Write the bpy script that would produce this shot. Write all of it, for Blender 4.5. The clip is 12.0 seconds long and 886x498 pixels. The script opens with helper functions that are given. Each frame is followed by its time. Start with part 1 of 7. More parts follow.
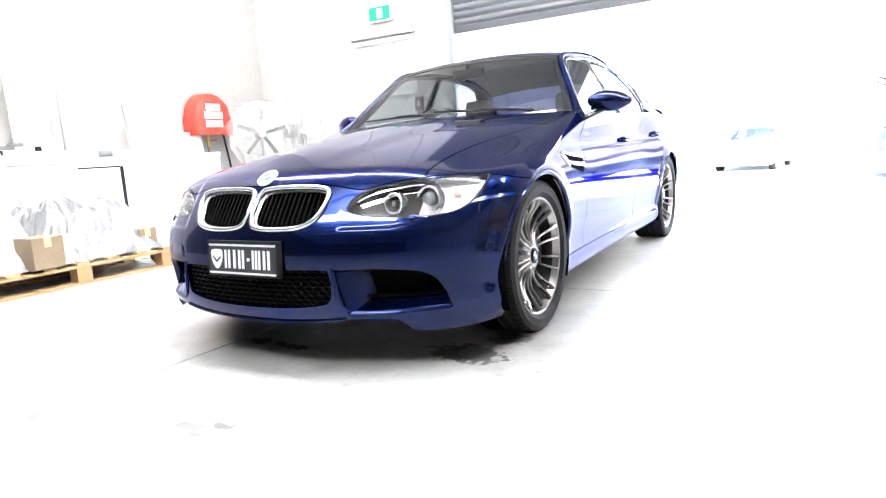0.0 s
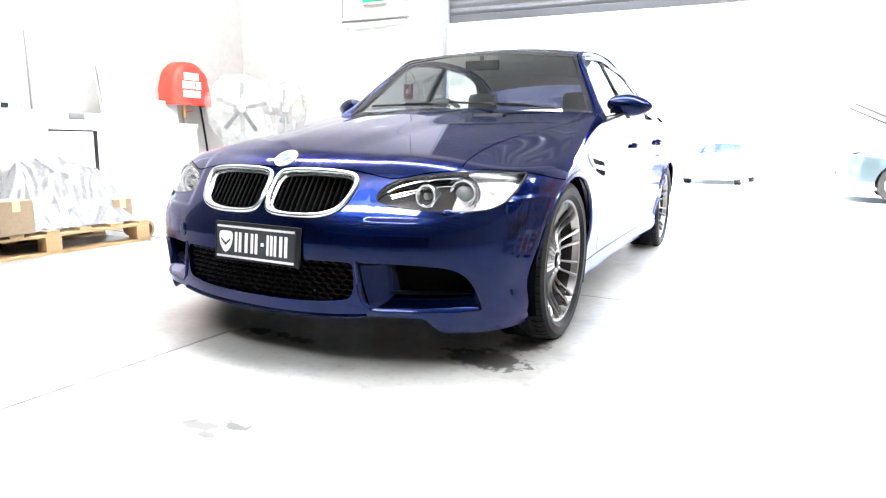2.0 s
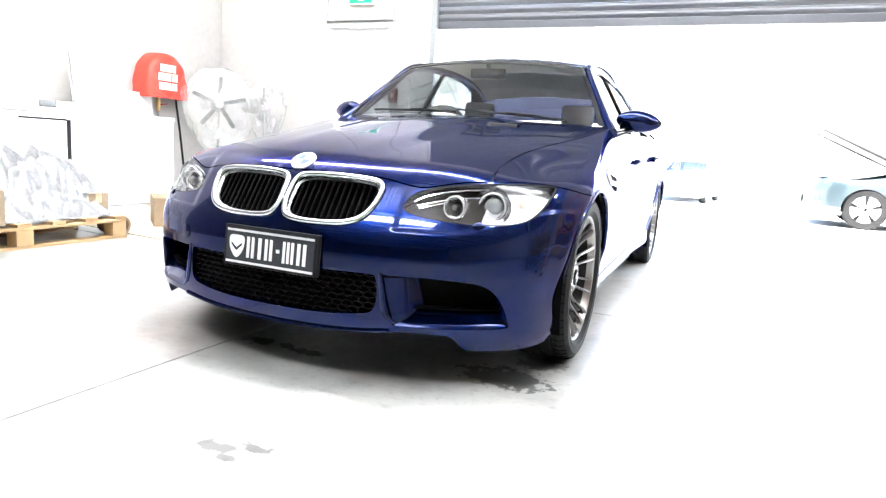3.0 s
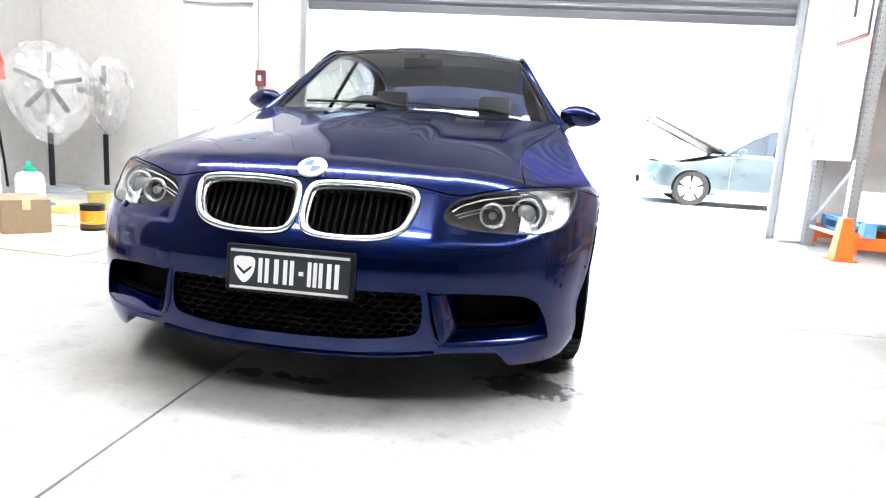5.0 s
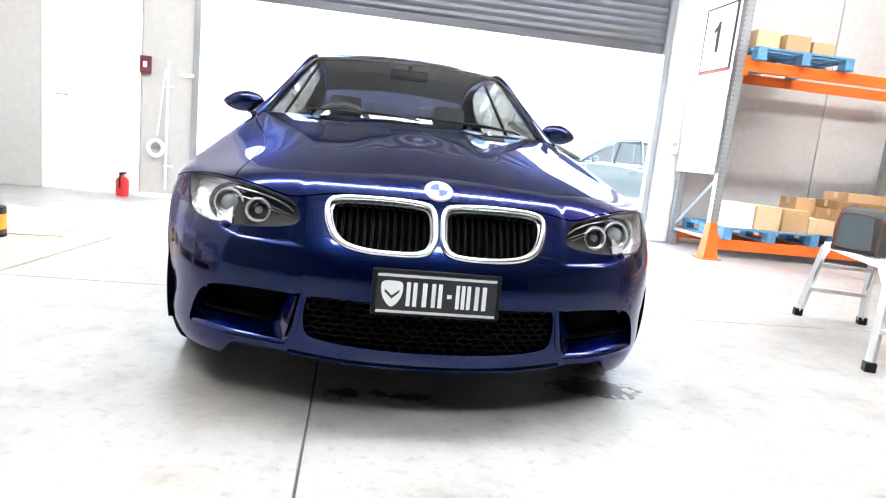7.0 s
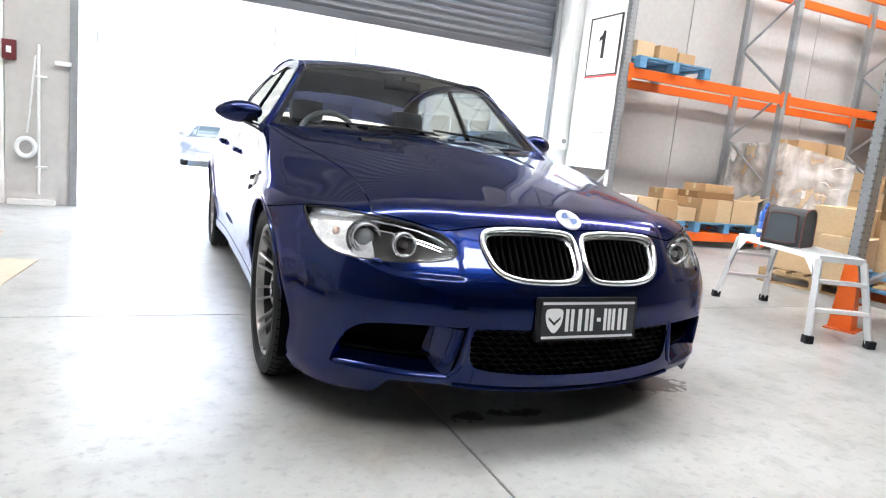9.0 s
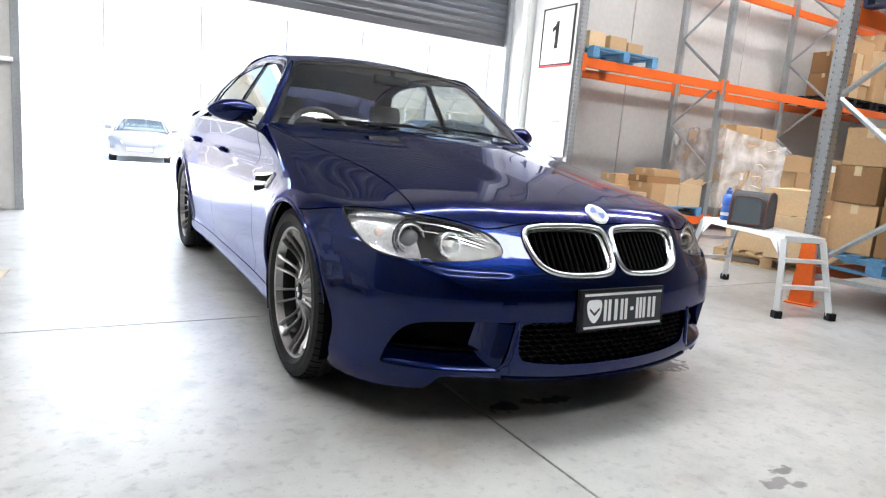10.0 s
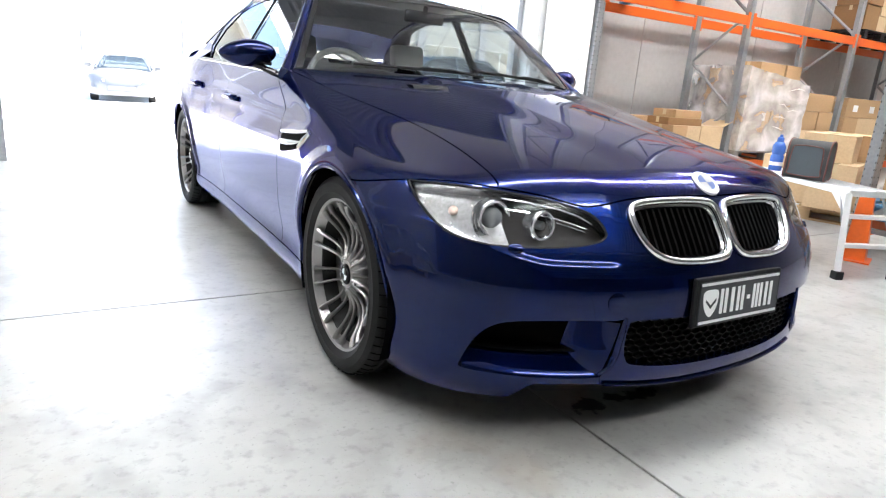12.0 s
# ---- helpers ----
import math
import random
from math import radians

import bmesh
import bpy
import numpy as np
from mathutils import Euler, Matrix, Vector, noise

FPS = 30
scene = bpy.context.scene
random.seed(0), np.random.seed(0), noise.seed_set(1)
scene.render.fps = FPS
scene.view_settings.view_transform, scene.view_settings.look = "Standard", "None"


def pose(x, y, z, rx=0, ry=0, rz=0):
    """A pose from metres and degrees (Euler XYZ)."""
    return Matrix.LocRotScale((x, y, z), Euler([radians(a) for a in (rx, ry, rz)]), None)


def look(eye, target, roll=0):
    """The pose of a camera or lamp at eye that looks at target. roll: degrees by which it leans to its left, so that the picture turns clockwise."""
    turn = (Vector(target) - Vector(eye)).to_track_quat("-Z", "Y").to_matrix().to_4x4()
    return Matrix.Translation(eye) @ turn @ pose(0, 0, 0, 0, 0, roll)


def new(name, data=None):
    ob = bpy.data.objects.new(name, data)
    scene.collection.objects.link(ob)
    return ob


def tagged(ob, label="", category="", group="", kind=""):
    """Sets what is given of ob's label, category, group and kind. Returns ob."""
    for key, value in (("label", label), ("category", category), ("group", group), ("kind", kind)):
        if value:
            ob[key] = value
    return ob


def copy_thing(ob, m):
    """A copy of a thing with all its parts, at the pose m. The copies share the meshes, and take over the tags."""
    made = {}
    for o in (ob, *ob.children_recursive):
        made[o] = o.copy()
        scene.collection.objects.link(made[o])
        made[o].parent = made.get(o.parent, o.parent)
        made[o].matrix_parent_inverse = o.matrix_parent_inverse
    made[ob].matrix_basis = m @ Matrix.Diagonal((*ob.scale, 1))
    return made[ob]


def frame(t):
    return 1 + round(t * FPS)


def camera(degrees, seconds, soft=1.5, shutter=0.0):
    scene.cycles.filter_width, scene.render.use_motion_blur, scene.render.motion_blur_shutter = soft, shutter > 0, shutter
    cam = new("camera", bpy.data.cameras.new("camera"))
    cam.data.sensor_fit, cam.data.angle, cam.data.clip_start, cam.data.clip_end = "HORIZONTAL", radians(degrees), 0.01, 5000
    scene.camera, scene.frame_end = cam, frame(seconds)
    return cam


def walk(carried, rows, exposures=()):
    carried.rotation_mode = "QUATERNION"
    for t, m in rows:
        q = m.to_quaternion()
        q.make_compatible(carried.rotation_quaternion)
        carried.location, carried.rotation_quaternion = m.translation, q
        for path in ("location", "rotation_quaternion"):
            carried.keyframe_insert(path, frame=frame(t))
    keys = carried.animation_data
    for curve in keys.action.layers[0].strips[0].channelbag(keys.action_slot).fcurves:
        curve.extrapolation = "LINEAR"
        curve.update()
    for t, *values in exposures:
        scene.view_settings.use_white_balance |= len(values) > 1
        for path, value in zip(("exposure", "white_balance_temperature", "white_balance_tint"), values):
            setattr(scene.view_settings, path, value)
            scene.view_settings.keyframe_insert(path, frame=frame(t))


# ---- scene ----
cam = camera(70.4, 12.0, soft=1.2)
PATH = [
    (0, (-0.157, 0.11, 0.798), (-1.163, 1.811, 0.488), -3.6),
    (0.5, (-0.186, 0.108, 0.795), (-1.214, 1.794, 0.477), -2.2),
    (1, (-0.247, 0.11, 0.802), (-1.277, 1.792, 0.471), -0.8),
    (1.5, (-0.333, 0.119, 0.809), (-1.273, 1.852, 0.473), 0.1),
    (2, (-0.446, 0.107, 0.806), (-1.336, 1.866, 0.466), 1.0),
    (2.5, (-0.562, 0.102, 0.804), (-1.404, 1.887, 0.48), 2.2),
    (4.5, (-1.156, 0.09, 0.833), (-1.619, 2.008, 0.505), 5.3),
    (5, (-1.364, 0.063, 0.839), (-1.625, 2.016, 0.498), 3.6),
    (5.5, (-1.597, 0.034, 0.827), (-1.684, 1.999, 0.467), 4.5),
    (6, (-1.821, -0.002, 0.845), (-1.756, 1.96, 0.459), 3.5),
    (6.5, (-2.069, -0.062, 0.875), (-1.821, 1.889, 0.509), 3.5),
    (7, (-2.308, -0.046, 0.873), (-2.014, 1.907, 0.554), 5.9),
    (9, (-3.309, 0.181, 0.926), (-2.485, 1.976, 0.613), 5.9),
    (9.5, (-3.519, 0.255, 0.937), (-2.666, 2.037, 0.625), 6.1),
    (10, (-3.642, 0.302, 0.937), (-2.634, 1.998, 0.604), 4.8),
    (10.5, (-3.702, 0.403, 0.918), (-2.597, 2.037, 0.587), 6.0),
    (11, (-3.721, 0.508, 0.93), (-2.638, 2.147, 0.552), 5.5),
    (11.5, (-3.73, 0.646, 0.956), (-2.649, 2.267, 0.506), 5.5),
    (12, (-3.687, 0.768, 0.97), (-2.659, 2.402, 0.449), 4.7),
]
EXPOSURES = [(0.0, 4.05), (2.5, 4.05), (5.0, 3.68), (7.0, 3.48), (9.0, 3.0), (10.5, 2.82), (12.0, 3.06)]
walk(cam, [(t, look(eye, target, roll)) for t, eye, target, roll in PATH], EXPOSURES)

# ---------------------------------------------------------------- daylight
sky = bpy.data.worlds.new("sky")
scene.world = sky
sky.use_nodes = True
air = sky.node_tree.nodes.new("ShaderNodeTexSky")
air.sky_type, air.sun_disc = "NISHITA", False
air.sun_elevation, air.sun_rotation = radians(67), radians(111)
sky.node_tree.links.new(air.outputs[0], sky.node_tree.nodes["Background"].inputs[0])
sky.node_tree.nodes["Background"].inputs[1].default_value = 0.15
sun = new("sun", bpy.data.lights.new("sun", "SUN"))
sun.data.energy, sun.data.angle, sun.data.color = 5.0, radians(0.6), (1.0, 0.96, 0.9)
sun.matrix_world = look((9, 4.5, 24), (0, 8, 0))
# added fill lamp, hidden above the roller door's opening, boosts the daylight falling steeply in
door_fill = new("door_fill", bpy.data.lights.new("door_fill", "AREA"))
door_fill.data.shape, door_fill.data.size, door_fill.data.size_y = "RECTANGLE", 7.0, 3.0
door_fill.data.energy, door_fill.data.color = 150.0, (0.95, 0.98, 1.0)
door_fill.matrix_world = look((-1.4, 10.5, 4.3), (-1.4, 6.8, 0.0))

# ---------------------------------------------------------------- materials
def surface(name, color, rough=0.5, metal=0.0, vary=0.12, scales=(1.5, 30.0), bump=0.0, bump_scale=60.0, coat=0.0, rough_vary=0.1, alpha=1.0, stretch=(1, 1, 1)):
    """A paint, metal or stone: base colour and gloss vary at a coarse and a fine scale, with fine relief."""
    m = bpy.data.materials.new(name)
    m.use_nodes = True
    nodes, links = m.node_tree.nodes, m.node_tree.links
    bsdf = nodes["Principled BSDF"]
    place = nodes.new("ShaderNodeNewGeometry")
    scale = nodes.new("ShaderNodeVectorMath")
    scale.operation = "MULTIPLY"
    scale.inputs[1].default_value = stretch
    links.new(place.outputs["Position"], scale.inputs[0])
    noises = []
    for s in scales:
        n = nodes.new("ShaderNodeTexNoise")
        n.inputs["Scale"].default_value, n.inputs["Detail"].default_value = s, 5
        links.new(scale.outputs[0], n.inputs["Vector"])
        noises.append(n)
    both = nodes.new("ShaderNodeMath")
    both.operation = "ADD"
    links.new(noises[0].outputs["Fac"], both.inputs[0])
    links.new(noises[1].outputs["Fac"], both.inputs[1])
    tone = nodes.new("ShaderNodeMapRange")
    tone.inputs["From Min"].default_value, tone.inputs["From Max"].default_value = 0.6, 1.4
    tone.inputs["To Min"].default_value, tone.inputs["To Max"].default_value = 1 - vary, 1 + vary
    links.new(both.outputs[0], tone.inputs["Value"])
    mix = nodes.new("ShaderNodeVectorMath")
    mix.operation = "SCALE"
    mix.inputs[0].default_value = color
    links.new(tone.outputs[0], mix.inputs["Scale"])
    links.new(mix.outputs[0], bsdf.inputs["Base Color"])
    gloss = nodes.new("ShaderNodeMapRange")
    gloss.inputs["From Min"].default_value, gloss.inputs["From Max"].default_value = 0.3, 0.7
    gloss.inputs["To Min"].default_value, gloss.inputs["To Max"].default_value = max(rough - rough_vary * rough, 0.0), min(rough + rough_vary * rough, 1)
    links.new(noises[0].outputs["Fac"], gloss.inputs["Value"])
    links.new(gloss.outputs[0], bsdf.inputs["Roughness"])
    bsdf.inputs["Metallic"].default_value = metal
    bsdf.inputs["Coat Weight"].default_value, bsdf.inputs["Coat Roughness"].default_value = coat, 0.02
    if bump:
        grain = nodes.new("ShaderNodeTexNoise")
        grain.inputs["Scale"].default_value, grain.inputs["Detail"].default_value = bump_scale, 6
        links.new(scale.outputs[0], grain.inputs["Vector"])
        relief = nodes.new("ShaderNodeBump")
        relief.inputs["Strength"].default_value, relief.inputs["Distance"].default_value = 0.6, bump
        links.new(grain.outputs["Fac"], relief.inputs["Height"])
        links.new(relief.outputs[0], bsdf.inputs["Normal"])
    m.diffuse_color = (*color, 1)
    return m


def glass(name, tint=(0.9, 0.93, 0.92), rough=0.0, clear=0.9, ior=1.6):
    """Thin glazing: clear with a true mirror share that grows at grazing angles, alike from both sides."""
    m = bpy.data.materials.new(name)
    m.use_nodes = True
    nodes, links = m.node_tree.nodes, m.node_tree.links
    nodes.remove(nodes["Principled BSDF"])
    see, shine, mix = nodes.new("ShaderNodeBsdfTransparent"), nodes.new("ShaderNodeBsdfGlossy"), nodes.new("ShaderNodeMixShader")
    see.inputs[0].default_value = (*[clear * c for c in tint], 1)
    shine.inputs["Roughness"].default_value = rough
    slant, curve, share = nodes.new("ShaderNodeLayerWeight"), nodes.new("ShaderNodeMath"), nodes.new("ShaderNodeMapRange")
    slant.inputs["Blend"].default_value, curve.operation, curve.inputs[1].default_value = 0.5, "POWER", 5.0
    share.inputs["To Min"].default_value = ((ior - 1) / (ior + 1)) ** 2
    links.new(slant.outputs["Facing"], curve.inputs[0])
    links.new(curve.outputs[0], share.inputs["Value"])
    links.new(share.outputs[0], mix.inputs[0])
    links.new(see.outputs[0], mix.inputs[1])
    links.new(shine.outputs[0], mix.inputs[2])
    links.new(mix.outputs[0], nodes["Material Output"].inputs[0])
    return m


def lamp_glow(name, color, strength):
    m = bpy.data.materials.new(name)
    m.use_nodes = True
    bsdf = m.node_tree.nodes["Principled BSDF"]
    bsdf.inputs["Base Color"].default_value = (0.8, 0.8, 0.8, 1)
    bsdf.inputs["Emission Color"].default_value, bsdf.inputs["Emission Strength"].default_value = (*color, 1), strength
    return m


PAINT = surface("blue_metallic_paint", (0.0007, 0.0072, 0.06), 0.22, 0.9, 0.06, (2, 900), coat=1.0, rough_vary=0.0)
PAINT.node_tree.nodes["Principled BSDF"].inputs["Specular IOR Level"].default_value = 0.0
PAINT.node_tree.nodes["Principled BSDF"].inputs["Coat IOR"].default_value = 1.39
PAINT.node_tree.nodes["Principled BSDF"].inputs["Specular Tint"].default_value = (0.05, 0.12, 0.6, 1)
CHROME = surface("chrome", (0.82, 0.83, 0.85), 0.06, 1.0, 0.02, rough_vary=0.0)
SATIN = surface("satin_alloy", (0.33, 0.322, 0.318), 0.3, 1.0, 0.06, (4, 60))
BRIGHT_ALLOY = surface("brushed_aluminium", (0.76, 0.77, 0.78), 0.36, 0.5, 0.06, (4, 80))
GLOSS_BLACK = surface("gloss_black", (0.008, 0.008, 0.009), 0.12, 0, 0.05)
MATT_BLACK = surface("black_plastic", (0.009, 0.009, 0.01), 0.5, 0, 0.15, bump=0.0004, bump_scale=400)
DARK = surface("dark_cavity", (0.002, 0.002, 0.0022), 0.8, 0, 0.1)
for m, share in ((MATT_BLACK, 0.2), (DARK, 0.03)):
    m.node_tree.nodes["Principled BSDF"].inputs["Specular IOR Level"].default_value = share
RUBBER = surface("tyre_rubber", (0.01, 0.01, 0.0105), 0.62, 0, 0.2, (6, 90), bump=0.0006, bump_scale=250)
RUBBER.node_tree.nodes["Principled BSDF"].inputs["Specular IOR Level"].default_value = 0.22
STEEL = surface("galvanised_steel", (0.33, 0.345, 0.355), 0.42, 0.5, 0.16, (3, 45), bump=0.0004)
ORANGE = surface("orange_powder_coat", (0.78, 0.13, 0.015), 0.4, 0, 0.1, (2, 40))
CARTON = surface("brown_cardboard", (0.46, 0.295, 0.15), 0.78, 0, 0.12, (2, 50), bump=0.0005, bump_scale=120)
CARTON_PALE = surface("pale_cardboard", (0.58, 0.42, 0.25), 0.78, 0, 0.12, (2, 50), bump=0.0005, bump_scale=120)
CARTON_DARK = surface("dark_cardboard", (0.27, 0.145, 0.06), 0.8, 0, 0.12, (2, 50), bump=0.0005, bump_scale=120)
CARD_SHEET = surface("worn_cardboard", (0.47, 0.4, 0.3), 0.8, 0, 0.16, (2, 40), bump=0.0005, bump_scale=120)
KRAFT = surface("kraft_cardboard", (0.27, 0.2, 0.13), 0.78, 0, 0.12, (2, 50), bump=0.0005, bump_scale=120)
TAPE = surface("packing_tape", (0.6, 0.48, 0.3), 0.25, 0, 0.06)
PINE = surface("raw_pine", (0.42, 0.28, 0.14), 0.7, 0, 0.2, (2, 25), bump=0.0008, bump_scale=60, stretch=(1, 8, 8))
BLUE_WOOD = surface("blue_painted_wood", (0.1, 0.27, 0.46), 0.6, 0, 0.25, (3, 40), bump=0.0008)
WHITE_PAINT = surface("white_paint", (0.8, 0.8, 0.79), 0.45, 0, 0.04, (1, 20))
PAPER = surface("white_paper", (0.82, 0.82, 0.82), 0.6, 0, 0.03)
BLACK_INK = surface("black_ink", (0.01, 0.01, 0.01), 0.5)
RED_CLOTH = surface("red_vinyl_cover", (0.74, 0.055, 0.035), 0.45, 0, 0.1, (4, 60), bump=0.002, bump_scale=14)
RED_PAINT = surface("red_enamel", (0.6, 0.02, 0.02), 0.3, 0, 0.08)
BRASS = surface("brass", (0.7, 0.5, 0.2), 0.3, 1.0, 0.1)
WALL = surface("precast_concrete", (0.48, 0.465, 0.45), 0.75, 0, 0.09, (0.7, 14), bump=0.001, bump_scale=30)
SHUTTER = surface("grey_shutter_steel", (0.13, 0.135, 0.15), 0.35, 0.5, 0.08, (1, 30))
ROOF = surface("zinc_roof_sheet", (0.58, 0.58, 0.59), 0.5, 0.1, 0.1)
# dark tone stands in for the dimness of the unseen rear hall
DIMMED_WALL = surface("dimmed_wall", (0.1, 0.1, 0.105), 0.7, 0, 0.1, (0.7, 14), bump=0.001)
WINDSCREEN = glass("windscreen_glass", (0.84, 0.89, 0.88), 0, 0.95, 1.85)
LENS = glass("headlamp_lens", (0.97, 0.97, 0.97), 0.02, 0.97, 1.32)
AMBER = surface("amber_lens", (0.75, 0.58, 0.5), 0.25, 0.2, 0.05)
SIDE_TINT = glass("side_tint_glass", (0.38, 0.4, 0.42), 0, 0.8)
REAR_TINT = glass("rear_tint_glass", (0.035, 0.04, 0.085), 0, 0.8)
YARD_GLASS = glass("sunlit_tinted_glass", (0.34, 0.4, 0.42), 0, 0.8)
LEATHER = surface("grey_leather", (0.26, 0.26, 0.26), 0.5, 0, 0.12, (5, 80), bump=0.0005)
GRAPHITE = surface("graphite_cloth", (0.05, 0.052, 0.055), 0.75, 0, 0.2, (8, 200), bump=0.0008, bump_scale=300)
BLUE_PLASTIC = surface("blue_plastic", (0.05, 0.14, 0.5), 0.25, 0, 0.05)
GLOW = lamp_glow("lamp_diffuser", (0.97, 0.99, 1.0), 4.5)
PALE_BLUE = surface("pale_blue_paint", (0.035, 0.053, 0.06), 0.3, 0.3, 0.05, coat=1.0)
SILVER = surface("silver_paint", (0.07, 0.073, 0.08), 0.35, 0.15, 0.05, coat=1.0)
ASPHALT = surface("pale_concrete_yard", (0.62, 0.61, 0.58), 0.85, 0, 0.15, (0.3, 20), bump=0.002)
FACADE = surface("cream_facade", (0.38, 0.36, 0.31), 0.8, 0, 0.08, (0.5, 9))
GREEN = surface("green_sign", (0.0, 0.35, 0.2), 0.4, 0, 0.05)


def veil(name, color, cover):
    """Thin milky plastic: partly clear, partly scattering."""
    m = bpy.data.materials.new(name)
    m.use_nodes = True
    bsdf = m.node_tree.nodes["Principled BSDF"]
    bsdf.inputs["Base Color"].default_value, bsdf.inputs["Roughness"].default_value = (*color, 1), 0.3
    crease = m.node_tree.nodes.new("ShaderNodeTexNoise")
    crease.inputs["Scale"].default_value, crease.inputs["Detail"].default_value, crease.inputs["Distortion"].default_value = 4, 4, 0.4
    spread = m.node_tree.nodes.new("ShaderNodeMapRange")
    spread.inputs["From Min"].default_value, spread.inputs["From Max"].default_value = 0.35, 0.7
    spread.inputs["To Min"].default_value, spread.inputs["To Max"].default_value = cover * 0.4, cover * 1.8
    m.node_tree.links.new(crease.outputs["Fac"], spread.inputs["Value"])
    m.node_tree.links.new(spread.outputs[0], bsdf.inputs["Alpha"])
    return m


FILM = veil("dust_bag_film", (0.85, 0.85, 0.85), 0.2)
WRAP = veil("stretch_wrap", (0.88, 0.88, 0.9), 0.44)


def floor_material():
    """Sealed concrete: cloudy tone, fine flecks and nicks, tan stains, old oil marks and an uneven sheen."""
    m = surface("sealed_concrete", (0.4, 0.4, 0.39), 0.32, 0, 0.1, (0.7, 5), bump=0.0003, bump_scale=35, rough_vary=0.0)
    nodes, links = m.node_tree.nodes, m.node_tree.links
    bsdf = nodes["Principled BSDF"]
    place = nodes.new("ShaderNodeNewGeometry")
    torn = nodes.new("ShaderNodeTexNoise")
    torn.inputs["Scale"].default_value, torn.inputs["Detail"].default_value = 24, 7
    links.new(place.outputs["Position"], torn.inputs["Vector"])
    last = bsdf.inputs["Base Color"].links[0].from_socket
    # scale, distortion, start and full strength of a speckle, share and tint
    for scale, warp, a, b, share, tint in ((0.9, 0.0, 0.42, 0.66, 0.5, (0.2, 0.2, 0.195)), (1.7, 0.0, 0.47, 0.75, 0.4, (0.26, 0.235, 0.2)), (6, 0.0, 0.5, 0.72, 0.5, (0.2, 0.195, 0.19)), (26, 0.0, 0.54, 0.8, 0.5, (0.14, 0.14, 0.14)), (75, 0.0, 0.62, 0.78, 0.5, (0.11, 0.11, 0.11)), (3.1, 0.0, 0.6, 0.72, 0.3, (0.26, 0.2, 0.14))):
        spots = nodes.new("ShaderNodeTexNoise")
        spots.inputs["Scale"].default_value, spots.inputs["Detail"].default_value, spots.inputs["Distortion"].default_value = scale, 3, warp
        links.new(place.outputs["Position"], spots.inputs["Vector"])
        mask = nodes.new("ShaderNodeMapRange")
        mask.inputs["From Min"].default_value, mask.inputs["From Max"].default_value, mask.inputs["To Max"].default_value = a, b, share
        links.new(spots.outputs["Fac"], mask.inputs["Value"])
        mix = nodes.new("ShaderNodeMix")
        mix.data_type = "RGBA"
        links.new(mask.outputs[0], mix.inputs["Factor"])
        links.new(last, mix.inputs["A"])
        mix.inputs["B"].default_value = (*tint, 1)
        last = mix.outputs["Result"]
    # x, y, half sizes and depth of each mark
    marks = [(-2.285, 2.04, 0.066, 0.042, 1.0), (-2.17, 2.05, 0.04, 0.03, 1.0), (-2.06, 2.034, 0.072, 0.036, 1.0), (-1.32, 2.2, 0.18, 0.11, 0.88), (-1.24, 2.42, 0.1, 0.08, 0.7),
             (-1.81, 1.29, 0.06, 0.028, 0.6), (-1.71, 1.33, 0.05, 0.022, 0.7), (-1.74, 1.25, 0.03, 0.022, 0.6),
             (-2.83, 2.0, 0.1, 0.06, 0.1), (-2.68, 2.08, 0.07, 0.05, 0.1), (-2.62, 1.86, 0.05, 0.04, 0.12), (-3.05, 2.2, 0.04, 0.02, 0.14), (-3.3, 2.6, 0.05, 0.04, 0.1), (-3.45, 2.05, 0.03, 0.02, 0.14)]
    for x, y, a, b, depth in marks:
        off = nodes.new("ShaderNodeVectorMath")
        off.operation = "SUBTRACT"
        off.inputs[1].default_value = (x, y, 0)
        links.new(place.outputs["Position"], off.inputs[0])
        size = nodes.new("ShaderNodeVectorMath")
        size.operation = "MULTIPLY"
        size.inputs[1].default_value = (1 / a, 1 / b, 0)
        links.new(off.outputs[0], size.inputs[0])
        far = nodes.new("ShaderNodeVectorMath")
        far.operation = "LENGTH"
        links.new(size.outputs[0], far.inputs[0])
        rag = nodes.new("ShaderNodeMath")
        rag.operation = "MULTIPLY_ADD"
        rag.inputs[1].default_value, rag.inputs[2].default_value = 2.4, -1.2
        links.new(torn.outputs["Fac"], rag.inputs[0])
        total = nodes.new("ShaderNodeMath")
        links.new(far.outputs["Value"], total.inputs[0])
        links.new(rag.outputs[0], total.inputs[1])
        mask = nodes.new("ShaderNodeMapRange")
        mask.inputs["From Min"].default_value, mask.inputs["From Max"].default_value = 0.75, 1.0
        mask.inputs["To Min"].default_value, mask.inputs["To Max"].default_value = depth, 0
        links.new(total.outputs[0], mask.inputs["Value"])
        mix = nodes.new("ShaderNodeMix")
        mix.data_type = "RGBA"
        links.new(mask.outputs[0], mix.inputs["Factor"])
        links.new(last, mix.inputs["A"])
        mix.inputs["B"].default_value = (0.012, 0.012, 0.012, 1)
        last = mix.outputs["Result"]
    links.new(last, bsdf.inputs["Base Color"])
    return m


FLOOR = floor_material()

# ---------------------------------------------------------------- building tools
def thing(name, at, label, category, group="", kind="", turn=0.0):
    """An empty at the base of a thing, which carries its parts."""
    ob = new(name)
    ob.empty_display_size = 0.1
    ob.matrix_basis = pose(*at, 0, 0, turn)
    return tagged(ob, label, category, group, kind)


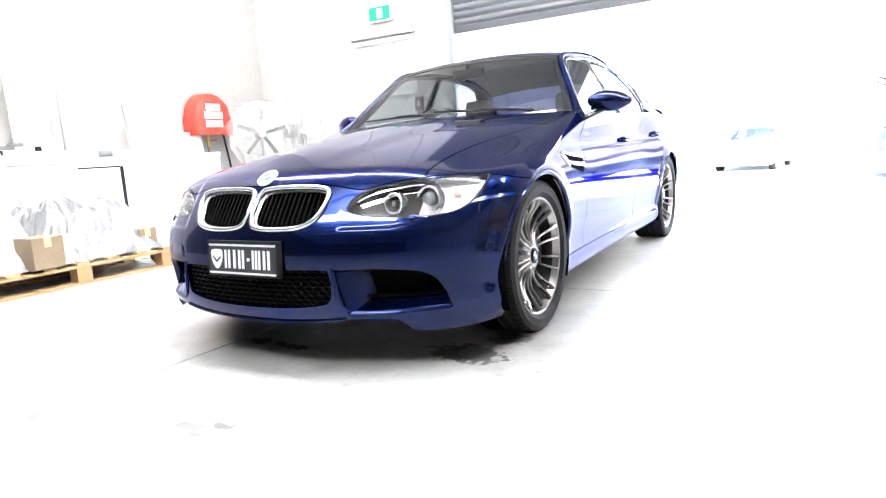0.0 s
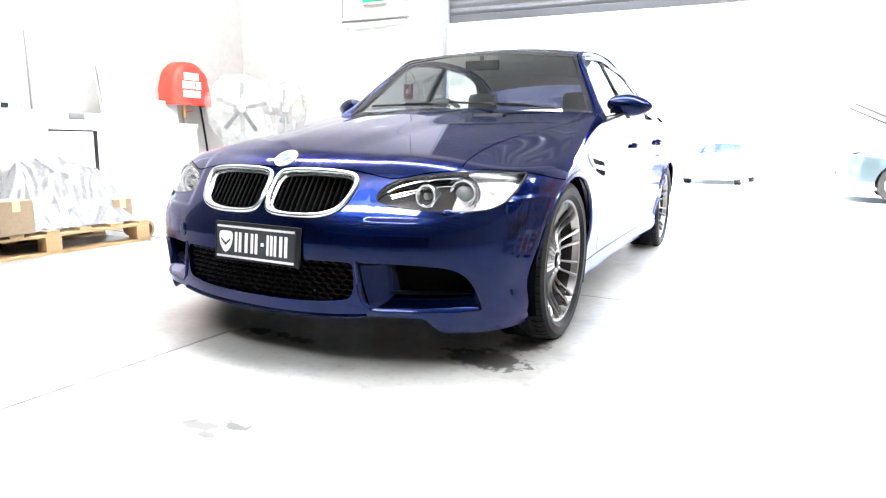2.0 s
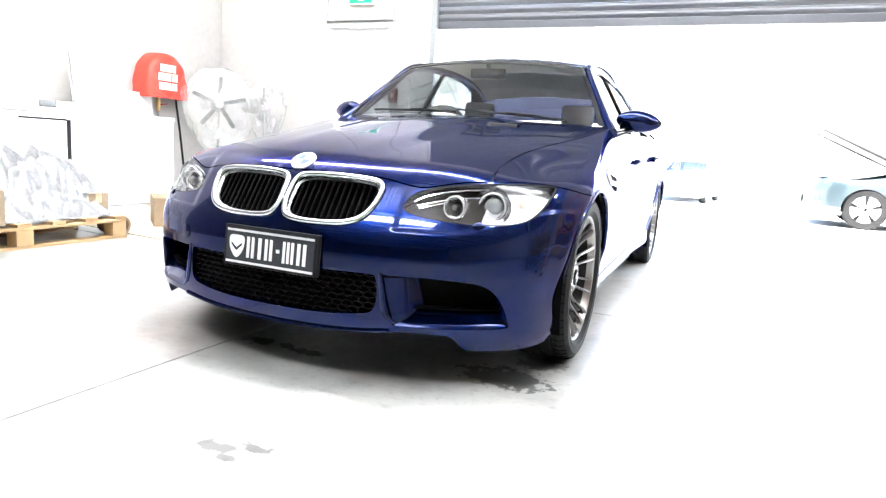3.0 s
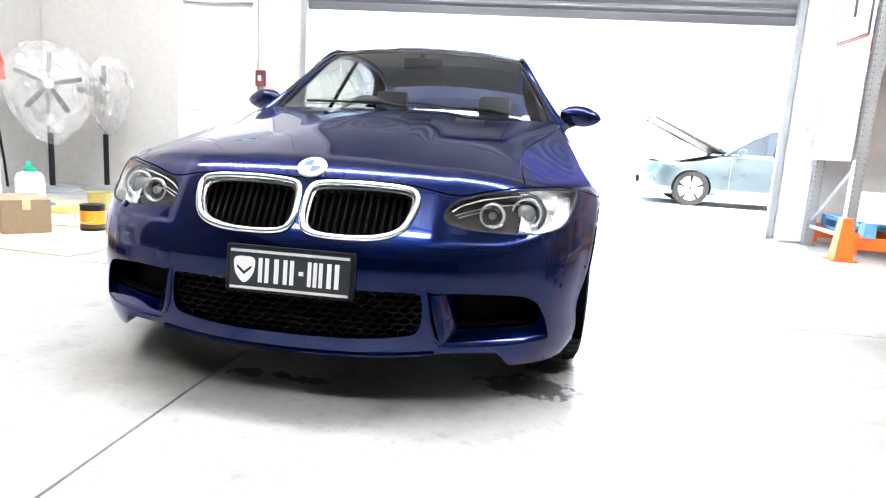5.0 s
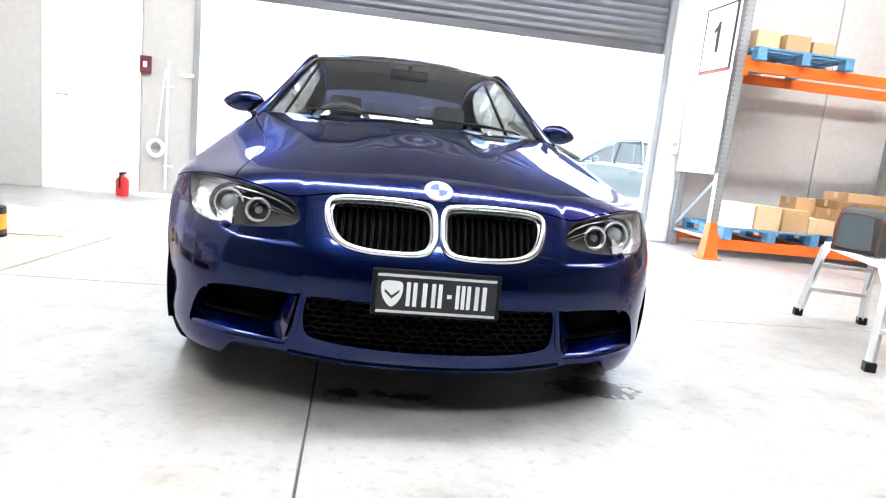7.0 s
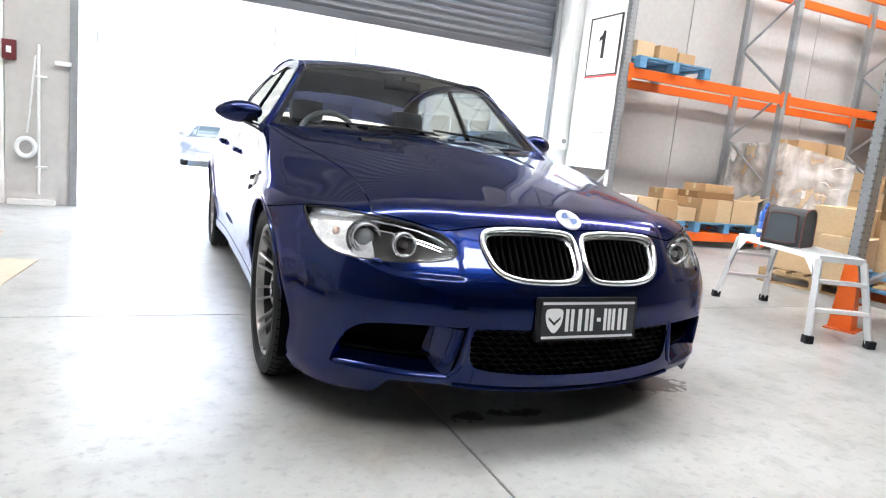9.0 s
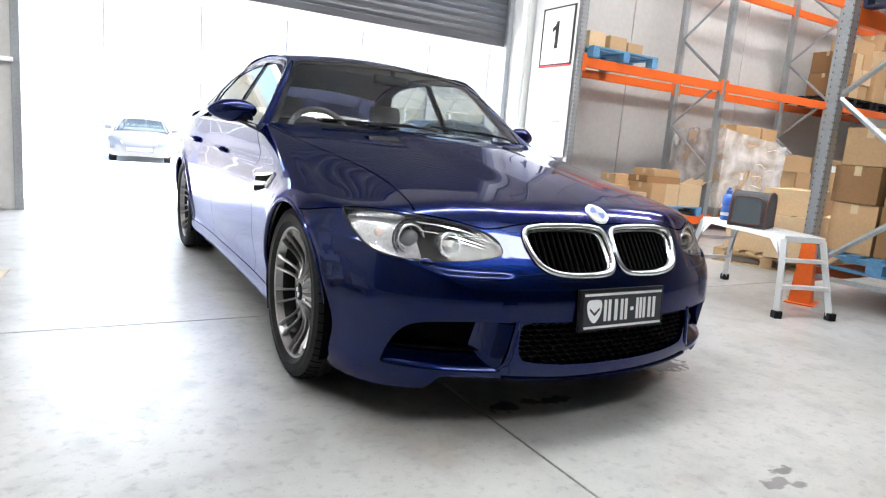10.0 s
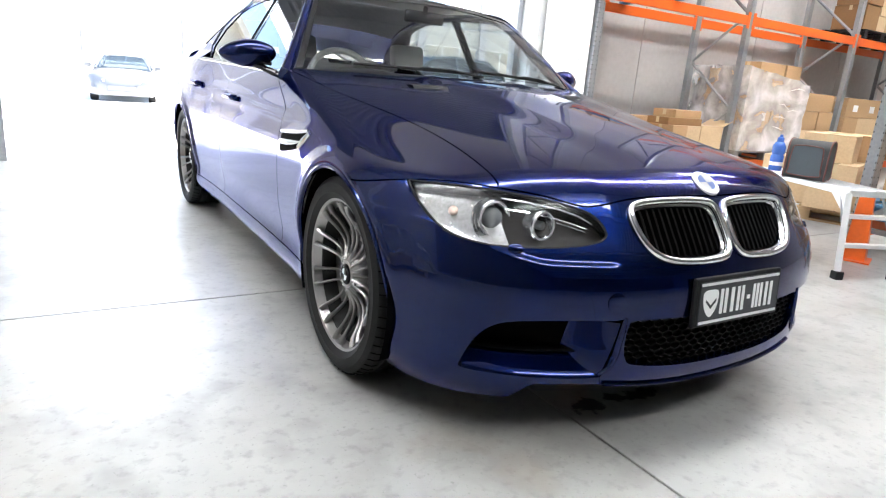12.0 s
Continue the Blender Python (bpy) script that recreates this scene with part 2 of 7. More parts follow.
def part(name, bm, material, parent=None, label="", smooth=False):
    """Links a bmesh as one mesh object, under a thing or a part."""
    data = bpy.data.meshes.new(name)
    bm.normal_update()
    bm.to_mesh(data)
    bm.free()
    for m in material if isinstance(material, (list, tuple)) else [material]:
        data.materials.append(m)
    if smooth:
        data.shade_smooth()
        data.set_sharp_from_angle(angle=radians(smooth if smooth > 1 else 40))
    ob = new(name, data)
    ob.parent = parent
    return tagged(ob, label)


def block(bm, lo, hi, bevel=0.0, m=None):
    """A box between two corners, with bevelled edges."""
    made = bmesh.ops.create_cube(bm, size=1)["verts"]
    size, mid = [b - a for a, b in zip(lo, hi)], [(a + b) / 2 for a, b in zip(lo, hi)]
    bmesh.ops.scale(bm, vec=size, verts=made)
    bmesh.ops.translate(bm, vec=mid, verts=made)
    if bevel:
        edges = list({e for v in made for e in v.link_edges})
        made = bmesh.ops.bevel(bm, geom=edges, offset=min(bevel, 0.45 * min(size)), segments=2, affect="EDGES", profile=0.6)["verts"]
    if m is not None:
        bmesh.ops.transform(bm, matrix=m, verts=[v for v in made if v.is_valid])
    return bm


def boxes(*spans, bevel=0.0):
    bm = bmesh.new()
    for lo, hi in spans:
        block(bm, lo, hi, bevel)
    return bm


def tube(bm, points, radius, sides=10, closed=False, flat=None):
    """A round or flattened bar along points. radius: one number or one a point; flat: (width, height) factors."""
    points = [Vector(p) for p in points]
    rings, n = [], len(points)
    up = None
    for i, p in enumerate(points):
        a, b = (points[(i - 1) % n], points[(i + 1) % n]) if closed else (points[max(i - 1, 0)], points[min(i + 1, n - 1)])
        ahead = (b - a).normalized()
        if up is None:
            up = Vector((0, 0, 1)) if abs(ahead.z) < 0.9 else Vector((1, 0, 0))
        right = ahead.cross(up).normalized()
        up = right.cross(ahead).normalized()
        r = radius[i] if isinstance(radius, (list, tuple)) else radius
        w, h = flat or (1, 1)
        rings.append([bm.verts.new(p + right * r * w * math.cos(2 * math.pi * k / sides) + up * r * h * math.sin(2 * math.pi * k / sides)) for k in range(sides)])
    for i in range(n if closed else n - 1):
        one, two = rings[i], rings[(i + 1) % n]
        for k in range(sides):
            bm.faces.new((one[k], one[(k + 1) % sides], two[(k + 1) % sides], two[k]))
    if not closed:
        bm.faces.new(rings[0][::-1])
        bm.faces.new(rings[-1])
    return bm


def lathe(bm, profile, sides=48, m=None):
    """Turns (radius, height) pairs round z."""
    m = m or Matrix()
    rings = [[bm.verts.new(m @ Vector((r * math.cos(2 * math.pi * k / sides), r * math.sin(2 * math.pi * k / sides), h))) for k in range(sides)] if r > 1e-6 else [bm.verts.new(m @ Vector((0, 0, h)))] for r, h in profile]
    for one, two in zip(rings, rings[1:]):
        for k in range(sides):
            a, b, c, d = one[k % len(one)], one[(k + 1) % len(one)], two[(k + 1) % len(two)], two[k % len(two)]
            loop = [v for i, v in enumerate((a, b, c, d)) if v not in (a, b, c, d)[:i]]
            if len(loop) > 2:
                bm.faces.new(loop)
    return bm


def slab(bm, outline, lo, hi, m=None):
    """A flat outline (x, y pairs) with thickness from lo to hi along z."""
    m = m or Matrix()
    a = [bm.verts.new(m @ Vector((x, y, lo))) for x, y in outline]
    b = [bm.verts.new(m @ Vector((x, y, hi))) for x, y in outline]
    bm.faces.new(a[::-1])
    bm.faces.new(b)
    for i in range(len(a)):
        j = (i + 1) % len(a)
        bm.faces.new((a[i], a[j], b[j], b[i]))
    return bm


def loft(bm, curves):
    """A sheet through curves that hold equally many points."""
    rows = [[bm.verts.new(p) for p in c] for c in curves]
    for one, two in zip(rows, rows[1:]):
        for i in range(len(one) - 1):
            bm.faces.new((one[i], one[i + 1], two[i + 1], two[i]))
    return bm


def rounded(points, steps=8, closed=True):
    """A smooth line through points (Catmull-Rom)."""
    p, out = np.array(points, float), []
    n = len(p)
    for i in range(n if closed else n - 1):
        a, b, c, d = (p[(i + k) % n] if closed else p[min(max(i + k, 0), n - 1)] for k in (-1, 0, 1, 2))
        for t in np.arange(steps) / steps:
            out.append(0.5 * (2 * b + (c - a) * t + (2 * a - 5 * b + 4 * c - d) * t**2 + (3 * b - a - 3 * c + d) * t**3))
    if not closed:
        out.append(p[-1])
    return np.array(out)


# ---------------------------------------------------------------- shape of the sedan
def cubic(xs, ys):
    """Natural cubic spline through the knots, straight beyond them."""
    xs, ys = np.array(xs, float), np.array(ys, float)
    n, h = len(xs), np.diff(xs)
    a, r = np.zeros((n, n)), np.zeros(n)
    a[0, 0] = a[-1, -1] = 1
    for i in range(1, n - 1):
        a[i, i - 1 : i + 2] = h[i - 1], 2 * (h[i - 1] + h[i]), h[i]
        r[i] = 6 * ((ys[i + 1] - ys[i]) / h[i] - (ys[i] - ys[i - 1]) / h[i - 1])
    m = np.linalg.solve(a, r)
    first = (ys[1] - ys[0]) / h[0] - h[0] * (2 * m[0] + m[1]) / 6
    last = (ys[-1] - ys[-2]) / h[-1] + h[-1] * (m[-2] + 2 * m[-1]) / 6

    def at(x):
        x = np.asarray(x, float)
        c = np.clip(x, xs[0], xs[-1])
        i = np.clip(np.searchsorted(xs, c) - 1, 0, n - 2)
        d, w = c - xs[i], h[i]
        s = (ys[i + 1] - ys[i]) / w - w * (2 * m[i] + m[i + 1]) / 6
        y = ys[i] + s * d + m[i] / 2 * d * d + (m[i + 1] - m[i]) / (6 * w) * d**3
        return y + first * np.minimum(x - xs[0], 0) + last * np.maximum(x - xs[-1], 0)

    return at


def smax(a, b, k):
    """The greater of two fields, with a soft edge k wide."""
    h = np.maximum(k - np.abs(a - b), 0) / k
    return np.maximum(a, b) + h**3 * k / 6


def ramp(x, a, b):
    t = np.clip((x - a) / (b - a), 0, 1)
    return t * t * (3 - 2 * t)


# Local axes of the sedan: y runs from the front axle (0) to the tail, x to its left-hand side, z up from the floor.
AXLE, BASE, TYRE = 0.05, 2.811, 0.328
nose_plan = cubic([-0.2, 0.0, 0.2, 0.4, 0.55, 0.7, 0.8, 0.9, 1.0], [-0.757, -0.765, -0.757, -0.722, -0.668, -0.575, -0.475, -0.34, -0.16])
nose_side = cubic([0.13, 0.18, 0.23, 0.32, 0.42, 0.5, 0.56, 0.61, 0.66, 0.72, 0.8, 1.0], [0.05, 0.02, 0.004, 0.0, 0.0, 0.01, 0.038, 0.07, 0.102, 0.14, 0.2, 0.35])
half_width = cubic([-0.5, -0.34, -0.13, 0.05, 0.35, 0.6, 0.9, 1.6, 2.2, 2.55, 2.8, 3.1, 3.5, 3.8], [0.872, 0.896, 0.92, 0.922, 0.914, 0.902, 0.895, 0.892, 0.9, 0.918, 0.924, 0.91, 0.86, 0.8])
side_inset = cubic([0.13, 0.19, 0.24, 0.3, 0.4, 0.5, 0.6, 0.68, 0.74, 0.8, 0.88, 0.95, 1.05], [0.07, 0.03, 0.022, 0.028, 0.013, 0.003, 0.0, 0.003, 0.016, 0.036, 0.06, 0.084, 0.12])
top_line = cubic([-0.72, -0.61, -0.5, -0.35, -0.1, 0.2, 0.5, 0.75, 1.0, 2.0, 2.9, 3.4, 3.7, 3.85], [0.66, 0.734, 0.772, 0.808, 0.855, 0.905, 0.95, 0.98, 1.005, 1.03, 1.06, 1.05, 1.02, 0.97])
top_drop = cubic([-0.7, -0.4, -0.1, 0.3, 0.7, 0.95, 1.5, 3.0, 3.8], [0.075, 0.1, 0.105, 0.085, 0.045, 0.02, 0.02, 0.03, 0.05])
top_across = cubic([0.0, 0.2, 0.4, 0.6, 0.72, 0.84, 0.95], [0.0, 0.045, 0.18, 0.5, 0.84, 1.1, 1.27])
tail_plan = cubic([0.0, 0.4, 0.7, 0.85, 1.0], [3.8, 3.77, 3.66, 3.5, 3.2])
tail_side = cubic([0.13, 0.25, 0.5, 0.75, 0.95, 1.05], [0.12, 0.03, 0.0, 0.03, 0.08, 0.1])


def hood_top(x, y):
    """The height of the bonnet and boot, with the raised dome along the bonnet."""
    x = np.abs(x)
    z = top_line(y) - top_drop(y) * top_across(x)
    edge = 0.2 + 0.09 * np.clip((y + 0.6) / 1.4, 0, 1)
    rise = 0.011 * ramp(y, -0.62, -0.2) * (1 - ramp(y, 0.62, 0.95))
    bulge = 0.011 * np.exp(-((x / 0.17) ** 2) - ((y - 0.25) / 0.24) ** 2)
    return z + bulge + rise * (1 - ramp(x, edge - 0.075, edge + 0.075))


def sedan(x, y, z):
    """Below zero inside the sedan's lower body."""
    x = np.abs(x)
    arch = 0
    for axle in (AXLE, BASE):
        r = np.sqrt((y - axle) ** 2 + (z - TYRE) ** 2)
        arch = arch + 0.012 * np.exp(-(((r - 0.375) / 0.035) ** 2)) * ramp(z, 0.15, 0.4)
    side = x - half_width(y) + side_inset(z) - arch
    crease = 0.006 * np.exp(-(((z - 0.765 - 0.012 * y) / 0.02) ** 2)) * ramp(y, 0.3, 0.8)
    side = side - crease
    ledge = 0.007 * ramp(z - 0.078 * ramp(x, 0.58, 0.88), 0.535, 0.545) * ramp(x, 0.4, 0.44)
    nose = nose_plan(x) + nose_side(z) + ledge - y
    tail = y - tail_plan(x) + tail_side(z)
    body = smax(smax(side, nose, 0.15), tail, 0.2)
    return smax(body, z - hood_top(x, y), 0.085)


def strike(field, origin, way, near, far):
    """Where rays from inside a field leave it."""
    origin, way = np.broadcast_arrays(origin, way)
    a, b = np.broadcast_to(near, origin.shape[:-1]).astype(float), np.broadcast_to(far, origin.shape[:-1]).astype(float)
    for _ in range(34):
        c = (a + b) / 2
        p = origin + c[..., None] * way
        out = field(p[..., 0], p[..., 1], p[..., 2]) > 0
        a, b = np.where(out, a, c), np.where(out, c, b)
    return origin + ((a + b) / 2)[..., None] * way

# ---------------------------------------------------------------- the workshop shell
def structure(name, bm, material, label="", smooth=False):
    return tagged(part(name, bm, material, None, label, smooth), label, "", "", "structure")


LEFT, RIGHT, FRONT, BACK, HEIGHT = -7.45, 12.0, 7.3, -18.0, 6.6
DOOR_L, DOOR_R, CURTAIN = -4.11, 1.25, 2.225

floor = thing("floor", (0, 0, 0), "pale sealed concrete slab floor with saw-cut joints and oil marks", "floor", kind="structure")
part("joint_filler", boxes(((LEFT, BACK, -0.2), (RIGHT, FRONT + 0.35, -0.008))), surface("joint_mastic", (0.08, 0.08, 0.08), 0.9), floor)
SAWS_X, SAWS_Y = [LEFT, -2.395, 2.75, 7.4, RIGHT], [BACK, -9.5, -5.2, -0.9, 3.385, FRONT + 0.35]
for x0, x1 in zip(SAWS_X, SAWS_X[1:]):
    for y0, y1 in zip(SAWS_Y, SAWS_Y[1:]):
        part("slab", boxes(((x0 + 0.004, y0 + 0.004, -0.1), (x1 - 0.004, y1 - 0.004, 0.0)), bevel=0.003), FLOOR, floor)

# front wall: precast panels round the roller door and the exit door
EXIT_L, EXIT_R, EXIT_H = -5.65, -4.66, 2.32
WALL_T = 0.18
wall_front = thing("wall_front", (0, 0, 0), "grey precast concrete panel wall with dark vertical joints", "wall", kind="structure")
for x0, x1, z0, z1 in [(LEFT, EXIT_L, 0, HEIGHT), (EXIT_L, EXIT_R, EXIT_H, HEIGHT), (EXIT_R, DOOR_L, 0, HEIGHT), (DOOR_L, DOOR_R, 4.6, HEIGHT),
                       (DOOR_R, 3.42, 0, HEIGHT), (3.42, 6.0, 0, HEIGHT), (6.0, 8.6, 0, HEIGHT), (8.6, RIGHT, 0, HEIGHT)]:
    part("panel", boxes(((x0 + 0.006, FRONT, z0), (x1 - 0.006, FRONT + WALL_T, z1)), bevel=0.008), WALL, wall_front)
part("joint_sealant", boxes(((LEFT, FRONT + 0.03, 0), (EXIT_L - 0.05, FRONT + 0.1, HEIGHT)), ((DOOR_R + 0.05, FRONT + 0.03, 0), (RIGHT, FRONT + 0.1, HEIGHT))), DARK, wall_front)
structure("wall_left", boxes(((LEFT - WALL_T, 1.0, 0), (LEFT, FRONT + WALL_T, HEIGHT))), WALL, "grey precast concrete side wall")
# unseen rear walls, darkened so the sedan's nose mirrors a dim room
structure("wall_left_rear", boxes(((LEFT - WALL_T, BACK, 0), (LEFT, 0.998, HEIGHT))), DIMMED_WALL, "unseen side wall, coloured dark for dim reflections")
structure("wall_right", boxes(((RIGHT, BACK, 0), (RIGHT + WALL_T, FRONT + WALL_T, HEIGHT))), WALL, "grey precast concrete side wall")
structure("wall_back", boxes(((LEFT, BACK - WALL_T, 0), (RIGHT, BACK, HEIGHT))), DIMMED_WALL, "unseen back wall, coloured dark for dim reflections")


def corrugated(x0, x1, y0, y1, z, pitch=0.19, depth=0.04):
    """Trapezoid roof sheet whose ribs run along y."""
    bm, row = bmesh.new(), []
    x = x0
    while x < x1:
        row += [(x, 0), (x + pitch * 0.55, 0), (x + pitch * 0.65, depth), (x + pitch * 0.9, depth)]
        x += pitch
    loft(bm, [[(a, y, z + h) for a, h in row] for y in (y0, y1)])
    loft(bm, [[(a, y, z + h + 0.01) for a, h in row] for y in (y1, y0)])
    return bm


structure("ceiling", corrugated(LEFT, RIGHT, BACK, FRONT, HEIGHT), ROOF, "ribbed zinc roof sheeting")
for y in np.arange(BACK + 1.5, FRONT, 1.6):
    bm = boxes(((LEFT, y - 0.03, HEIGHT - 0.2), (RIGHT, y + 0.03, HEIGHT - 0.004)))
    tagged(part("purlin", bm, STEEL), "galvanised steel roof purlin", "purlin", "purlins under the roof", "structure")


# rolled-down part of the roller door
shutter = thing("roller_door", (0, 0, 0), "half-raised dark grey steel roller door", "roller door", kind="structure")
PITCH = 0.088
for k in range(27):
    z = CURTAIN + 0.09 + k * PITCH
    prof = [(0, 0), (-0.006, 0.01), (-0.016, 0.03), (-0.018, 0.044), (-0.016, 0.058), (-0.006, 0.078), (0, 0.086)]
    if k == 0:
        bm = bmesh.new()
        loft(bm, [[(x, y, h) for y, h in prof] for x in (DOOR_L + 0.02, DOOR_R - 0.02)][::-1])
        loft(bm, [[(x, y + 0.006, h) for y, h in prof] for x in (DOOR_L + 0.02, DOOR_R - 0.02)])
        slat = part("slat", bm, SHUTTER, shutter, smooth=True)
        slat.matrix_basis = pose(0, FRONT + 0.06, z)
    else:
        ob = new("slat", slat.data)
        ob.parent, ob.matrix_basis = shutter, pose(0, FRONT + 0.06, z)
part("bottom_rail", boxes(((DOOR_L + 0.02, FRONT + 0.035, CURTAIN), (DOOR_R - 0.02, FRONT + 0.085, CURTAIN + 0.09)), bevel=0.006), SHUTTER, shutter)
for x0, x1 in ((DOOR_L - 0.02, DOOR_L + 0.05), (DOOR_R - 0.05, DOOR_R + 0.02)):
    part("guide_rail", boxes(((x0, FRONT - 0.03, 0), (x1, FRONT + 0.03, 4.6)), bevel=0.004), STEEL, shutter)

# jamb column beside the opening and its conduit box
jamb = thing("door_jamb", (0, 0, 0), "pale grey steel column beside the roller door", "column", kind="structure")
part("column", boxes(((DOOR_R + 0.03, FRONT - 0.2, 0), (DOOR_R + 0.25, FRONT, HEIGHT)), bevel=0.01), WHITE_PAINT, jamb)
part("base_plate", boxes(((DOOR_R + 0.0, FRONT - 0.24, 0), (DOOR_R + 0.3, FRONT - 0.002, 0.02)), bevel=0.003), STEEL, jamb)

# exit door in its frame
exit_door = thing("door_1", (0, 0, 0), "closed white exit door in a white steel frame", "door", kind="structure")
part("leaf", boxes(((EXIT_L + 0.06, FRONT + 0.05, 0.01), (EXIT_R - 0.06, FRONT + 0.095, EXIT_H - 0.06)), bevel=0.003), WHITE_PAINT, exit_door)
part("frame", boxes(((EXIT_L, FRONT - 0.015, 0), (EXIT_L + 0.055, FRONT + 0.12, EXIT_H)), ((EXIT_R - 0.055, FRONT - 0.015, 0), (EXIT_R, FRONT + 0.12, EXIT_H)),
                    ((EXIT_L, FRONT - 0.018, EXIT_H - 0.055), (EXIT_R, FRONT + 0.12, EXIT_H)), bevel=0.004), WHITE_PAINT, exit_door)
part("canopy", boxes(((EXIT_L + 0.02, FRONT - 0.09, EXIT_H + 0.02), (EXIT_R + 0.05, FRONT, EXIT_H + 0.05)), bevel=0.004), WHITE_PAINT, exit_door)
bm = tube(bmesh.new(), [(EXIT_L + 0.14, FRONT + 0.05, 1.02), (EXIT_L + 0.14, FRONT, 1.02), (EXIT_L + 0.26, FRONT, 1.02)], 0.009)
part("lever_handle", bm, CHROME, exit_door, smooth=True)

# ---------------------------------------------------------------- roof lights
def strip_light(x, y, source=[]):
    if source:
        return copy_thing(source[0], pose(x, y, HEIGHT - 0.75))
    lamp = thing("strip_light", (x, y, HEIGHT - 0.75), "suspended white linear strip light, lit", "ceiling light", "strip lights in rows")
    part("housing", boxes(((-1.22, -0.07, 0.0605), (1.22, 0.07, 0.11)), bevel=0.01), WHITE_PAINT, lamp)
    part("diffuser", boxes(((-1.21, -0.26, -0.03), (1.21, 0.26, 0.06)), bevel=0.02), GLOW, lamp)
    for dx in (-0.9, 0.9):
        part("hanger", tube(bmesh.new(), [(dx, 0, 0.105), (dx, 0, 0.752)], 0.004, 6), STEEL, lamp)
    source.append(lamp)
    return lamp


for y, xs in ((-2.2, (-3.44, -0.98)), (2.8, (-5.9, -3.44, -0.98, 1.48, 3.94, 6.4))):
    for x in xs:
        strip_light(x, y)
# extra fixture outside the rows, added to brighten the rack wall
strip_light(6.4, 4.9)

# ---------------------------------------------------------------- the yard outside
# one sheet that falls gently away from the door
structure("ground", loft(bmesh.new(), [[(x, y, z) for x in (-400, 400)] for y, z in ((FRONT + 0.352, -0.03), (13.0, -0.03), (15.0, -0.08), (20.0, -0.36), (22.5, -0.42), (30.0, -0.45), (600.0, -0.45))]), ASPHALT, "pale concrete yard")

# ---------------------------------------------------------------- panels cut from the shape
def cut_sheet(shape, us, vs, cuts):
    """A grid over (u, v) laid on shape, whose nearest corners are drawn onto the zero lines of the cuts.
    Returns places, faces and for each face on which side of each cut it lies (True: inside)."""
    U, V = np.meshgrid(us, vs, indexing="ij")
    uv = np.stack([U, V], -1)
    pos = shape(uv)
    done, zero = np.zeros(U.shape, bool), []
    for phi in cuts:
        val = phi(pos)
        best, aim = np.full(U.shape, 2.0), uv.copy()
        for axis in (0, 1):
            for step in (1, -1):
                other, there = np.roll(val, -step, axis), np.roll(uv, -step, axis)
                ok = val * other < 0
                edge = [slice(None), slice(None)]
                edge[axis] = -1 if step == 1 else 0
                ok[tuple(edge)] = False
                t = np.where(ok, val / np.where(ok, val - other, 1), 2.0)
                take = (t <= 0.5) & (t < best) & ~done
                best[take] = t[take]
                aim[take] = (uv + (there - uv) * t[..., None])[take]
        hit = best <= 0.5
        uv[hit] = aim[hit]
        if hit.any():
            pos[hit] = shape(uv[hit])
        done |= hit
        zero.append(hit)
    vals = np.stack([np.where(z, 0, phi(pos)) for phi, z in zip(cuts, zero)], -1).reshape(-1, len(cuts))
    nu, nv = U.shape
    index = np.arange(nu * nv).reshape(nu, nv)
    quads = np.stack([index[:-1, :-1], index[1:, :-1], index[1:, 1:], index[:-1, 1:]], -1).reshape(-1, 4)
    corner = vals[quads]
    mixed = ((corner.max(1) > 1e-7) & (corner.min(1) < -1e-7)).any(1)
    faces = [tuple(q) for q in quads[~mixed].tolist()]
    inside = list(corner[~mixed].sum(1) < 0)
    for q in quads[mixed].tolist():
        best = None
        for tris in (((0, 1, 2), (0, 2, 3)), ((0, 1, 3), (1, 2, 3))):
            bad = sum((vals[[q[i] for i in t]].max(0) > 1e-7).astype(int) @ (vals[[q[i] for i in t]].min(0) < -1e-7).astype(int) for t in tris)
            if best is None or bad < best[0]:
                best = (bad, tris)
        for t in best[1]:
            faces.append(tuple(q[i] for i in t))
            inside.append(vals[[q[i] for i in t]].sum(0) < 0)
    return pos.reshape(-1, 3), faces, np.array(inside)


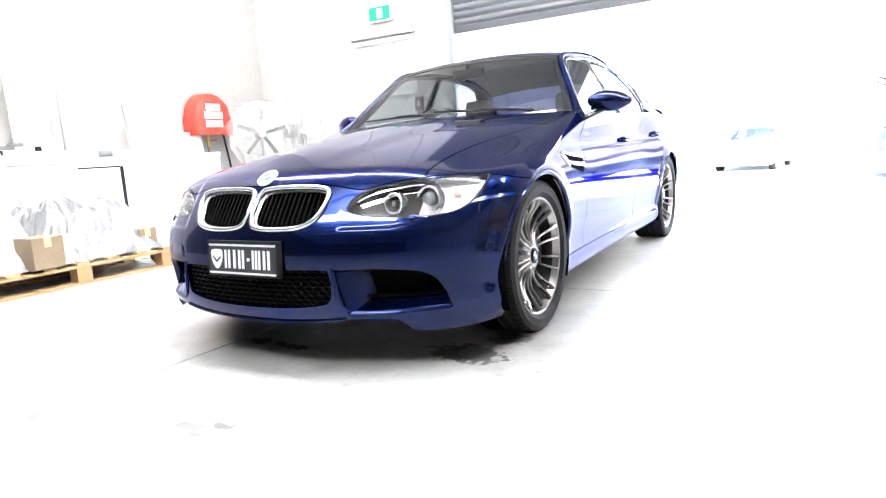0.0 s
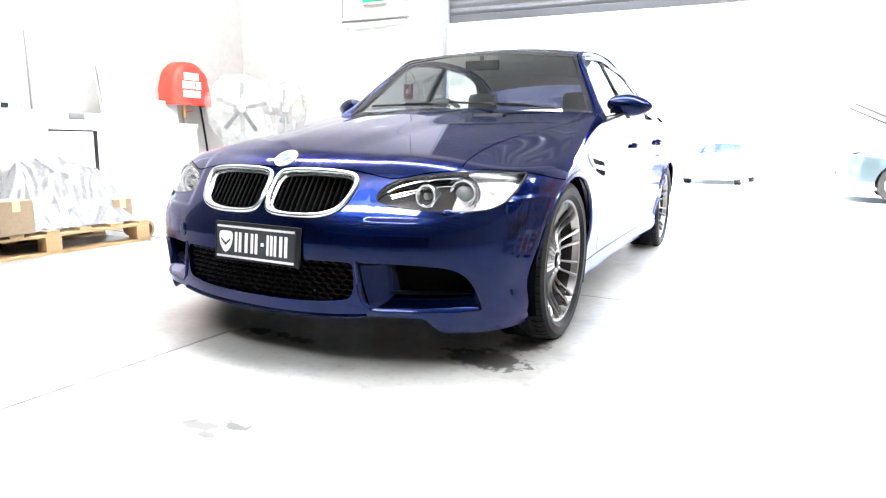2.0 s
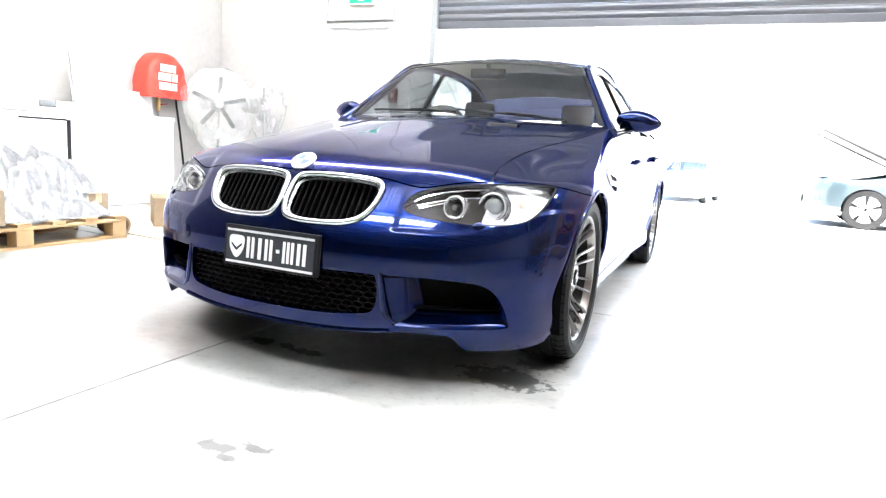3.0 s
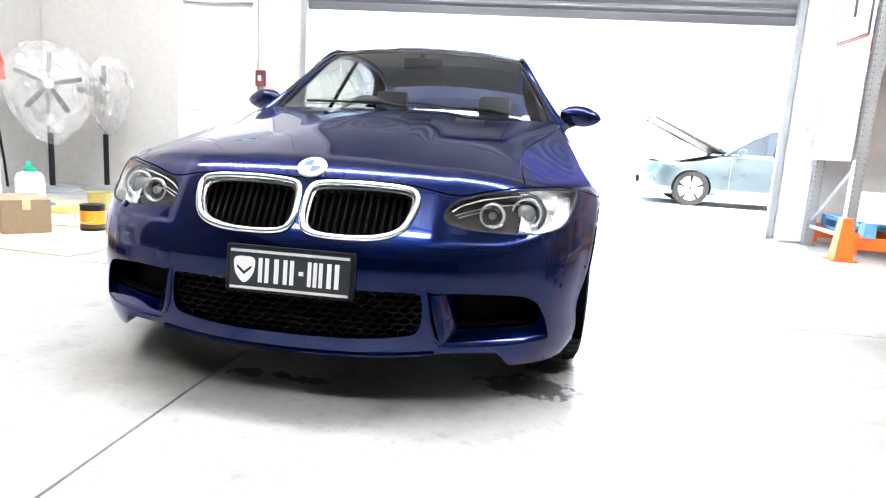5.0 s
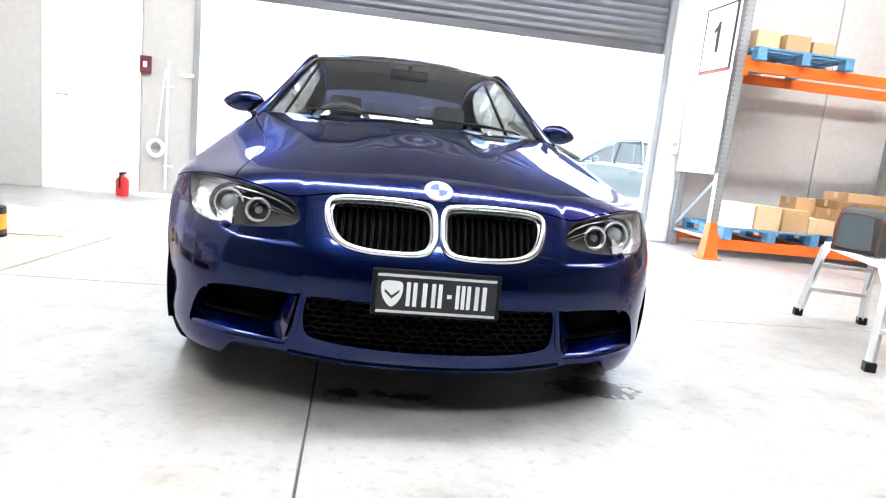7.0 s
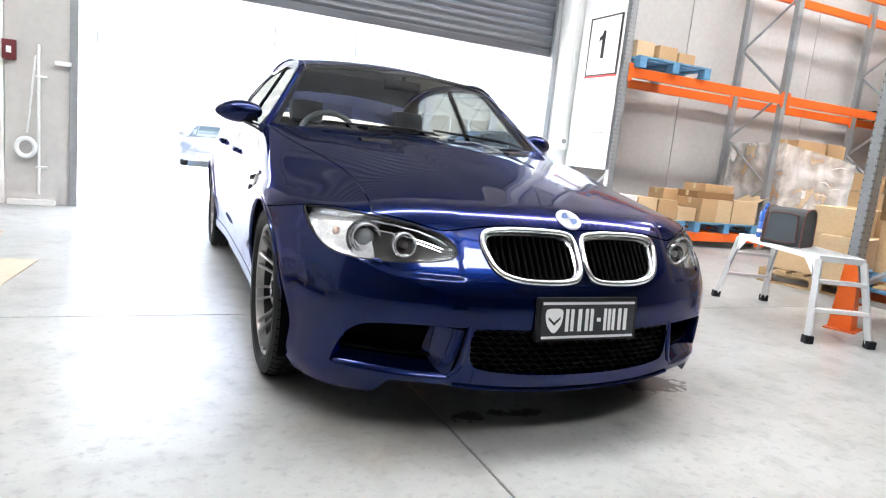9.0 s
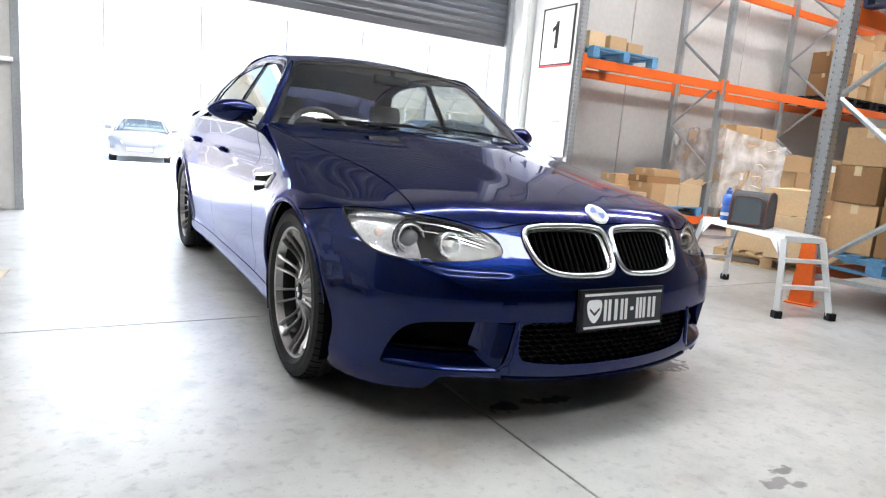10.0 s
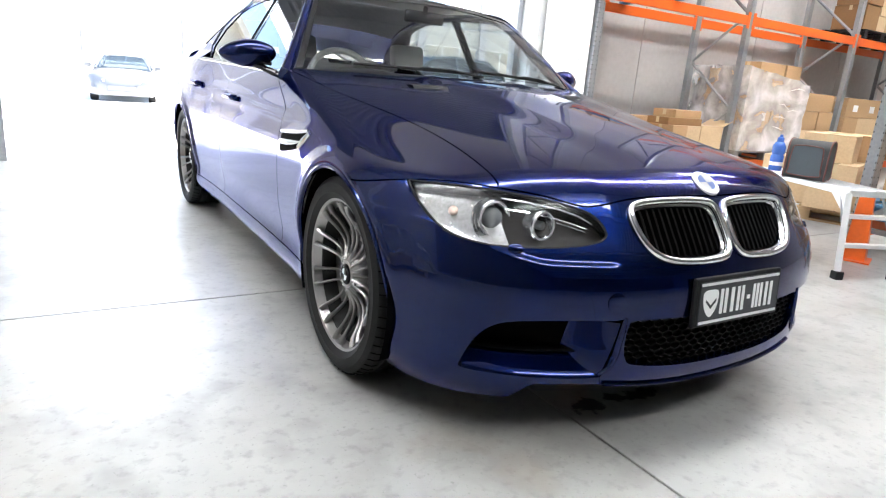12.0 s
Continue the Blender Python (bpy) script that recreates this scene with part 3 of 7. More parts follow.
def panel(name, sheet, keep, material, parent, label="", flip=False, sink=0.0, lip=0.014, gap=0.0024, field=None, mirror=False):
    """One panel out of a sheet: the faces where keep(inside) holds, with turned-in edges and a fine gap round it."""
    pos, faces, inside = sheet
    want = keep(inside.T)
    faces = [f for f, w in zip(faces, want) if w]
    used = sorted({i for f in faces for i in f})
    at = {i: n for n, i in enumerate(used)}
    p = pos[used].copy()
    field = field or sedan
    e = 1e-4
    n = np.stack([field(*(p + d).T) - field(*(p - d).T) for d in np.eye(3) * e], -1)
    n /= np.linalg.norm(n, axis=1)[:, None] + 1e-12
    faces = [tuple(at[i] for i in f) for f in faces]
    a, b, c = (p[[f[k] for f in faces]] for k in range(3))
    if np.einsum("ij,ij->i", np.cross(b - a, c - a), n[[f[0] for f in faces]]).sum() < 0:
        faces = [f[::-1] for f in faces]
    p -= n * sink
    edges = {}
    for f in faces:
        for i, j in zip(f, f[1:] + f[:1]):
            edges[(i, j)] = edges.get((i, j), 0) + 1
    rim = [(i, j) for i, j in edges if (j, i) not in edges]
    if lip:
        pull, count = np.zeros_like(p), np.zeros(len(p))
        for i, j in rim:
            inward = np.cross(n[i], p[j] - p[i])
            inward /= np.linalg.norm(inward) + 1e-12
            for k in (i, j):
                pull[k] += inward
                count[k] += 1
        on = count > 0
        p[on] += gap * pull[on] / (np.linalg.norm(pull[on], axis=1)[:, None] + 1e-9)
        first = {}
        verts = list(map(tuple, p))
        for i, j in rim:
            for k in (i, j):
                if k not in first:
                    first[k] = len(verts)
                    verts += [tuple(p[k]), tuple(p[k] - n[k] * lip)]
            faces.append((first[j], first[i], first[i] + 1, first[j] + 1))
    else:
        verts = list(map(tuple, p))
    if mirror:
        verts = [(-x, y, z) for x, y, z in verts]
        faces = [f[::-1] for f in faces]
    data = bpy.data.meshes.new(name)
    data.from_pydata(verts, [], faces)
    data.materials.append(material)
    data.shade_smooth()
    ob = new(name, data)
    ob.parent = parent
    return tagged(ob, label)


def outline(points, steps=10):
    """Signed distance in (|x|, z) to a smooth closed line: below zero inside."""
    line = rounded(points, steps)
    a, b = line, np.roll(line, -1, 0)

    def phi(p):
        q = np.stack([np.abs(p[..., 0]), p[..., 2]], -1).reshape(-1, 2)
        out = np.empty(len(q))
        for s in range(0, len(q), 20000):
            c = q[s : s + 20000, None]
            d = b - a
            t = np.clip(((c - a) * d).sum(-1) / (d * d).sum(-1), 0, 1)
            far = np.linalg.norm(c - a - t[..., None] * d, axis=-1).min(1)
            cross = ((a[:, 1] > c[..., 1]) != (b[:, 1] > c[..., 1])) & (c[..., 0] < (b[:, 0] - a[:, 0]) * (c[..., 1] - a[:, 1]) / (b[:, 1] - a[:, 1] + 1e-12) + a[:, 0])
            out[s : s + 20000] = np.where(cross.sum(1) % 2 == 1, -far, far)
        return out.reshape(p.shape[:-1])

    return phi, line


LAMP_LINE = [(0.428, 0.612), (0.452, 0.655), (0.52, 0.679), (0.62, 0.695), (0.73, 0.702), (0.815, 0.699), (0.836, 0.692), (0.826, 0.64), (0.79, 0.588), (0.72, 0.571), (0.6, 0.573), (0.47, 0.588)]
KIDNEY_LINE = [(0.012, 0.62), (0.02, 0.672), (0.06, 0.688), (0.18, 0.692), (0.3, 0.686), (0.34, 0.668), (0.338, 0.62), (0.31, 0.572), (0.25, 0.548), (0.15, 0.541), (0.05, 0.547), (0.018, 0.572)]
GRILLE_LINE = [(-0.2, 0.392), (0.2, 0.392), (0.36, 0.392), (0.383, 0.38), (0.388, 0.33), (0.38, 0.285), (0.345, 0.266), (0.2, 0.251), (0.0, 0.247), (-0.2, 0.251)]
DUCT_LINE = [(0.405, 0.385), (0.43, 0.393), (0.55, 0.393), (0.67, 0.381), (0.72, 0.356), (0.748, 0.31), (0.766, 0.25), (0.762, 0.234), (0.7, 0.232), (0.55, 0.232), (0.455, 0.234), (0.44, 0.25)]
lamp_phi, lamp_line = outline(LAMP_LINE)
kidney_phi, kidney_line = outline(KIDNEY_LINE)
grille_phi, grille_line = outline(GRILLE_LINE)
duct_phi, duct_line = outline(DUCT_LINE)
hood_front = cubic([0.0, 0.2, 0.32, 0.4, 0.46, 0.54, 0.62, 0.72, 0.8, 0.84, 0.88, 0.918, 1.0], [0.701, 0.703, 0.697, 0.684, 0.675, 0.69, 0.702, 0.708, 0.704, 0.697, 0.686, 0.672, 0.66])
hood_edge = cubic([-0.45, -0.34, -0.05, 0.32, 0.57, 0.8, 0.95], [0.655, 0.642, 0.632, 0.688, 0.752, 0.79, 0.8])
bumper_low = cubic([0.0, 0.2, 0.36, 0.44, 0.52, 0.59, 0.615, 0.645, 0.67, 0.74, 0.8, 0.95], [0.186, 0.19, 0.2, 0.207, 0.209, 0.207, 0.2, 0.158, 0.15, 0.144, 0.142, 0.145])
ARCH_R = 0.352


def arch_phi(axle):
    return lambda p: ARCH_R - np.hypot(p[..., 1] - axle, p[..., 2] - TYRE)


def front_phi(p):
    return p[..., 2] - hood_front(np.abs(p[..., 0]))


CAR = thing("sedan", (-2.04, 2.545, 0), "dark metallic blue four-door sports sedan, parked nose-in with clean glossy paint", "car")

# nose and bumper: level rays fanned out from the front axle
def bumper_shape(uv):
    a, z = uv[..., 0], uv[..., 1]
    way = np.stack([np.sin(a), -np.cos(a), 0 * a], -1)
    origin = np.stack([0 * a, 0 * a, z], -1)
    return strike(sedan, origin, way, 0.3, 1.4)


bumper_sheet = cut_sheet(bumper_shape, np.radians(np.linspace(-96, 96, 520)), np.linspace(0.125, 0.72, 124),
                         [lamp_phi, kidney_phi, grille_phi, duct_phi, front_phi, arch_phi(AXLE), lambda p: bumper_low(np.abs(p[..., 0])) - p[..., 2], lambda p: p[..., 0], lambda p: np.abs(p[..., 0]) - 0.675 - 0.1 * (p[..., 2] - 0.64)])
bumper = panel("front_bumper", bumper_sheet, lambda s: ~s[0] & ~s[1] & ~s[2] & ~s[3] & s[4] & s[5] & s[6], PAINT, CAR, "blue front bumper with three lower intakes", lip=0.046)


def hood_shape(uv):
    x, y = uv[..., 0], uv[..., 1]
    origin = np.stack([x, y, 0 * x + 0.45], -1)
    return strike(sedan, origin, np.array([0, 0, 1.0]), 0.0, 0.9)


def hood_back(p):
    return p[..., 1] - (0.66 + 0.2 * (np.abs(p[..., 0]) / 0.77) ** 2)


hood_sheet = cut_sheet(hood_shape, np.linspace(-0.84, 0.84, 260), np.linspace(-0.69, 0.95, 250), [front_phi, lambda p: np.abs(p[..., 0]) - hood_edge(p[..., 1]), hood_back])
hood = panel("bonnet", hood_sheet, lambda s: ~s[0] & s[1] & s[2], PAINT, CAR, "blue domed bonnet")


def ring_shape(uv):
    y, e = uv[..., 0], uv[..., 1]
    way = np.stack([np.cos(e), 0 * e, np.sin(e)], -1)
    origin = np.stack([0 * y + 0.2, y, 0 * y + 0.5], -1)
    return strike(sedan, origin, way, 0.1, 1.2)


SILL = 0.262
fender_sheet = cut_sheet(ring_shape, np.linspace(-0.5, 0.99, 250), np.radians(np.linspace(-30, 62, 150)),
                         [lambda p: p[..., 0] - hood_edge(p[..., 1]), lambda p: front_phi(p) + 4 * np.maximum(p[..., 1] + 0.1, 0), arch_phi(AXLE), lambda p: p[..., 1] - (0.715 + 0.26 * ramp(p[..., 2], 0.78, 0.95)), lambda p: SILL - p[..., 2], hood_back])


def side_shape(uv):
    y, z = uv[..., 0], uv[..., 1]
    origin = np.stack([0 * y + 0.2, y, z], -1)
    return strike(sedan, origin, np.array([1.0, 0, 0]), 0.0, 1.2)


def belt(y):
    return 0.932 + 0.022 * (y - 0.9)


side_sheet = cut_sheet(side_shape, np.linspace(0.4, 3.6, 340), np.linspace(0.165, 1.0, 112),
                       [lambda p: p[..., 1] - (0.715 + 0.26 * ramp(p[..., 2], 0.78, 0.95)), lambda p: p[..., 1] - 1.79, lambda p: p[..., 1] - (2.4 + 0.55 * ramp(p[..., 2], 0.45, 0.9)), arch_phi(BASE), lambda p: SILL - p[..., 2],
                        lambda p: p[..., 2] - belt(p[..., 1]), arch_phi(AXLE)])
trunk_sheet = cut_sheet(hood_shape, np.linspace(-0.84, 0.84, 90), np.linspace(2.9, 3.78, 60), [lambda p: np.abs(p[..., 0]) - 0.7, lambda p: 3.08 - p[..., 1]])


def tail_shape(uv):
    a, z = uv[..., 0], uv[..., 1]
    way = np.stack([np.sin(a), np.cos(a), 0 * a], -1)
    origin = np.stack([0 * a, 0 * a + 3.0, z], -1)
    return strike(sedan, origin, way, 0.2, 1.4)


tail_sheet = cut_sheet(tail_shape, np.radians(np.linspace(-58, 58, 120)), np.linspace(0.2, 0.95, 50), [lambda p: p[..., 2] - 0.66])

for mirror in (False, True):
    panel("front_wing", fender_sheet, lambda s: ~s[0] & ~s[1] & s[2] & s[3] & s[4], PAINT, CAR, "blue front wing", mirror=mirror)
    front_door = panel("front_door", side_sheet, lambda s: ~s[0] & s[1] & s[4] & s[5] & s[6], PAINT, CAR, "closed blue front door", mirror=mirror)
    rear_door = panel("rear_door", side_sheet, lambda s: ~s[0] & ~s[1] & s[2] & s[3] & s[4] & s[5], PAINT, CAR, "closed blue rear door", mirror=mirror)
    panel("rear_wing", side_sheet, lambda s: ~s[2] & s[3] & s[4] & s[5], PAINT, CAR, "blue rear wing", mirror=mirror)
    panel("side_skirt", side_sheet, lambda s: ~s[4] & s[3] & s[6], PAINT, CAR, "blue side skirt", mirror=mirror)
panel("boot_lid", trunk_sheet, lambda s: s[1], PAINT, CAR, "blue boot lid")
panel("rear_bumper", tail_sheet, lambda s: s[0], PAINT, CAR, "blue rear bumper")
panel("tail_panel", tail_sheet, lambda s: ~s[0], PAINT, CAR, "blue tail panel")

# ---------------------------------------------------------------- parts of the sedan
NOSE = {}


def on_nose(x, z):
    """The point of the nose at x and height z, and its outward normal."""
    key = (round(float(x), 5), round(float(z), 5))
    if key not in NOSE:
        p = strike(sedan, np.array([x, 0.0, z]), np.array([0, -1.0, 0]), 0.1, 1.2)
        NOSE[key] = (p, normal_at(p))
    return Vector(NOSE[key][0]), NOSE[key][1].copy()


def normal_at(p, e=1e-4):
    n = Vector([float(sedan(*(np.array(p) + d)) - sedan(*(np.array(p) - d))) for d in np.eye(3) * e])
    return n.normalized()


def on_side(y, z, sx=1):
    p = strike(sedan, np.array([0.2, y, z]), np.array([1.0, 0, 0]), 0.0, 1.2)
    return Vector((sx * p[0], p[1], p[2]))


def on_top(x, y):
    p = strike(sedan, np.array([x, y, 0.45]), np.array([0, 0, 1.0]), 0.0, 0.9)
    return Vector(p)


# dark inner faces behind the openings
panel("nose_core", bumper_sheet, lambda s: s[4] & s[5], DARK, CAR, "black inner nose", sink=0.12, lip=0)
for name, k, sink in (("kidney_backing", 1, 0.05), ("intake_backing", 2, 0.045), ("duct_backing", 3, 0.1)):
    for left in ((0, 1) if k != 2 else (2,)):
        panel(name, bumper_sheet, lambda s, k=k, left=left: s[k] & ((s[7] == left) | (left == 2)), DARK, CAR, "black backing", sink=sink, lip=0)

# headlamps
LAMP_MASK = surface("lamp_mask", (0.05, 0.047, 0.045), 0.35, 0.0)
BOWL = surface("lamp_bowl_chrome", (0.55, 0.56, 0.58), 0.22, 0.9, 0.06, (30, 90))
LAMP_MASK.node_tree.nodes["Principled BSDF"].inputs["Specular IOR Level"].default_value = 0.08
LAMP_SILVER = surface("lamp_reflector", (0.85, 0.85, 0.86), 0.25, 0.6, 0.25, (35, 110), bump=0.003, bump_scale=24)
HALO = surface("frosted_ring", (0.4, 0.4, 0.41), 0.25, 0.2, 0.02)
for sx in (1, -1):
    side = (lambda s: s[7]) if sx < 0 else (lambda s: ~s[7])
    unit = panel("headlamp", bumper_sheet, lambda s: s[0] & s[4] & side(s), LENS, CAR, "clear twin-projector headlamp, unlit", sink=0.002, lip=0, gap=0)
    panel("mask", bumper_sheet, lambda s: s[0] & s[4] & side(s) & s[8], LAMP_MASK, unit, "dark grey lamp mask", sink=0.05, lip=0)
    panel("reflector", bumper_sheet, lambda s: s[0] & s[4] & side(s) & ~s[8], LAMP_SILVER, unit, "bright lamp reflector", sink=0.04, lip=0)
    wall = [on_nose(sx * max(abs(x) - 0.002, 0), z) for x, z in lamp_line]
    bm = loft(bmesh.new(), [[p - n * d for p, n in wall + wall[:1]] for d in (0.004, 0.09)])
    part("housing", bm, BOWL, unit, "grey lamp housing", smooth=True)
    part("seal", tube(bmesh.new(), [p - n * 0.003 for p, n in wall], 0.0035, 6, True), MATT_BLACK, unit, smooth=True)
    for x, z, deep, r, main in ((0.69, 0.642, 0.04, 0.045, True), (0.578, 0.634, 0.036, 0.036, False)):
        p, n = on_nose(sx * x, z)
        way = (n + Vector((-0.45 * sx, -1.1, -0.35))).normalized()
        m = Matrix.Translation(p - n * deep) @ way.to_track_quat("Z", "Y").to_matrix().to_4x4()
        cup = part("lamp_cup", lathe(bmesh.new(), [(r + 0.006, -0.03), (r + 0.006, 0.004), (r, 0.008), (r - 0.006, 0.004), (r - 0.01, -0.012), (0.6 * r, -0.03), (0.0, -0.032)], 40, m), BOWL, unit, "chrome lamp bowl", smooth=True)
        ring = [m @ Vector((r * math.cos(a), r * math.sin(a), 0.009)) for a in np.linspace(0, 2 * math.pi, 40, endpoint=False)]
        part("halo_ring", tube(bmesh.new(), ring, 0.0028, 8, True), HALO, cup, "frosted halo ring", smooth=True)
        if main:
            part("outer_bowl", lathe(bmesh.new(), [(r + 0.02, 0.002), (r + 0.017, -0.002), (r + 0.01, -0.01), (r + 0.007, -0.01)], 40, m), BOWL, cup, "bright outer reflector bowl", smooth=True)
            part("projector_lens", lathe(bmesh.new(), [(0.032, -0.02), (0.03, 0.0), (0.024, 0.01), (0.014, 0.016), (0.0, 0.018)], 32, m), surface("projector_glass", (0.2, 0.21, 0.215), 0.04, 0, 0.02, coat=1.0), cup, "smoked projector lens", smooth=True)
        else:
            part("bulb", lathe(bmesh.new(), [(0.012, -0.03), (0.012, 0.0), (0.008, 0.006), (0.0, 0.007)], 20, m), SATIN, cup, "silver bulb shield", smooth=True)
    p, n = on_nose(sx * 0.772, 0.648)
    part("indicator", lathe(bmesh.new(), [(0.014, -0.006), (0.013, 0.004), (0.008, 0.01), (0.0, 0.012)], 20, Matrix.Translation(p - n * 0.04) @ n.to_track_quat("Z", "Y").to_matrix().to_4x4()), AMBER, unit, "pale amber indicator bulb", smooth=True)
    brow = [on_nose(sx * x, z) for x, z in ((0.45, 0.638), (0.48, 0.656), (0.53, 0.672), (0.6, 0.684), (0.66, 0.69))]
    part("brow", tube(bmesh.new(), [p - n * 0.02 for p, n in brow], 0.0032, 6), CHROME, unit, "thin bright brow", smooth=True)
    for drop, inner, outer in ((0.012, 0.462, 0.66), (0.022, 0.47, 0.54)):
        streak = [on_nose(sx * x, 0.638 - drop + 0.16 * (x - 0.45) + 0.012 * math.sin(math.pi * (x - 0.45) / 0.25)) for x in np.linspace(inner, outer, 6)]
        part("trim_strip", tube(bmesh.new(), [p - n * 0.03 for p, n in streak], 0.0022, 6), CHROME, unit, "thin bright trim strip", smooth=True)

# kidney grilles
SLAT_BLACK = surface("slat_black", (0.0015, 0.0015, 0.0015), 0.5)
SLAT_BLACK.node_tree.nodes["Principled BSDF"].inputs["Specular IOR Level"].default_value = 0.07
for sx in (1, -1):
    grille = part("kidney_grille", tube(bmesh.new(), [p + n * 0.002 for p, n in (on_nose(sx * x, z) for x, z in kidney_line)], 0.0105, 10, True, (1.0, 1.0)), CHROME, CAR, "chrome-framed kidney grille with black upright slats", smooth=True)
    inner = [(0.18 + (x - 0.18) * 0.94, 0.617 + (z - 0.617) * 0.9) for x, z in kidney_line]
    part("inner_rim", tube(bmesh.new(), [p - n * 0.012 for p, n in (on_nose(sx * x, z) for x, z in inner)], 0.007, 8, True), CHROME, grille, smooth=True)
    for x in np.linspace(0.04, 0.318, 13):
        zs = [z for (a, z), (b, w) in zip(inner, inner[1:] + inner[:1]) if (a - x) * (b - x) <= 0]
        if len(zs) < 2:
            continue
        lo, hi = min(zs), max(zs)
        bm, cuts = bmesh.new(), [on_nose(sx * x, z) for z in np.linspace(lo, hi, 7)]
        front = [p + Vector((0, 0.016, 0)) for p, n in cuts]
        loft(bm, [[p + Vector((d, y, 0)) for p in front] for d, y in ((-0.0045, 0.03), (-0.0042, 0.004), (0, 0), (0.0042, 0.004), (0.0045, 0.03))])
        part("slat", bm, SLAT_BLACK, grille, smooth=30)

# honeycomb in the lower middle intake
def honeycomb(inside, x0, x1, z0, z1, w, h, back, depth=0.014, thick=0.0017):
    bm, rows = bmesh.new(), int((z1 - z0) / (0.75 * h)) + 1
    for r in range(rows):
        for c in range(int((x1 - x0) / w) + 2):
            cx, cz = x0 + w * (c + 0.5 * (r % 2)), z0 + 0.75 * h * r
            ring = [(cx + w / 2 * a, cz + h / 2 * b) for a, b in ((0, 1), (1, 0.5), (1, -0.5), (0, -1))]
            for (xa, za), (xb, zb) in zip(ring, ring[1:]):
                if not inside((xa + xb) / 2, (za + zb) / 2):
                    continue
                pa, pb = on_nose(xa, za)[0], on_nose(xb, zb)[0]
                d = Vector((xb - xa, 0, zb - za)).normalized()
                side = Vector((-d.z, 0, d.x)) * thick
                front = [pa + side, pb + side, pb - side, pa - side]
                quad = [bm.verts.new(p + Vector((0, back, 0))) for p in front] + [bm.verts.new(p + Vector((0, back + depth, 0))) for p in front]
                bm.faces.new(quad[:4])
                for i in range(4):
                    j = (i + 1) % 4
                    bm.faces.new((quad[i], quad[i + 4], quad[j + 4], quad[j]))
    bmesh.ops.recalc_face_normals(bm, faces=bm.faces)
    return bm


def in_grille(x, z):
    return float(grille_phi(np.array([x, 0, z]))) < 0


mesh = part("honeycomb", honeycomb(in_grille, -0.4, 0.4, 0.25, 0.4, 0.036, 0.0235, 0.016), SLAT_BLACK, CAR, "black honeycomb intake mesh")
tagged(mesh, kind="stuff")

# side ducts: painted blade, dark slat and the upright fin beside the middle intake
for sx in (1, -1):
    duct = part("duct_blade", loft(bmesh.new(), [[on_nose(sx * x, z)[0] + Vector((0, back, 0)) for x in np.linspace(0.445, lim, 16)] for z, back, lim in ((0.23, 0.0, 0.762), (0.237, 0.004, 0.76), (0.246, 0.02, 0.757), (0.262, 0.05, 0.75), (0.285, 0.085, 0.742))]), PAINT, CAR, "blue lower duct blade", smooth=True)
    bm = loft(bmesh.new(), [[on_nose(sx * x, z)[0] + Vector((0, back, 0)) for x in np.linspace(0.47, 0.735, 14)] for z, back in ((0.281, 0.062), (0.286, 0.058), (0.289, 0.064), (0.289, 0.09))])
    part("duct_slat", bm, SLAT_BLACK, duct, smooth=True)
    rows = [[on_nose(sx * x, z)[0] for x, z in ((0.412, 0.388), (0.418, 0.35), (0.428, 0.31), (0.44, 0.27), (0.448, 0.238))],
            [on_nose(sx * x, z)[0] + Vector((0, 0.03, 0)) for x, z in ((0.44, 0.385), (0.448, 0.35), (0.457, 0.315), (0.467, 0.28), (0.474, 0.25))],
            [on_nose(sx * x, z)[0] + Vector((0, 0.095, 0)) for x, z in ((0.478, 0.382), (0.484, 0.355), (0.49, 0.33), (0.496, 0.305), (0.5, 0.28))]]
    part("duct_cheek", loft(bmesh.new(), rows), PAINT, duct, "blue inner duct cheek", smooth=True)
    fin = [on_nose(sx * x, z) for x, z in ((0.398, 0.402), (0.402, 0.37), (0.408, 0.33), (0.414, 0.29), (0.424, 0.262), (0.45, 0.24))]
    part("fin", tube(bmesh.new(), [p - n * 0.002 for p, n in fin], [0.006, 0.009, 0.01, 0.01, 0.009, 0.005], 8), PAINT, duct, smooth=True)
    p, n = on_nose(sx * 0.66, 0.566)
    m = Matrix.Translation(p - n * 0.001) @ n.to_track_quat("Z", "Y").to_matrix().to_4x4()
    part("washer_cap", lathe(bmesh.new(), [(0.017, 0), (0.017, 0.004), (0.012, 0.007), (0, 0.0075)], 20, m @ Matrix.Diagonal((1.2, 0.7, 1, 1))), PAINT, CAR, "headlamp washer cap", smooth=True)
p, n = on_nose(-0.43, 0.445)
part("towing_cap", lathe(bmesh.new(), [(0.026, -0.002), (0.026, 0.0012), (0.024, 0.0018), (0, 0.0018)], 28, Matrix.Translation(p) @ n.to_track_quat("Z", "Y").to_matrix().to_4x4()), PAINT, CAR, "round towing-eye cap", smooth=True)
# lower splitter edge under the middle intake
edge = [on_nose(x, float(bumper_low(abs(x))) + 0.004) for x in np.linspace(-0.43, 0.43, 33)]
part("splitter", tube(bmesh.new(), [p + n * 0.002 + Vector((0, 0, 0.002)) for p, n in edge], 0.007, 8), PAINT, CAR, "blue splitter edge", smooth=True)

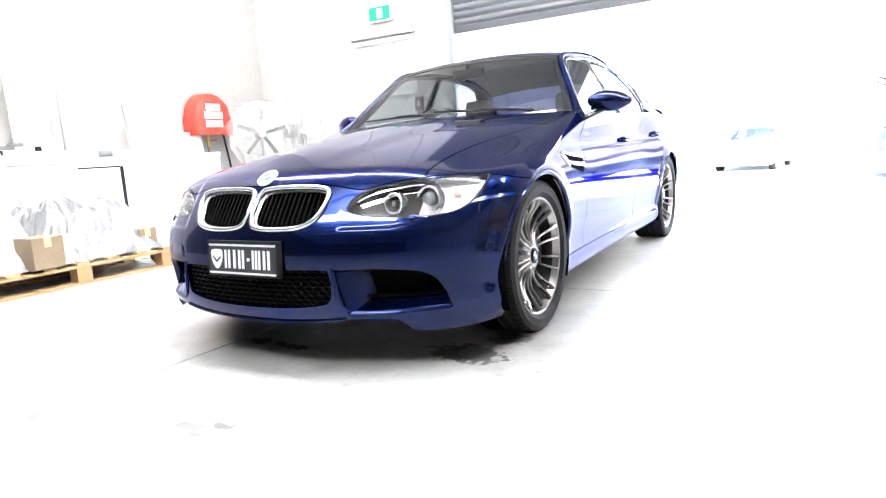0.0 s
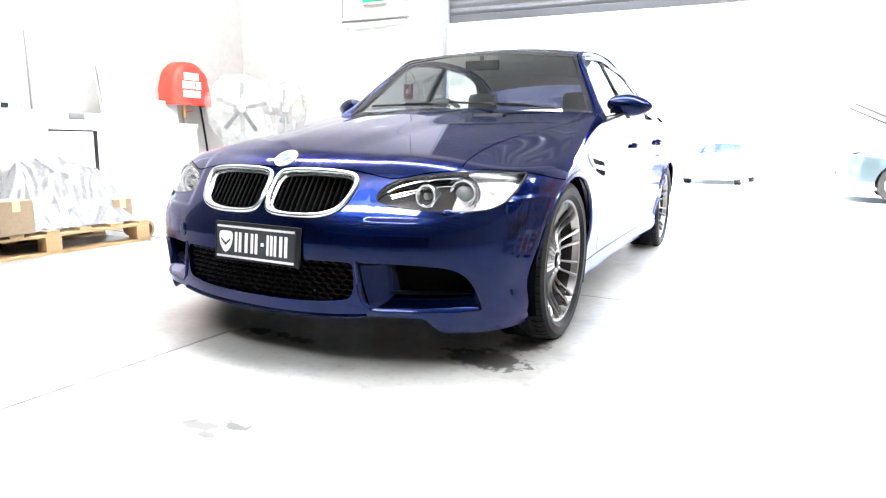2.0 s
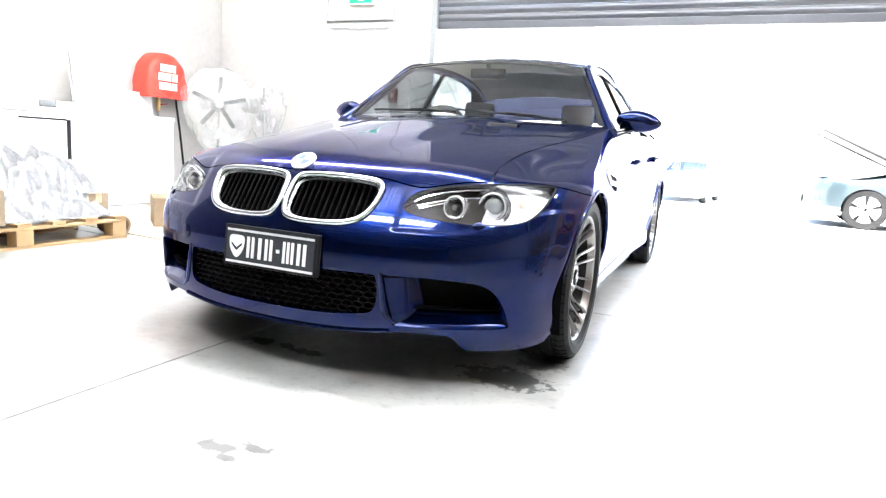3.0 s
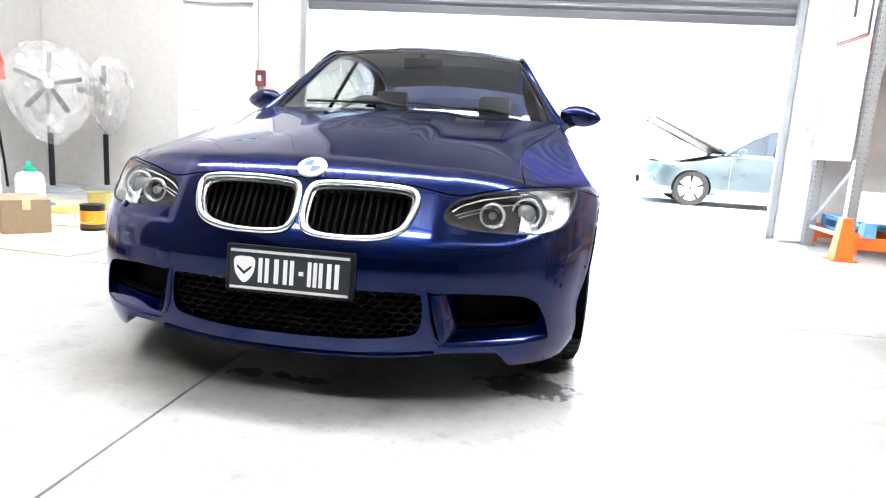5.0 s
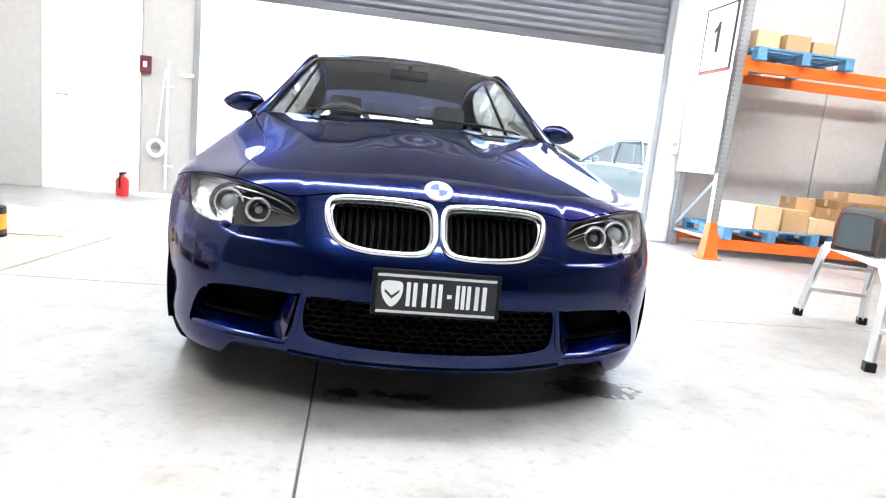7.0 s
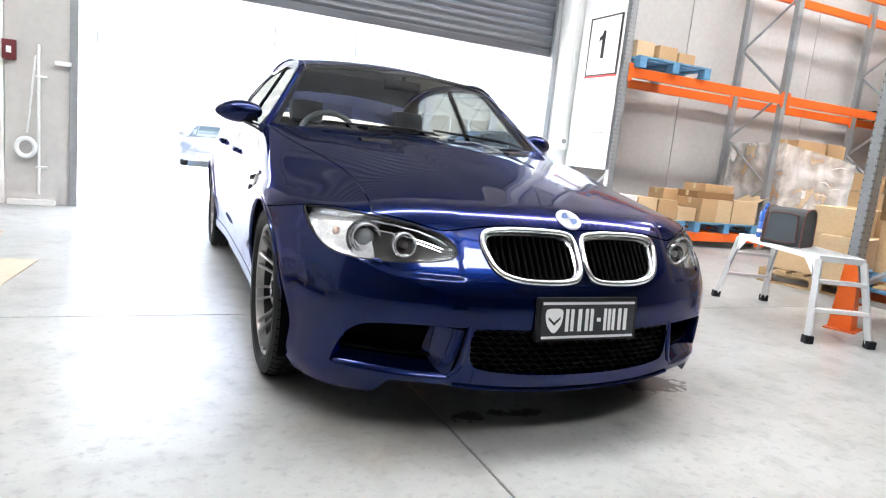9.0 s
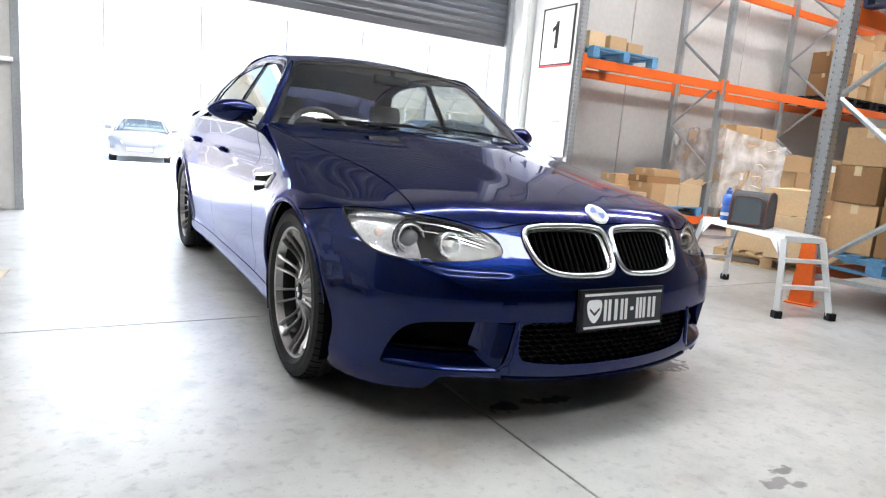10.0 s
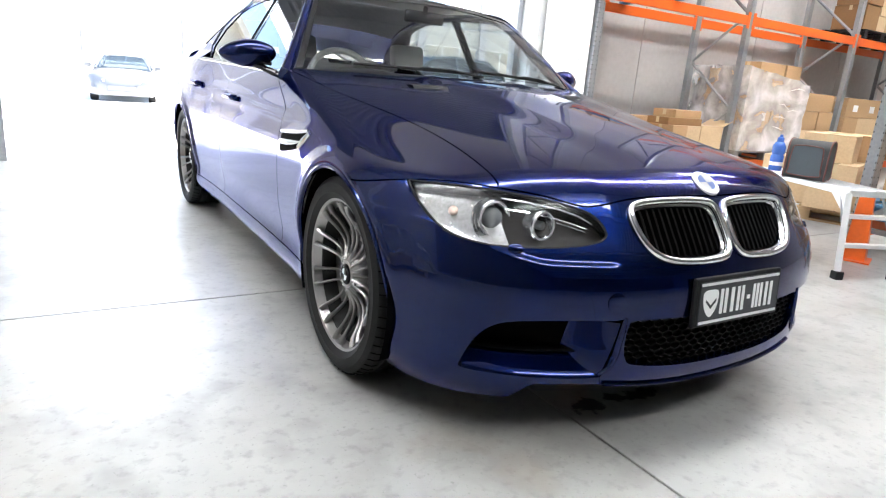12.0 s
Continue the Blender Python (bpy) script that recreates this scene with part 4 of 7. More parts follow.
# number plate: black with plain white bars, in a silver-edged black holder
plate = thing("number_plate", (0, 0, 0), "black number plate with white bars in a black holder", "")
plate.parent, plate.matrix_basis = CAR, pose(0.002, -0.772, 0.43, 85)
part("holder", boxes(((-0.196, -0.066, -0.014), (0.196, 0.074, 0.002)), bevel=0.006), MATT_BLACK, plate)
face = part("face", boxes(((-0.182, -0.058, 0.0022), (0.182, 0.062, 0.0052)), bevel=0.001), surface("plate_black", (0.02, 0.022, 0.028), 0.35), plate)
PLATE_WHITE = surface("plate_white", (0.8, 0.8, 0.8), 0.35, 0, 0.02)
part("border", boxes(*[((-0.18, y, 0.0055), (0.18, y + 0.008, 0.0065)) for y in (-0.056, 0.052)]), BRIGHT_ALLOY, face, "silver plate border")
shield = rounded([(-0.166, 0.034), (-0.136, 0.04), (-0.106, 0.034), (-0.106, 0.0), (-0.118, -0.024), (-0.136, -0.038), (-0.154, -0.024), (-0.166, 0.0)], 4)
part("emblem", slab(bmesh.new(), shield.tolist(), 0.0055, 0.0068), PLATE_WHITE, face, "white shield shape")
part("emblem_mark", slab(bmesh.new(), [(-0.158, 0.006), (-0.136, -0.014), (-0.114, 0.006), (-0.114, 0.014), (-0.136, -0.004), (-0.158, 0.014)], 0.007, 0.0078), face.data.materials[0], face)
for x, wide in ((-0.087, 0.012), (-0.067, 0.012), (-0.038, 0.014), (-0.011, 0.012), (0.009, 0.012), (0.062, 0.011), (0.079, 0.011), (0.096, 0.011), (0.121, 0.013), (0.144, 0.013)):
    part("bar", slab(bmesh.new(), rounded([(x - wide / 2, -0.034), (x + wide / 2, -0.034), (x + wide / 2, 0.038), (x - wide / 2, 0.038)], 1).tolist(), 0.0055, 0.0068), PLATE_WHITE, face)
part("bar", slab(bmesh.new(), [(0.03, -0.004), (0.044, -0.004), (0.044, 0.008), (0.03, 0.008)], 0.0055, 0.0068), PLATE_WHITE, face)

# round badge on the bonnet
p = on_top(0.0, -0.595)
m = Matrix.Translation(p) @ normal_at(p).to_track_quat("Z", "Y").to_matrix().to_4x4()
badge = part("badge", lathe(bmesh.new(), [(0.046, -0.004), (0.0455, 0.003), (0.043, 0.0045), (0.031, 0.0046), (0.0, 0.0046)], 40, m), [BRIGHT_ALLOY], CAR, "round chrome badge with blue and white quarters", smooth=True)
BADGE_WHITE = surface("badge_white", (0.16, 0.165, 0.175), 0.35)
BADGE_BLUE = surface("badge_blue", (0.015, 0.05, 0.18), 0.5)
part("badge_ring", lathe(bmesh.new(), [(0.0425, 0.0046), (0.042, 0.0052), (0.031, 0.0052), (0.0305, 0.0046)], 40, m), surface("badge_grey", (0.3, 0.31, 0.33), 0.35, 0.6), badge, "grey badge ring", smooth=True)
for k, col in enumerate((BADGE_WHITE, BADGE_BLUE, BADGE_WHITE, BADGE_BLUE)):
    arc = [(0, 0)] + [(0.03 * math.cos(a), 0.03 * math.sin(a)) for a in np.linspace(k * math.pi / 2, (k + 1) * math.pi / 2, 9)]
    part("quarter", slab(bmesh.new(), arc, 0.0046, 0.0054, m), col, badge)

# bonnet vents at the back of the dome
for sx in (1, -1):
    p = on_top(sx * 0.375, 0.44)
    bm = bmesh.new()
    loft(bm, [[on_top(sx * (0.31 + 0.13 * t), 0.40 + 0.05 * t + d) + Vector((0, 0, h)) for t in np.linspace(0, 1, 9)] for d, h in ((0, 0.0005), (0.012, 0.008), (0.05, 0.007), (0.066, 0.0005))])
    part("bonnet_vent", bm, MATT_BLACK, CAR, "dark bonnet vent", smooth=True)

# ---- glasshouse
S = np.linspace(-1, 1, 41)


def screen_base(s):
    return np.array([0.768 * s, 0.7 + 0.2 * s * s, 0.988 - 0.022 * s * s])


def screen_head(s):
    return np.array([0.548 * s, 1.235 + 0.045 * s * s, 1.342 - 0.032 * s * s])


def screen(s, t):
    bow = np.array([0, -0.5, 0.86]) * 0.022 * 4 * t * (1 - t)
    return screen_base(s) * (1 - t) + screen_head(s) * t + bow


T = np.linspace(0, 1, 15)
windscreen = part("windscreen", loft(bmesh.new(), [[screen(s, t) for s in S] for t in T]), WINDSCREEN, CAR, "tinted laminated windscreen", smooth=True)
bm = loft(bmesh.new(), [[screen(s, t) + np.array([0, -0.002, 0.003]) for s in S] for t in (0.93, 1.0)])
part("top_band", bm, GLOSS_BLACK, windscreen, "dark band along the screen top", smooth=True)
for sx in (-1, 1):
    part("side_band", loft(bmesh.new(), [[screen(sx * s, t) + np.array([0, -0.002, 0.003]) for t in T] for s in (0.965, 1.0)]), GLOSS_BLACK, windscreen, smooth=True)
# scuttle between bonnet and screen
part("scuttle", loft(bmesh.new(), [[(0.77 * s, 0.655 + 0.2 * s * s + d, float(hood_top(0.77 * s, 0.66 + 0.2 * s * s)) - 0.018 + h) for s in S * 0.88] for d, h in ((-0.05, -0.03), (0.0, -0.008), (0.05, 0.002), (0.09, -0.01))]), MATT_BLACK, CAR, "black plastic scuttle panel", smooth=True)

RAIL = rounded([(0.81, 0.9, 0.93), (0.757, 0.985, 1.0), (0.668, 1.13, 1.137), (0.572, 1.3, 1.293), (0.552, 1.55, 1.336), (0.55, 1.9, 1.352), (0.548, 2.3, 1.328), (0.56, 2.6, 1.25), (0.6, 2.83, 1.14), (0.66, 3.0, 1.03), (0.7, 3.1, 0.95)], 6, False)
roof_mid = cubic([1.2, 1.5, 1.9, 2.3, 2.72], [1.34, 1.398, 1.425, 1.4, 1.29])
roof_edge = cubic([1.28, 1.55, 1.9, 2.3, 2.62], [1.312, 1.36, 1.376, 1.35, 1.28])
bm = bmesh.new()
rows = []
for y in np.linspace(1.235, 2.72, 34):
    rows.append([(0.572 * s, y + 0.045 * s * s * (1 - (y - 1.235) / 1.4), float(roof_mid(y) * (1 - s**2) + roof_edge(max(y, 1.25) + 0.03) * s**2)) for s in np.linspace(-1, 1, 25)])
loft(bm, rows)
part("roof", bm, PAINT, CAR, "blue roof panel", smooth=True)
loft(bm := bmesh.new(), [[(x, y, z - 0.02) for x, y, z in r] for r in rows])
part("headlining", bm, surface("grey_headlining", (0.45, 0.45, 0.46), 0.9), CAR, "grey headlining", smooth=True)
bm = loft(bmesh.new(), [[(w * s, y + 0.03 * (1 - s * s), z + 0.03 * (1 - s * s)) for s in np.linspace(-1, 1, 13)] for w, y, z in ((0.585, 2.7, 1.27), (0.63, 2.9, 1.19), (0.7, 3.12, 1.075))])
part("rear_window", bm, REAR_TINT, CAR, "dark tinted rear window", smooth=True)


def window_x(z):
    return 0.798 - (z - 0.93) * 0.585


for sx in (1, -1):
    n = len(RAIL)
    radii = [0.026 + 0.01 * (1 - min(i / 14, 1)) + 0.012 * max((i - n + 14) / 14, 0) for i in range(n)]
    pillar = part("pillar_rail", tube(bmesh.new(), [(sx * x, y, z) for x, y, z in RAIL], radii, 12, False, (0.8, 1.05)), PAINT, CAR, "blue windscreen pillar and roof rail", smooth=60)
    part("rain_gutter", tube(bmesh.new(), [(sx * (x + 0.026 - 0.006 * (z - 0.95)), y + 0.018, z - 0.018) for x, y, z in RAIL[4:-8]], 0.007, 6), GLOSS_BLACK, pillar, "black weather strip", smooth=True)
    front = [(0.93, 0.943), (1.82, 0.955), (1.82, 1.345), (1.55, 1.336), (1.32, 1.296), (1.13, 1.137), (0.985, 1.0)]
    rear = [(1.825, 0.957), (2.56, 0.975), (2.72, 1.06), (2.72, 1.18), (2.6, 1.25), (2.3, 1.326), (1.9, 1.35), (1.825, 1.347)]
    for name, line in (("front_window", front), ("rear_side_window", rear)):
        bm = bmesh.new()
        bm.faces.new([bm.verts.new((sx * window_x(z), y, z)) for y, z in line])
        pane = part(name, bm, SIDE_TINT, CAR, "tinted side window")
        part("window_trim", tube(bmesh.new(), [(sx * (window_x(z) + 0.001), y, z) for y, z in line], 0.011, 6, True), GLOSS_BLACK, pane, "black window trim")
    cant = [tuple(p) for p in RAIL[12:]]
    part("cant_panel", loft(bmesh.new(), [[(sx * x, y, z) for x, y, z in cant], [(sx * (window_x(z) + 0.005), y, z - 0.004) for x, y, z in cant], [(sx * (window_x(z - 0.03) + 0.005), y, z - 0.03) for x, y, z in cant]]), PAINT, pillar, smooth=True)
    bm = bmesh.new()
    bm.faces.new([bm.verts.new((sx * (window_x(z) + 0.006), y, z)) for y, z in ((2.53, 0.972), (3.04, 0.985), (3.0, 1.03), (2.83, 1.14), (2.6, 1.25), (2.42, 1.294), (2.62, 1.17), (2.66, 1.06))])
    part("rear_pillar", bm, PAINT, CAR, "blue rear roof pillar")
    part("middle_pillar", loft(bmesh.new(), [[(sx * (window_x(z) + 0.004), y, z) for z in (0.94, 1.1, 1.25, 1.34)] for y in (1.775, 1.865)]), GLOSS_BLACK, CAR, "gloss black middle pillar")
    waist = [on_side(y, float(belt(y)) - 0.004, sx) for y in np.linspace(0.98, 2.6, 24)]
    part("waist_strip", tube(bmesh.new(), [p + Vector((-0.012 * sx, 0, 0.008)) for p in waist], 0.012, 8), GLOSS_BLACK, CAR, "black waist strip", smooth=True)
    part("shoulder", loft(bmesh.new(), [[p + Vector((-d * sx, 0, h)) for p in waist] for d, h in ((0.0, 0.002), (0.02, 0.014), (0.05, 0.01), (0.12, -0.02))]), MATT_BLACK, CAR, smooth=True)

    rows = [[on_side(y, float(belt(y)) - 0.006, sx) * (1 - t) + Vector((sx * 0.56, y + 0.02, float(belt(y)) + 0.1)) * t + Vector((0, 0, 0.035 * math.sin(math.pi * t))) for t in np.linspace(0, 1, 8)] for y in np.linspace(2.66, 3.2, 12)]
    part("rear_quarter", loft(bmesh.new(), rows), PAINT, CAR, "blue rear quarter under the back pillar", smooth=True)

    # door mirror: oval shell on a black foot
    bm = bmesh.new()
    bmesh.ops.create_icosphere(bm, subdivisions=4, radius=1)
    for v in bm.verts:
        x, y, z = v.co
        taper = 1 - 0.28 * max(x, 0) ** 2
        v.co = Vector((sx * (0.912 + 0.115 * x), 1.115 + (0.06 if y < 0 else 0.028) * y * taper + 0.035 * x, 1.012 + 0.058 * z * taper * (1.0 if z > 0 else 0.98) - 0.006 * x))
    if sx < 0:
        bmesh.ops.reverse_faces(bm, faces=bm.faces)
    wing = part("door_mirror", bm, PAINT, CAR, "blue aerodynamic door mirror", smooth=True)
    part("mirror_foot", tube(bmesh.new(), [(sx * 0.8, 1.05, 0.935), (sx * 0.84, 1.075, 0.95), (sx * 0.885, 1.1, 0.972)], [0.03, 0.022, 0.026], 10, False, (1, 0.6)), GLOSS_BLACK, wing, "black mirror foot", smooth=True)
    part("mirror_blade", tube(bmesh.new(), [(sx * (0.82 + 0.19 * t), 1.075 + 0.06 * t * t, 0.975 + 0.016 * t) for t in np.linspace(0, 1, 7)], [0.02, 0.018, 0.016, 0.014, 0.012, 0.009, 0.004], 8, False, (1, 0.45)), GLOSS_BLACK, wing, "black lower mirror blade", smooth=True)

    # gill behind the front wheel: two dark slots between bright blades, a bright bracket at their front
    recess = [(0.37, 0.752), (0.5, 0.735), (0.66, 0.722), (0.672, 0.69), (0.664, 0.652), (0.56, 0.664), (0.43, 0.69), (0.375, 0.715)]
    bm = bmesh.new()
    bm.faces.new([bm.verts.new(on_side(y, z, sx) + Vector((0.0015 * sx, 0, 0))) for y, z in rounded(recess, 4)])
    gill = part("wing_gill", bm, DARK, CAR, "dark wing gill with bright blades")
    for line, radii in ((((0.36, 0.757), (0.46, 0.744), (0.56, 0.734), (0.676, 0.726)), [0.006, 0.008, 0.008, 0.007]),
                        (((0.42, 0.712), (0.5, 0.7), (0.58, 0.692), (0.672, 0.686)), [0.004, 0.01, 0.012, 0.011])):
        blade = [on_side(y, z, sx) + Vector((0.004 * sx, 0, 0)) for y, z in line]
        part("gill_blade", tube(bmesh.new(), blade, radii, 8, False, (0.6, 1)), CHROME, gill, "bright gill blade", smooth=True)
    bracket = [on_side(y, z, sx) + Vector((0.003 * sx, 0, 0)) for y, z in ((0.345, 0.752), (0.385, 0.722), (0.43, 0.692))]
    part("gill_bracket", tube(bmesh.new(), bracket, [0.007, 0.012, 0.008], 8, False, (0.6, 1)), CHROME, gill, "bright gill bracket", smooth=True)
    # door handles
    for y, z in ((1.62, 0.8), (2.5, 0.83)):
        pts = [on_side(y + d, z, sx) + Vector((h * sx, 0, 0)) for d, h in ((-0.1, 0.002), (-0.085, 0.024), (0.0, 0.03), (0.085, 0.024), (0.1, 0.002))]
        part("door_handle", tube(bmesh.new(), rounded([tuple(p) for p in pts], 4, False).tolist(), 0.012, 8, False, (0.8, 1.1)), PAINT, CAR, "blue door handle", smooth=True)
    # wheel-arch lip and liner
    for axle in (AXLE, BASE):
        lipline = [on_side(axle + 0.354 * math.cos(a), TYRE + 0.354 * math.sin(a), sx) for a in np.radians(np.linspace(-8 if axle == AXLE else -10, 186, 50)) if TYRE + 0.354 * math.sin(a) > 0.2 and axle + 0.354 * math.cos(a) > -0.5]
        part("arch_lip", tube(bmesh.new(), [p + Vector((-0.004 * sx, 0, 0)) for p in lipline], 0.01, 8), PAINT, CAR, smooth=True)
        arcs = np.radians(np.linspace(-25, 205, 40))
        bm = loft(bmesh.new(), [[(sx * x, axle + 0.368 * math.cos(a), TYRE + 0.368 * math.sin(a)) for a in arcs] for x in (0.895, 0.6)])
        bm.faces.new([bm.verts.new((sx * 0.6, axle + 0.368 * math.cos(a), TYRE + 0.368 * math.sin(a))) for a in arcs])
        part("arch_liner", bm, DARK, CAR, "black wheel-arch liner", smooth=True)

# floor pan and cabin lining
part("floor_pan", boxes(((-0.62, -0.5, 0.19), (0.62, 3.55, 0.25)), ((-0.8, 0.5, 0.2), (0.8, 2.35, 0.26)), bevel=0.01), DARK, CAR, "black floor pan")
bm = boxes(((-0.795, 0.88, 0.3), (-0.78, 2.9, 0.955)), ((0.78, 0.88, 0.3), (0.795, 2.9, 0.955)), ((-0.63, 2.72, 1.0), (0.63, 3.16, 1.02)), ((-0.72, 0.6, 0.3), (0.72, 0.62, 0.84)), ((-0.79, 0.62, 0.3), (0.79, 2.9, 0.32)), ((-0.7, 2.9, 0.3), (0.7, 2.92, 1.0)))
part("cabin_lining", bm, LEATHER, CAR, "dark cabin lining")
part("dashboard", loft(bmesh.new(), [[(0.77 * s, 0.72 + 0.2 * s * s + d, z + h * math.exp(-(((s + 0.48) / 0.25) ** 2))) for s in np.linspace(-1, 1, 33)] for d, z, h in ((0, 0.955, 0), (0.12, 0.965, 0.01), (0.3, 0.955, 0.035), (0.42, 0.93, 0.04), (0.45, 0.89, 0.0), (0.44, 0.6, 0))]), MATT_BLACK, CAR, "black dashboard with instrument hood", smooth=True)
m = Matrix.Translation((-0.37, 1.33, 0.9)) @ pose(0, 0, 0, 66)
wheel_ring = [m @ Vector((0.185 * math.cos(a), 0.185 * math.sin(a), 0)) for a in np.linspace(0, 2 * math.pi, 48, endpoint=False)]
steering = part("steering_wheel", tube(bmesh.new(), wheel_ring, 0.016, 10, True), surface("wheel_leather", (0.3, 0.3, 0.29), 0.4), CAR, "grey leather steering wheel", smooth=True)
bm = lathe(bmesh.new(), [(0.0, -0.03), (0.075, -0.025), (0.08, 0.0), (0.06, 0.015), (0, 0.02)], 28, m)
for a in (0.1, math.pi - 0.1, -math.pi / 2):
    tube(bm, [m @ Vector((0.06 * math.cos(a), 0.06 * math.sin(a), 0)), m @ Vector((0.18 * math.cos(a), 0.18 * math.sin(a), 0))], 0.017, 8, False, (1, 0.5))
part("wheel_boss", bm, MATT_BLACK, steering, smooth=True)


def seat(x, y, wide=0.5, high=0.53, bench=False):
    bm = bmesh.new()
    block(bm, (-wide / 2, -0.25, 0.36), (wide / 2, 0.28, 0.5), 0.05)
    block(bm, (-wide / 2, -0.07, 0), (wide / 2, 0.07, high), 0.06, Matrix.Translation((0, 0.27, 0.47)) @ pose(0, 0, 0, -17))
    ob = part("rear_bench" if bench else "front_seat", bm, LEATHER, CAR, "dark grey leather seat", smooth=True)
    ob.location = (x, y, 0)
    for hx in ((-0.42, 0, 0.42) if bench else (0,)):
        bm = block(bmesh.new(), (-0.115, -0.045, 0), (0.115, 0.045, 0.15), 0.045, Matrix.Translation((hx, 0.27 + 0.3 * (high + 0.03), 0.47 + 0.955 * (high + 0.04))) @ pose(0, 0, 0, -12))
        part("headrest", bm, LEATHER, ob, smooth=True)


seat(-0.37, 1.62)
seat(0.37, 1.62)
seat(0, 2.4, 1.25, 0.42, True)
bm = block(bmesh.new(), (-0.11, -0.012, -0.03), (0.11, 0.016, 0.03), 0.014, Matrix.Translation((0, 1.2, 1.262)) @ pose(0, 0, 0, 10))
tube(bm, [(0, 1.2, 1.28), (0, 1.19, 1.315)], 0.012, 8)
part("rear_view_mirror", bm, GLOSS_BLACK, CAR, "black rear-view mirror", smooth=True)
# wipers
for x0, x1 in ((-0.55, 0.02), (0.02, 0.58)):
    pts = [Vector(screen(x / 0.768, 0.012 + 0.03 * k)) + Vector((0, -0.007, 0.008)) for x, k in ((x0, 1.1), ((x0 + x1) / 2, 0.4), (x1, 0.0))]
    wiper = part("wiper", tube(bmesh.new(), rounded([tuple(p) for p in pts], 6, False).tolist(), 0.0055, 6, False, (0.8, 1.2)), MATT_BLACK, CAR, "black wiper blade", smooth=True)
    part("wiper_arm", tube(bmesh.new(), [tuple(pts[2] + Vector((0.02, -0.02, -0.01))), tuple((pts[1] + pts[2]) / 2 + Vector((0, -0.006, 0.007))), tuple(pts[1] + Vector((0, -0.003, 0.006)))], 0.005, 6), MATT_BLACK, wiper, smooth=True)


# ---- wheels
def road_wheel(sx, axle):
    unit = thing("wheel", (0, 0, 0), "wheel with slim double-spoke alloy rim", "")
    unit.parent, unit.matrix_basis = CAR, pose(sx * 0.785, axle, TYRE, 0, 90 * sx, 0)
    groove = [(-0.07, 0), (-0.066, 1), (-0.058, 1), (-0.054, 0), (-0.024, 0), (-0.02, 1), (-0.011, 1), (-0.007, 0), (0.007, 0), (0.011, 1), (0.02, 1), (0.024, 0), (0.054, 0), (0.058, 1), (0.066, 1), (0.07, 0)]
    prof = [(0.243, -0.1), (0.262, -0.115), (0.3, -0.1225), (0.317, -0.112), (0.3245, -0.098)] + [(0.328 - 0.0006 * abs(h / 0.03) - 0.007 * g, h) for h, g in groove] + [(0.3245, 0.098), (0.317, 0.112), (0.3, 0.1225), (0.275, 0.12), (0.27, 0.1215), (0.266, 0.118), (0.25, 0.108), (0.243, 0.1)]
    tyre = part("tyre", lathe(bmesh.new(), prof, 96), RUBBER, unit, "black low-profile tyre", smooth=25)
    bm = bmesh.new()
    for k in range(60):
        a = 2 * math.pi * k / 60
        for h0, h1, da in ((0.07, 0.112, 0.02), (-0.112, -0.07, 0.02)):
            pts = [(0.3285, h0, a), (0.3285, (h0 + h1) / 2, a + da * 0.6), (0.3195, h1, a + da)] if h0 > 0 else [(0.3195, h0, a - da), (0.3285, (h0 + h1) / 2, a - da * 0.4), (0.3285, h1, a)]
            tube(bm, [(r * math.cos(b), r * math.sin(b), h) for r, h, b in pts], 0.0016, 4)
    tagged(part("sipes", bm, DARK, tyre, "dark tread cuts"), kind="stuff")
    rim = part("rim", lathe(bmesh.new(), [(0.226, 0.078), (0.23, 0.085), (0.238, 0.094), (0.243, 0.104), (0.25, 0.108), (0.252, 0.104), (0.246, 0.098)], 96), SATIN, unit, "grey satin alloy rim", smooth=30)
    # barrel much darker than the rim face
    part("barrel", lathe(bmesh.new(), [(0.235, -0.105), (0.218, -0.08), (0.214, 0.0), (0.218, 0.06), (0.226, 0.0785)], 96), surface("dark_barrel", (0.014, 0.0138, 0.0135), 0.6, 0.3), rim, "dark rim barrel", smooth=30)
    for k in range(10):
        for s in (-1, 1):
            mid = 2 * math.pi * k / 10
            pts = []
            for t in np.linspace(0, 1, 9):
                r = 0.045 + 0.194 * t
                a = mid + s * (0.118 + 0.06 * (1 - t) ** 3)
                pts.append((r * math.cos(a), r * math.sin(a), 0.073 - 0.028 * math.sin(math.pi * min(t * 1.15, 1)) + 0.022 * t * t))
            radii = [0.008, 0.0068, 0.006, 0.0057, 0.0057, 0.006, 0.0066, 0.008, 0.011]
            part("spoke", tube(bmesh.new(), pts, radii, 8, False, (0.8, 1.3)), SATIN, rim, smooth=60)
    part("hub", lathe(bmesh.new(), [(0.085, 0.0), (0.08, 0.045), (0.066, 0.068), (0.05, 0.077), (0.036, 0.079), (0.035, 0.073), (0.0, 0.073)], 40), SATIN, rim, smooth=40)
    cap = part("centre_cap", lathe(bmesh.new(), [(0.033, 0.073), (0.033, 0.083), (0.03, 0.0855), (0.0, 0.086)], 32), GLOSS_BLACK, rim, "round centre cap", smooth=True)
    for k, col in enumerate((BRIGHT_ALLOY, GLOSS_BLACK, BRIGHT_ALLOY, GLOSS_BLACK)):
        arc = [(0, 0)] + [(0.02 * math.cos(a), 0.02 * math.sin(a)) for a in np.linspace(k * math.pi / 2, (k + 1) * math.pi / 2, 7)]
        part("cap_mark", slab(bmesh.new(), arc, 0.086, 0.0865), col, rim)
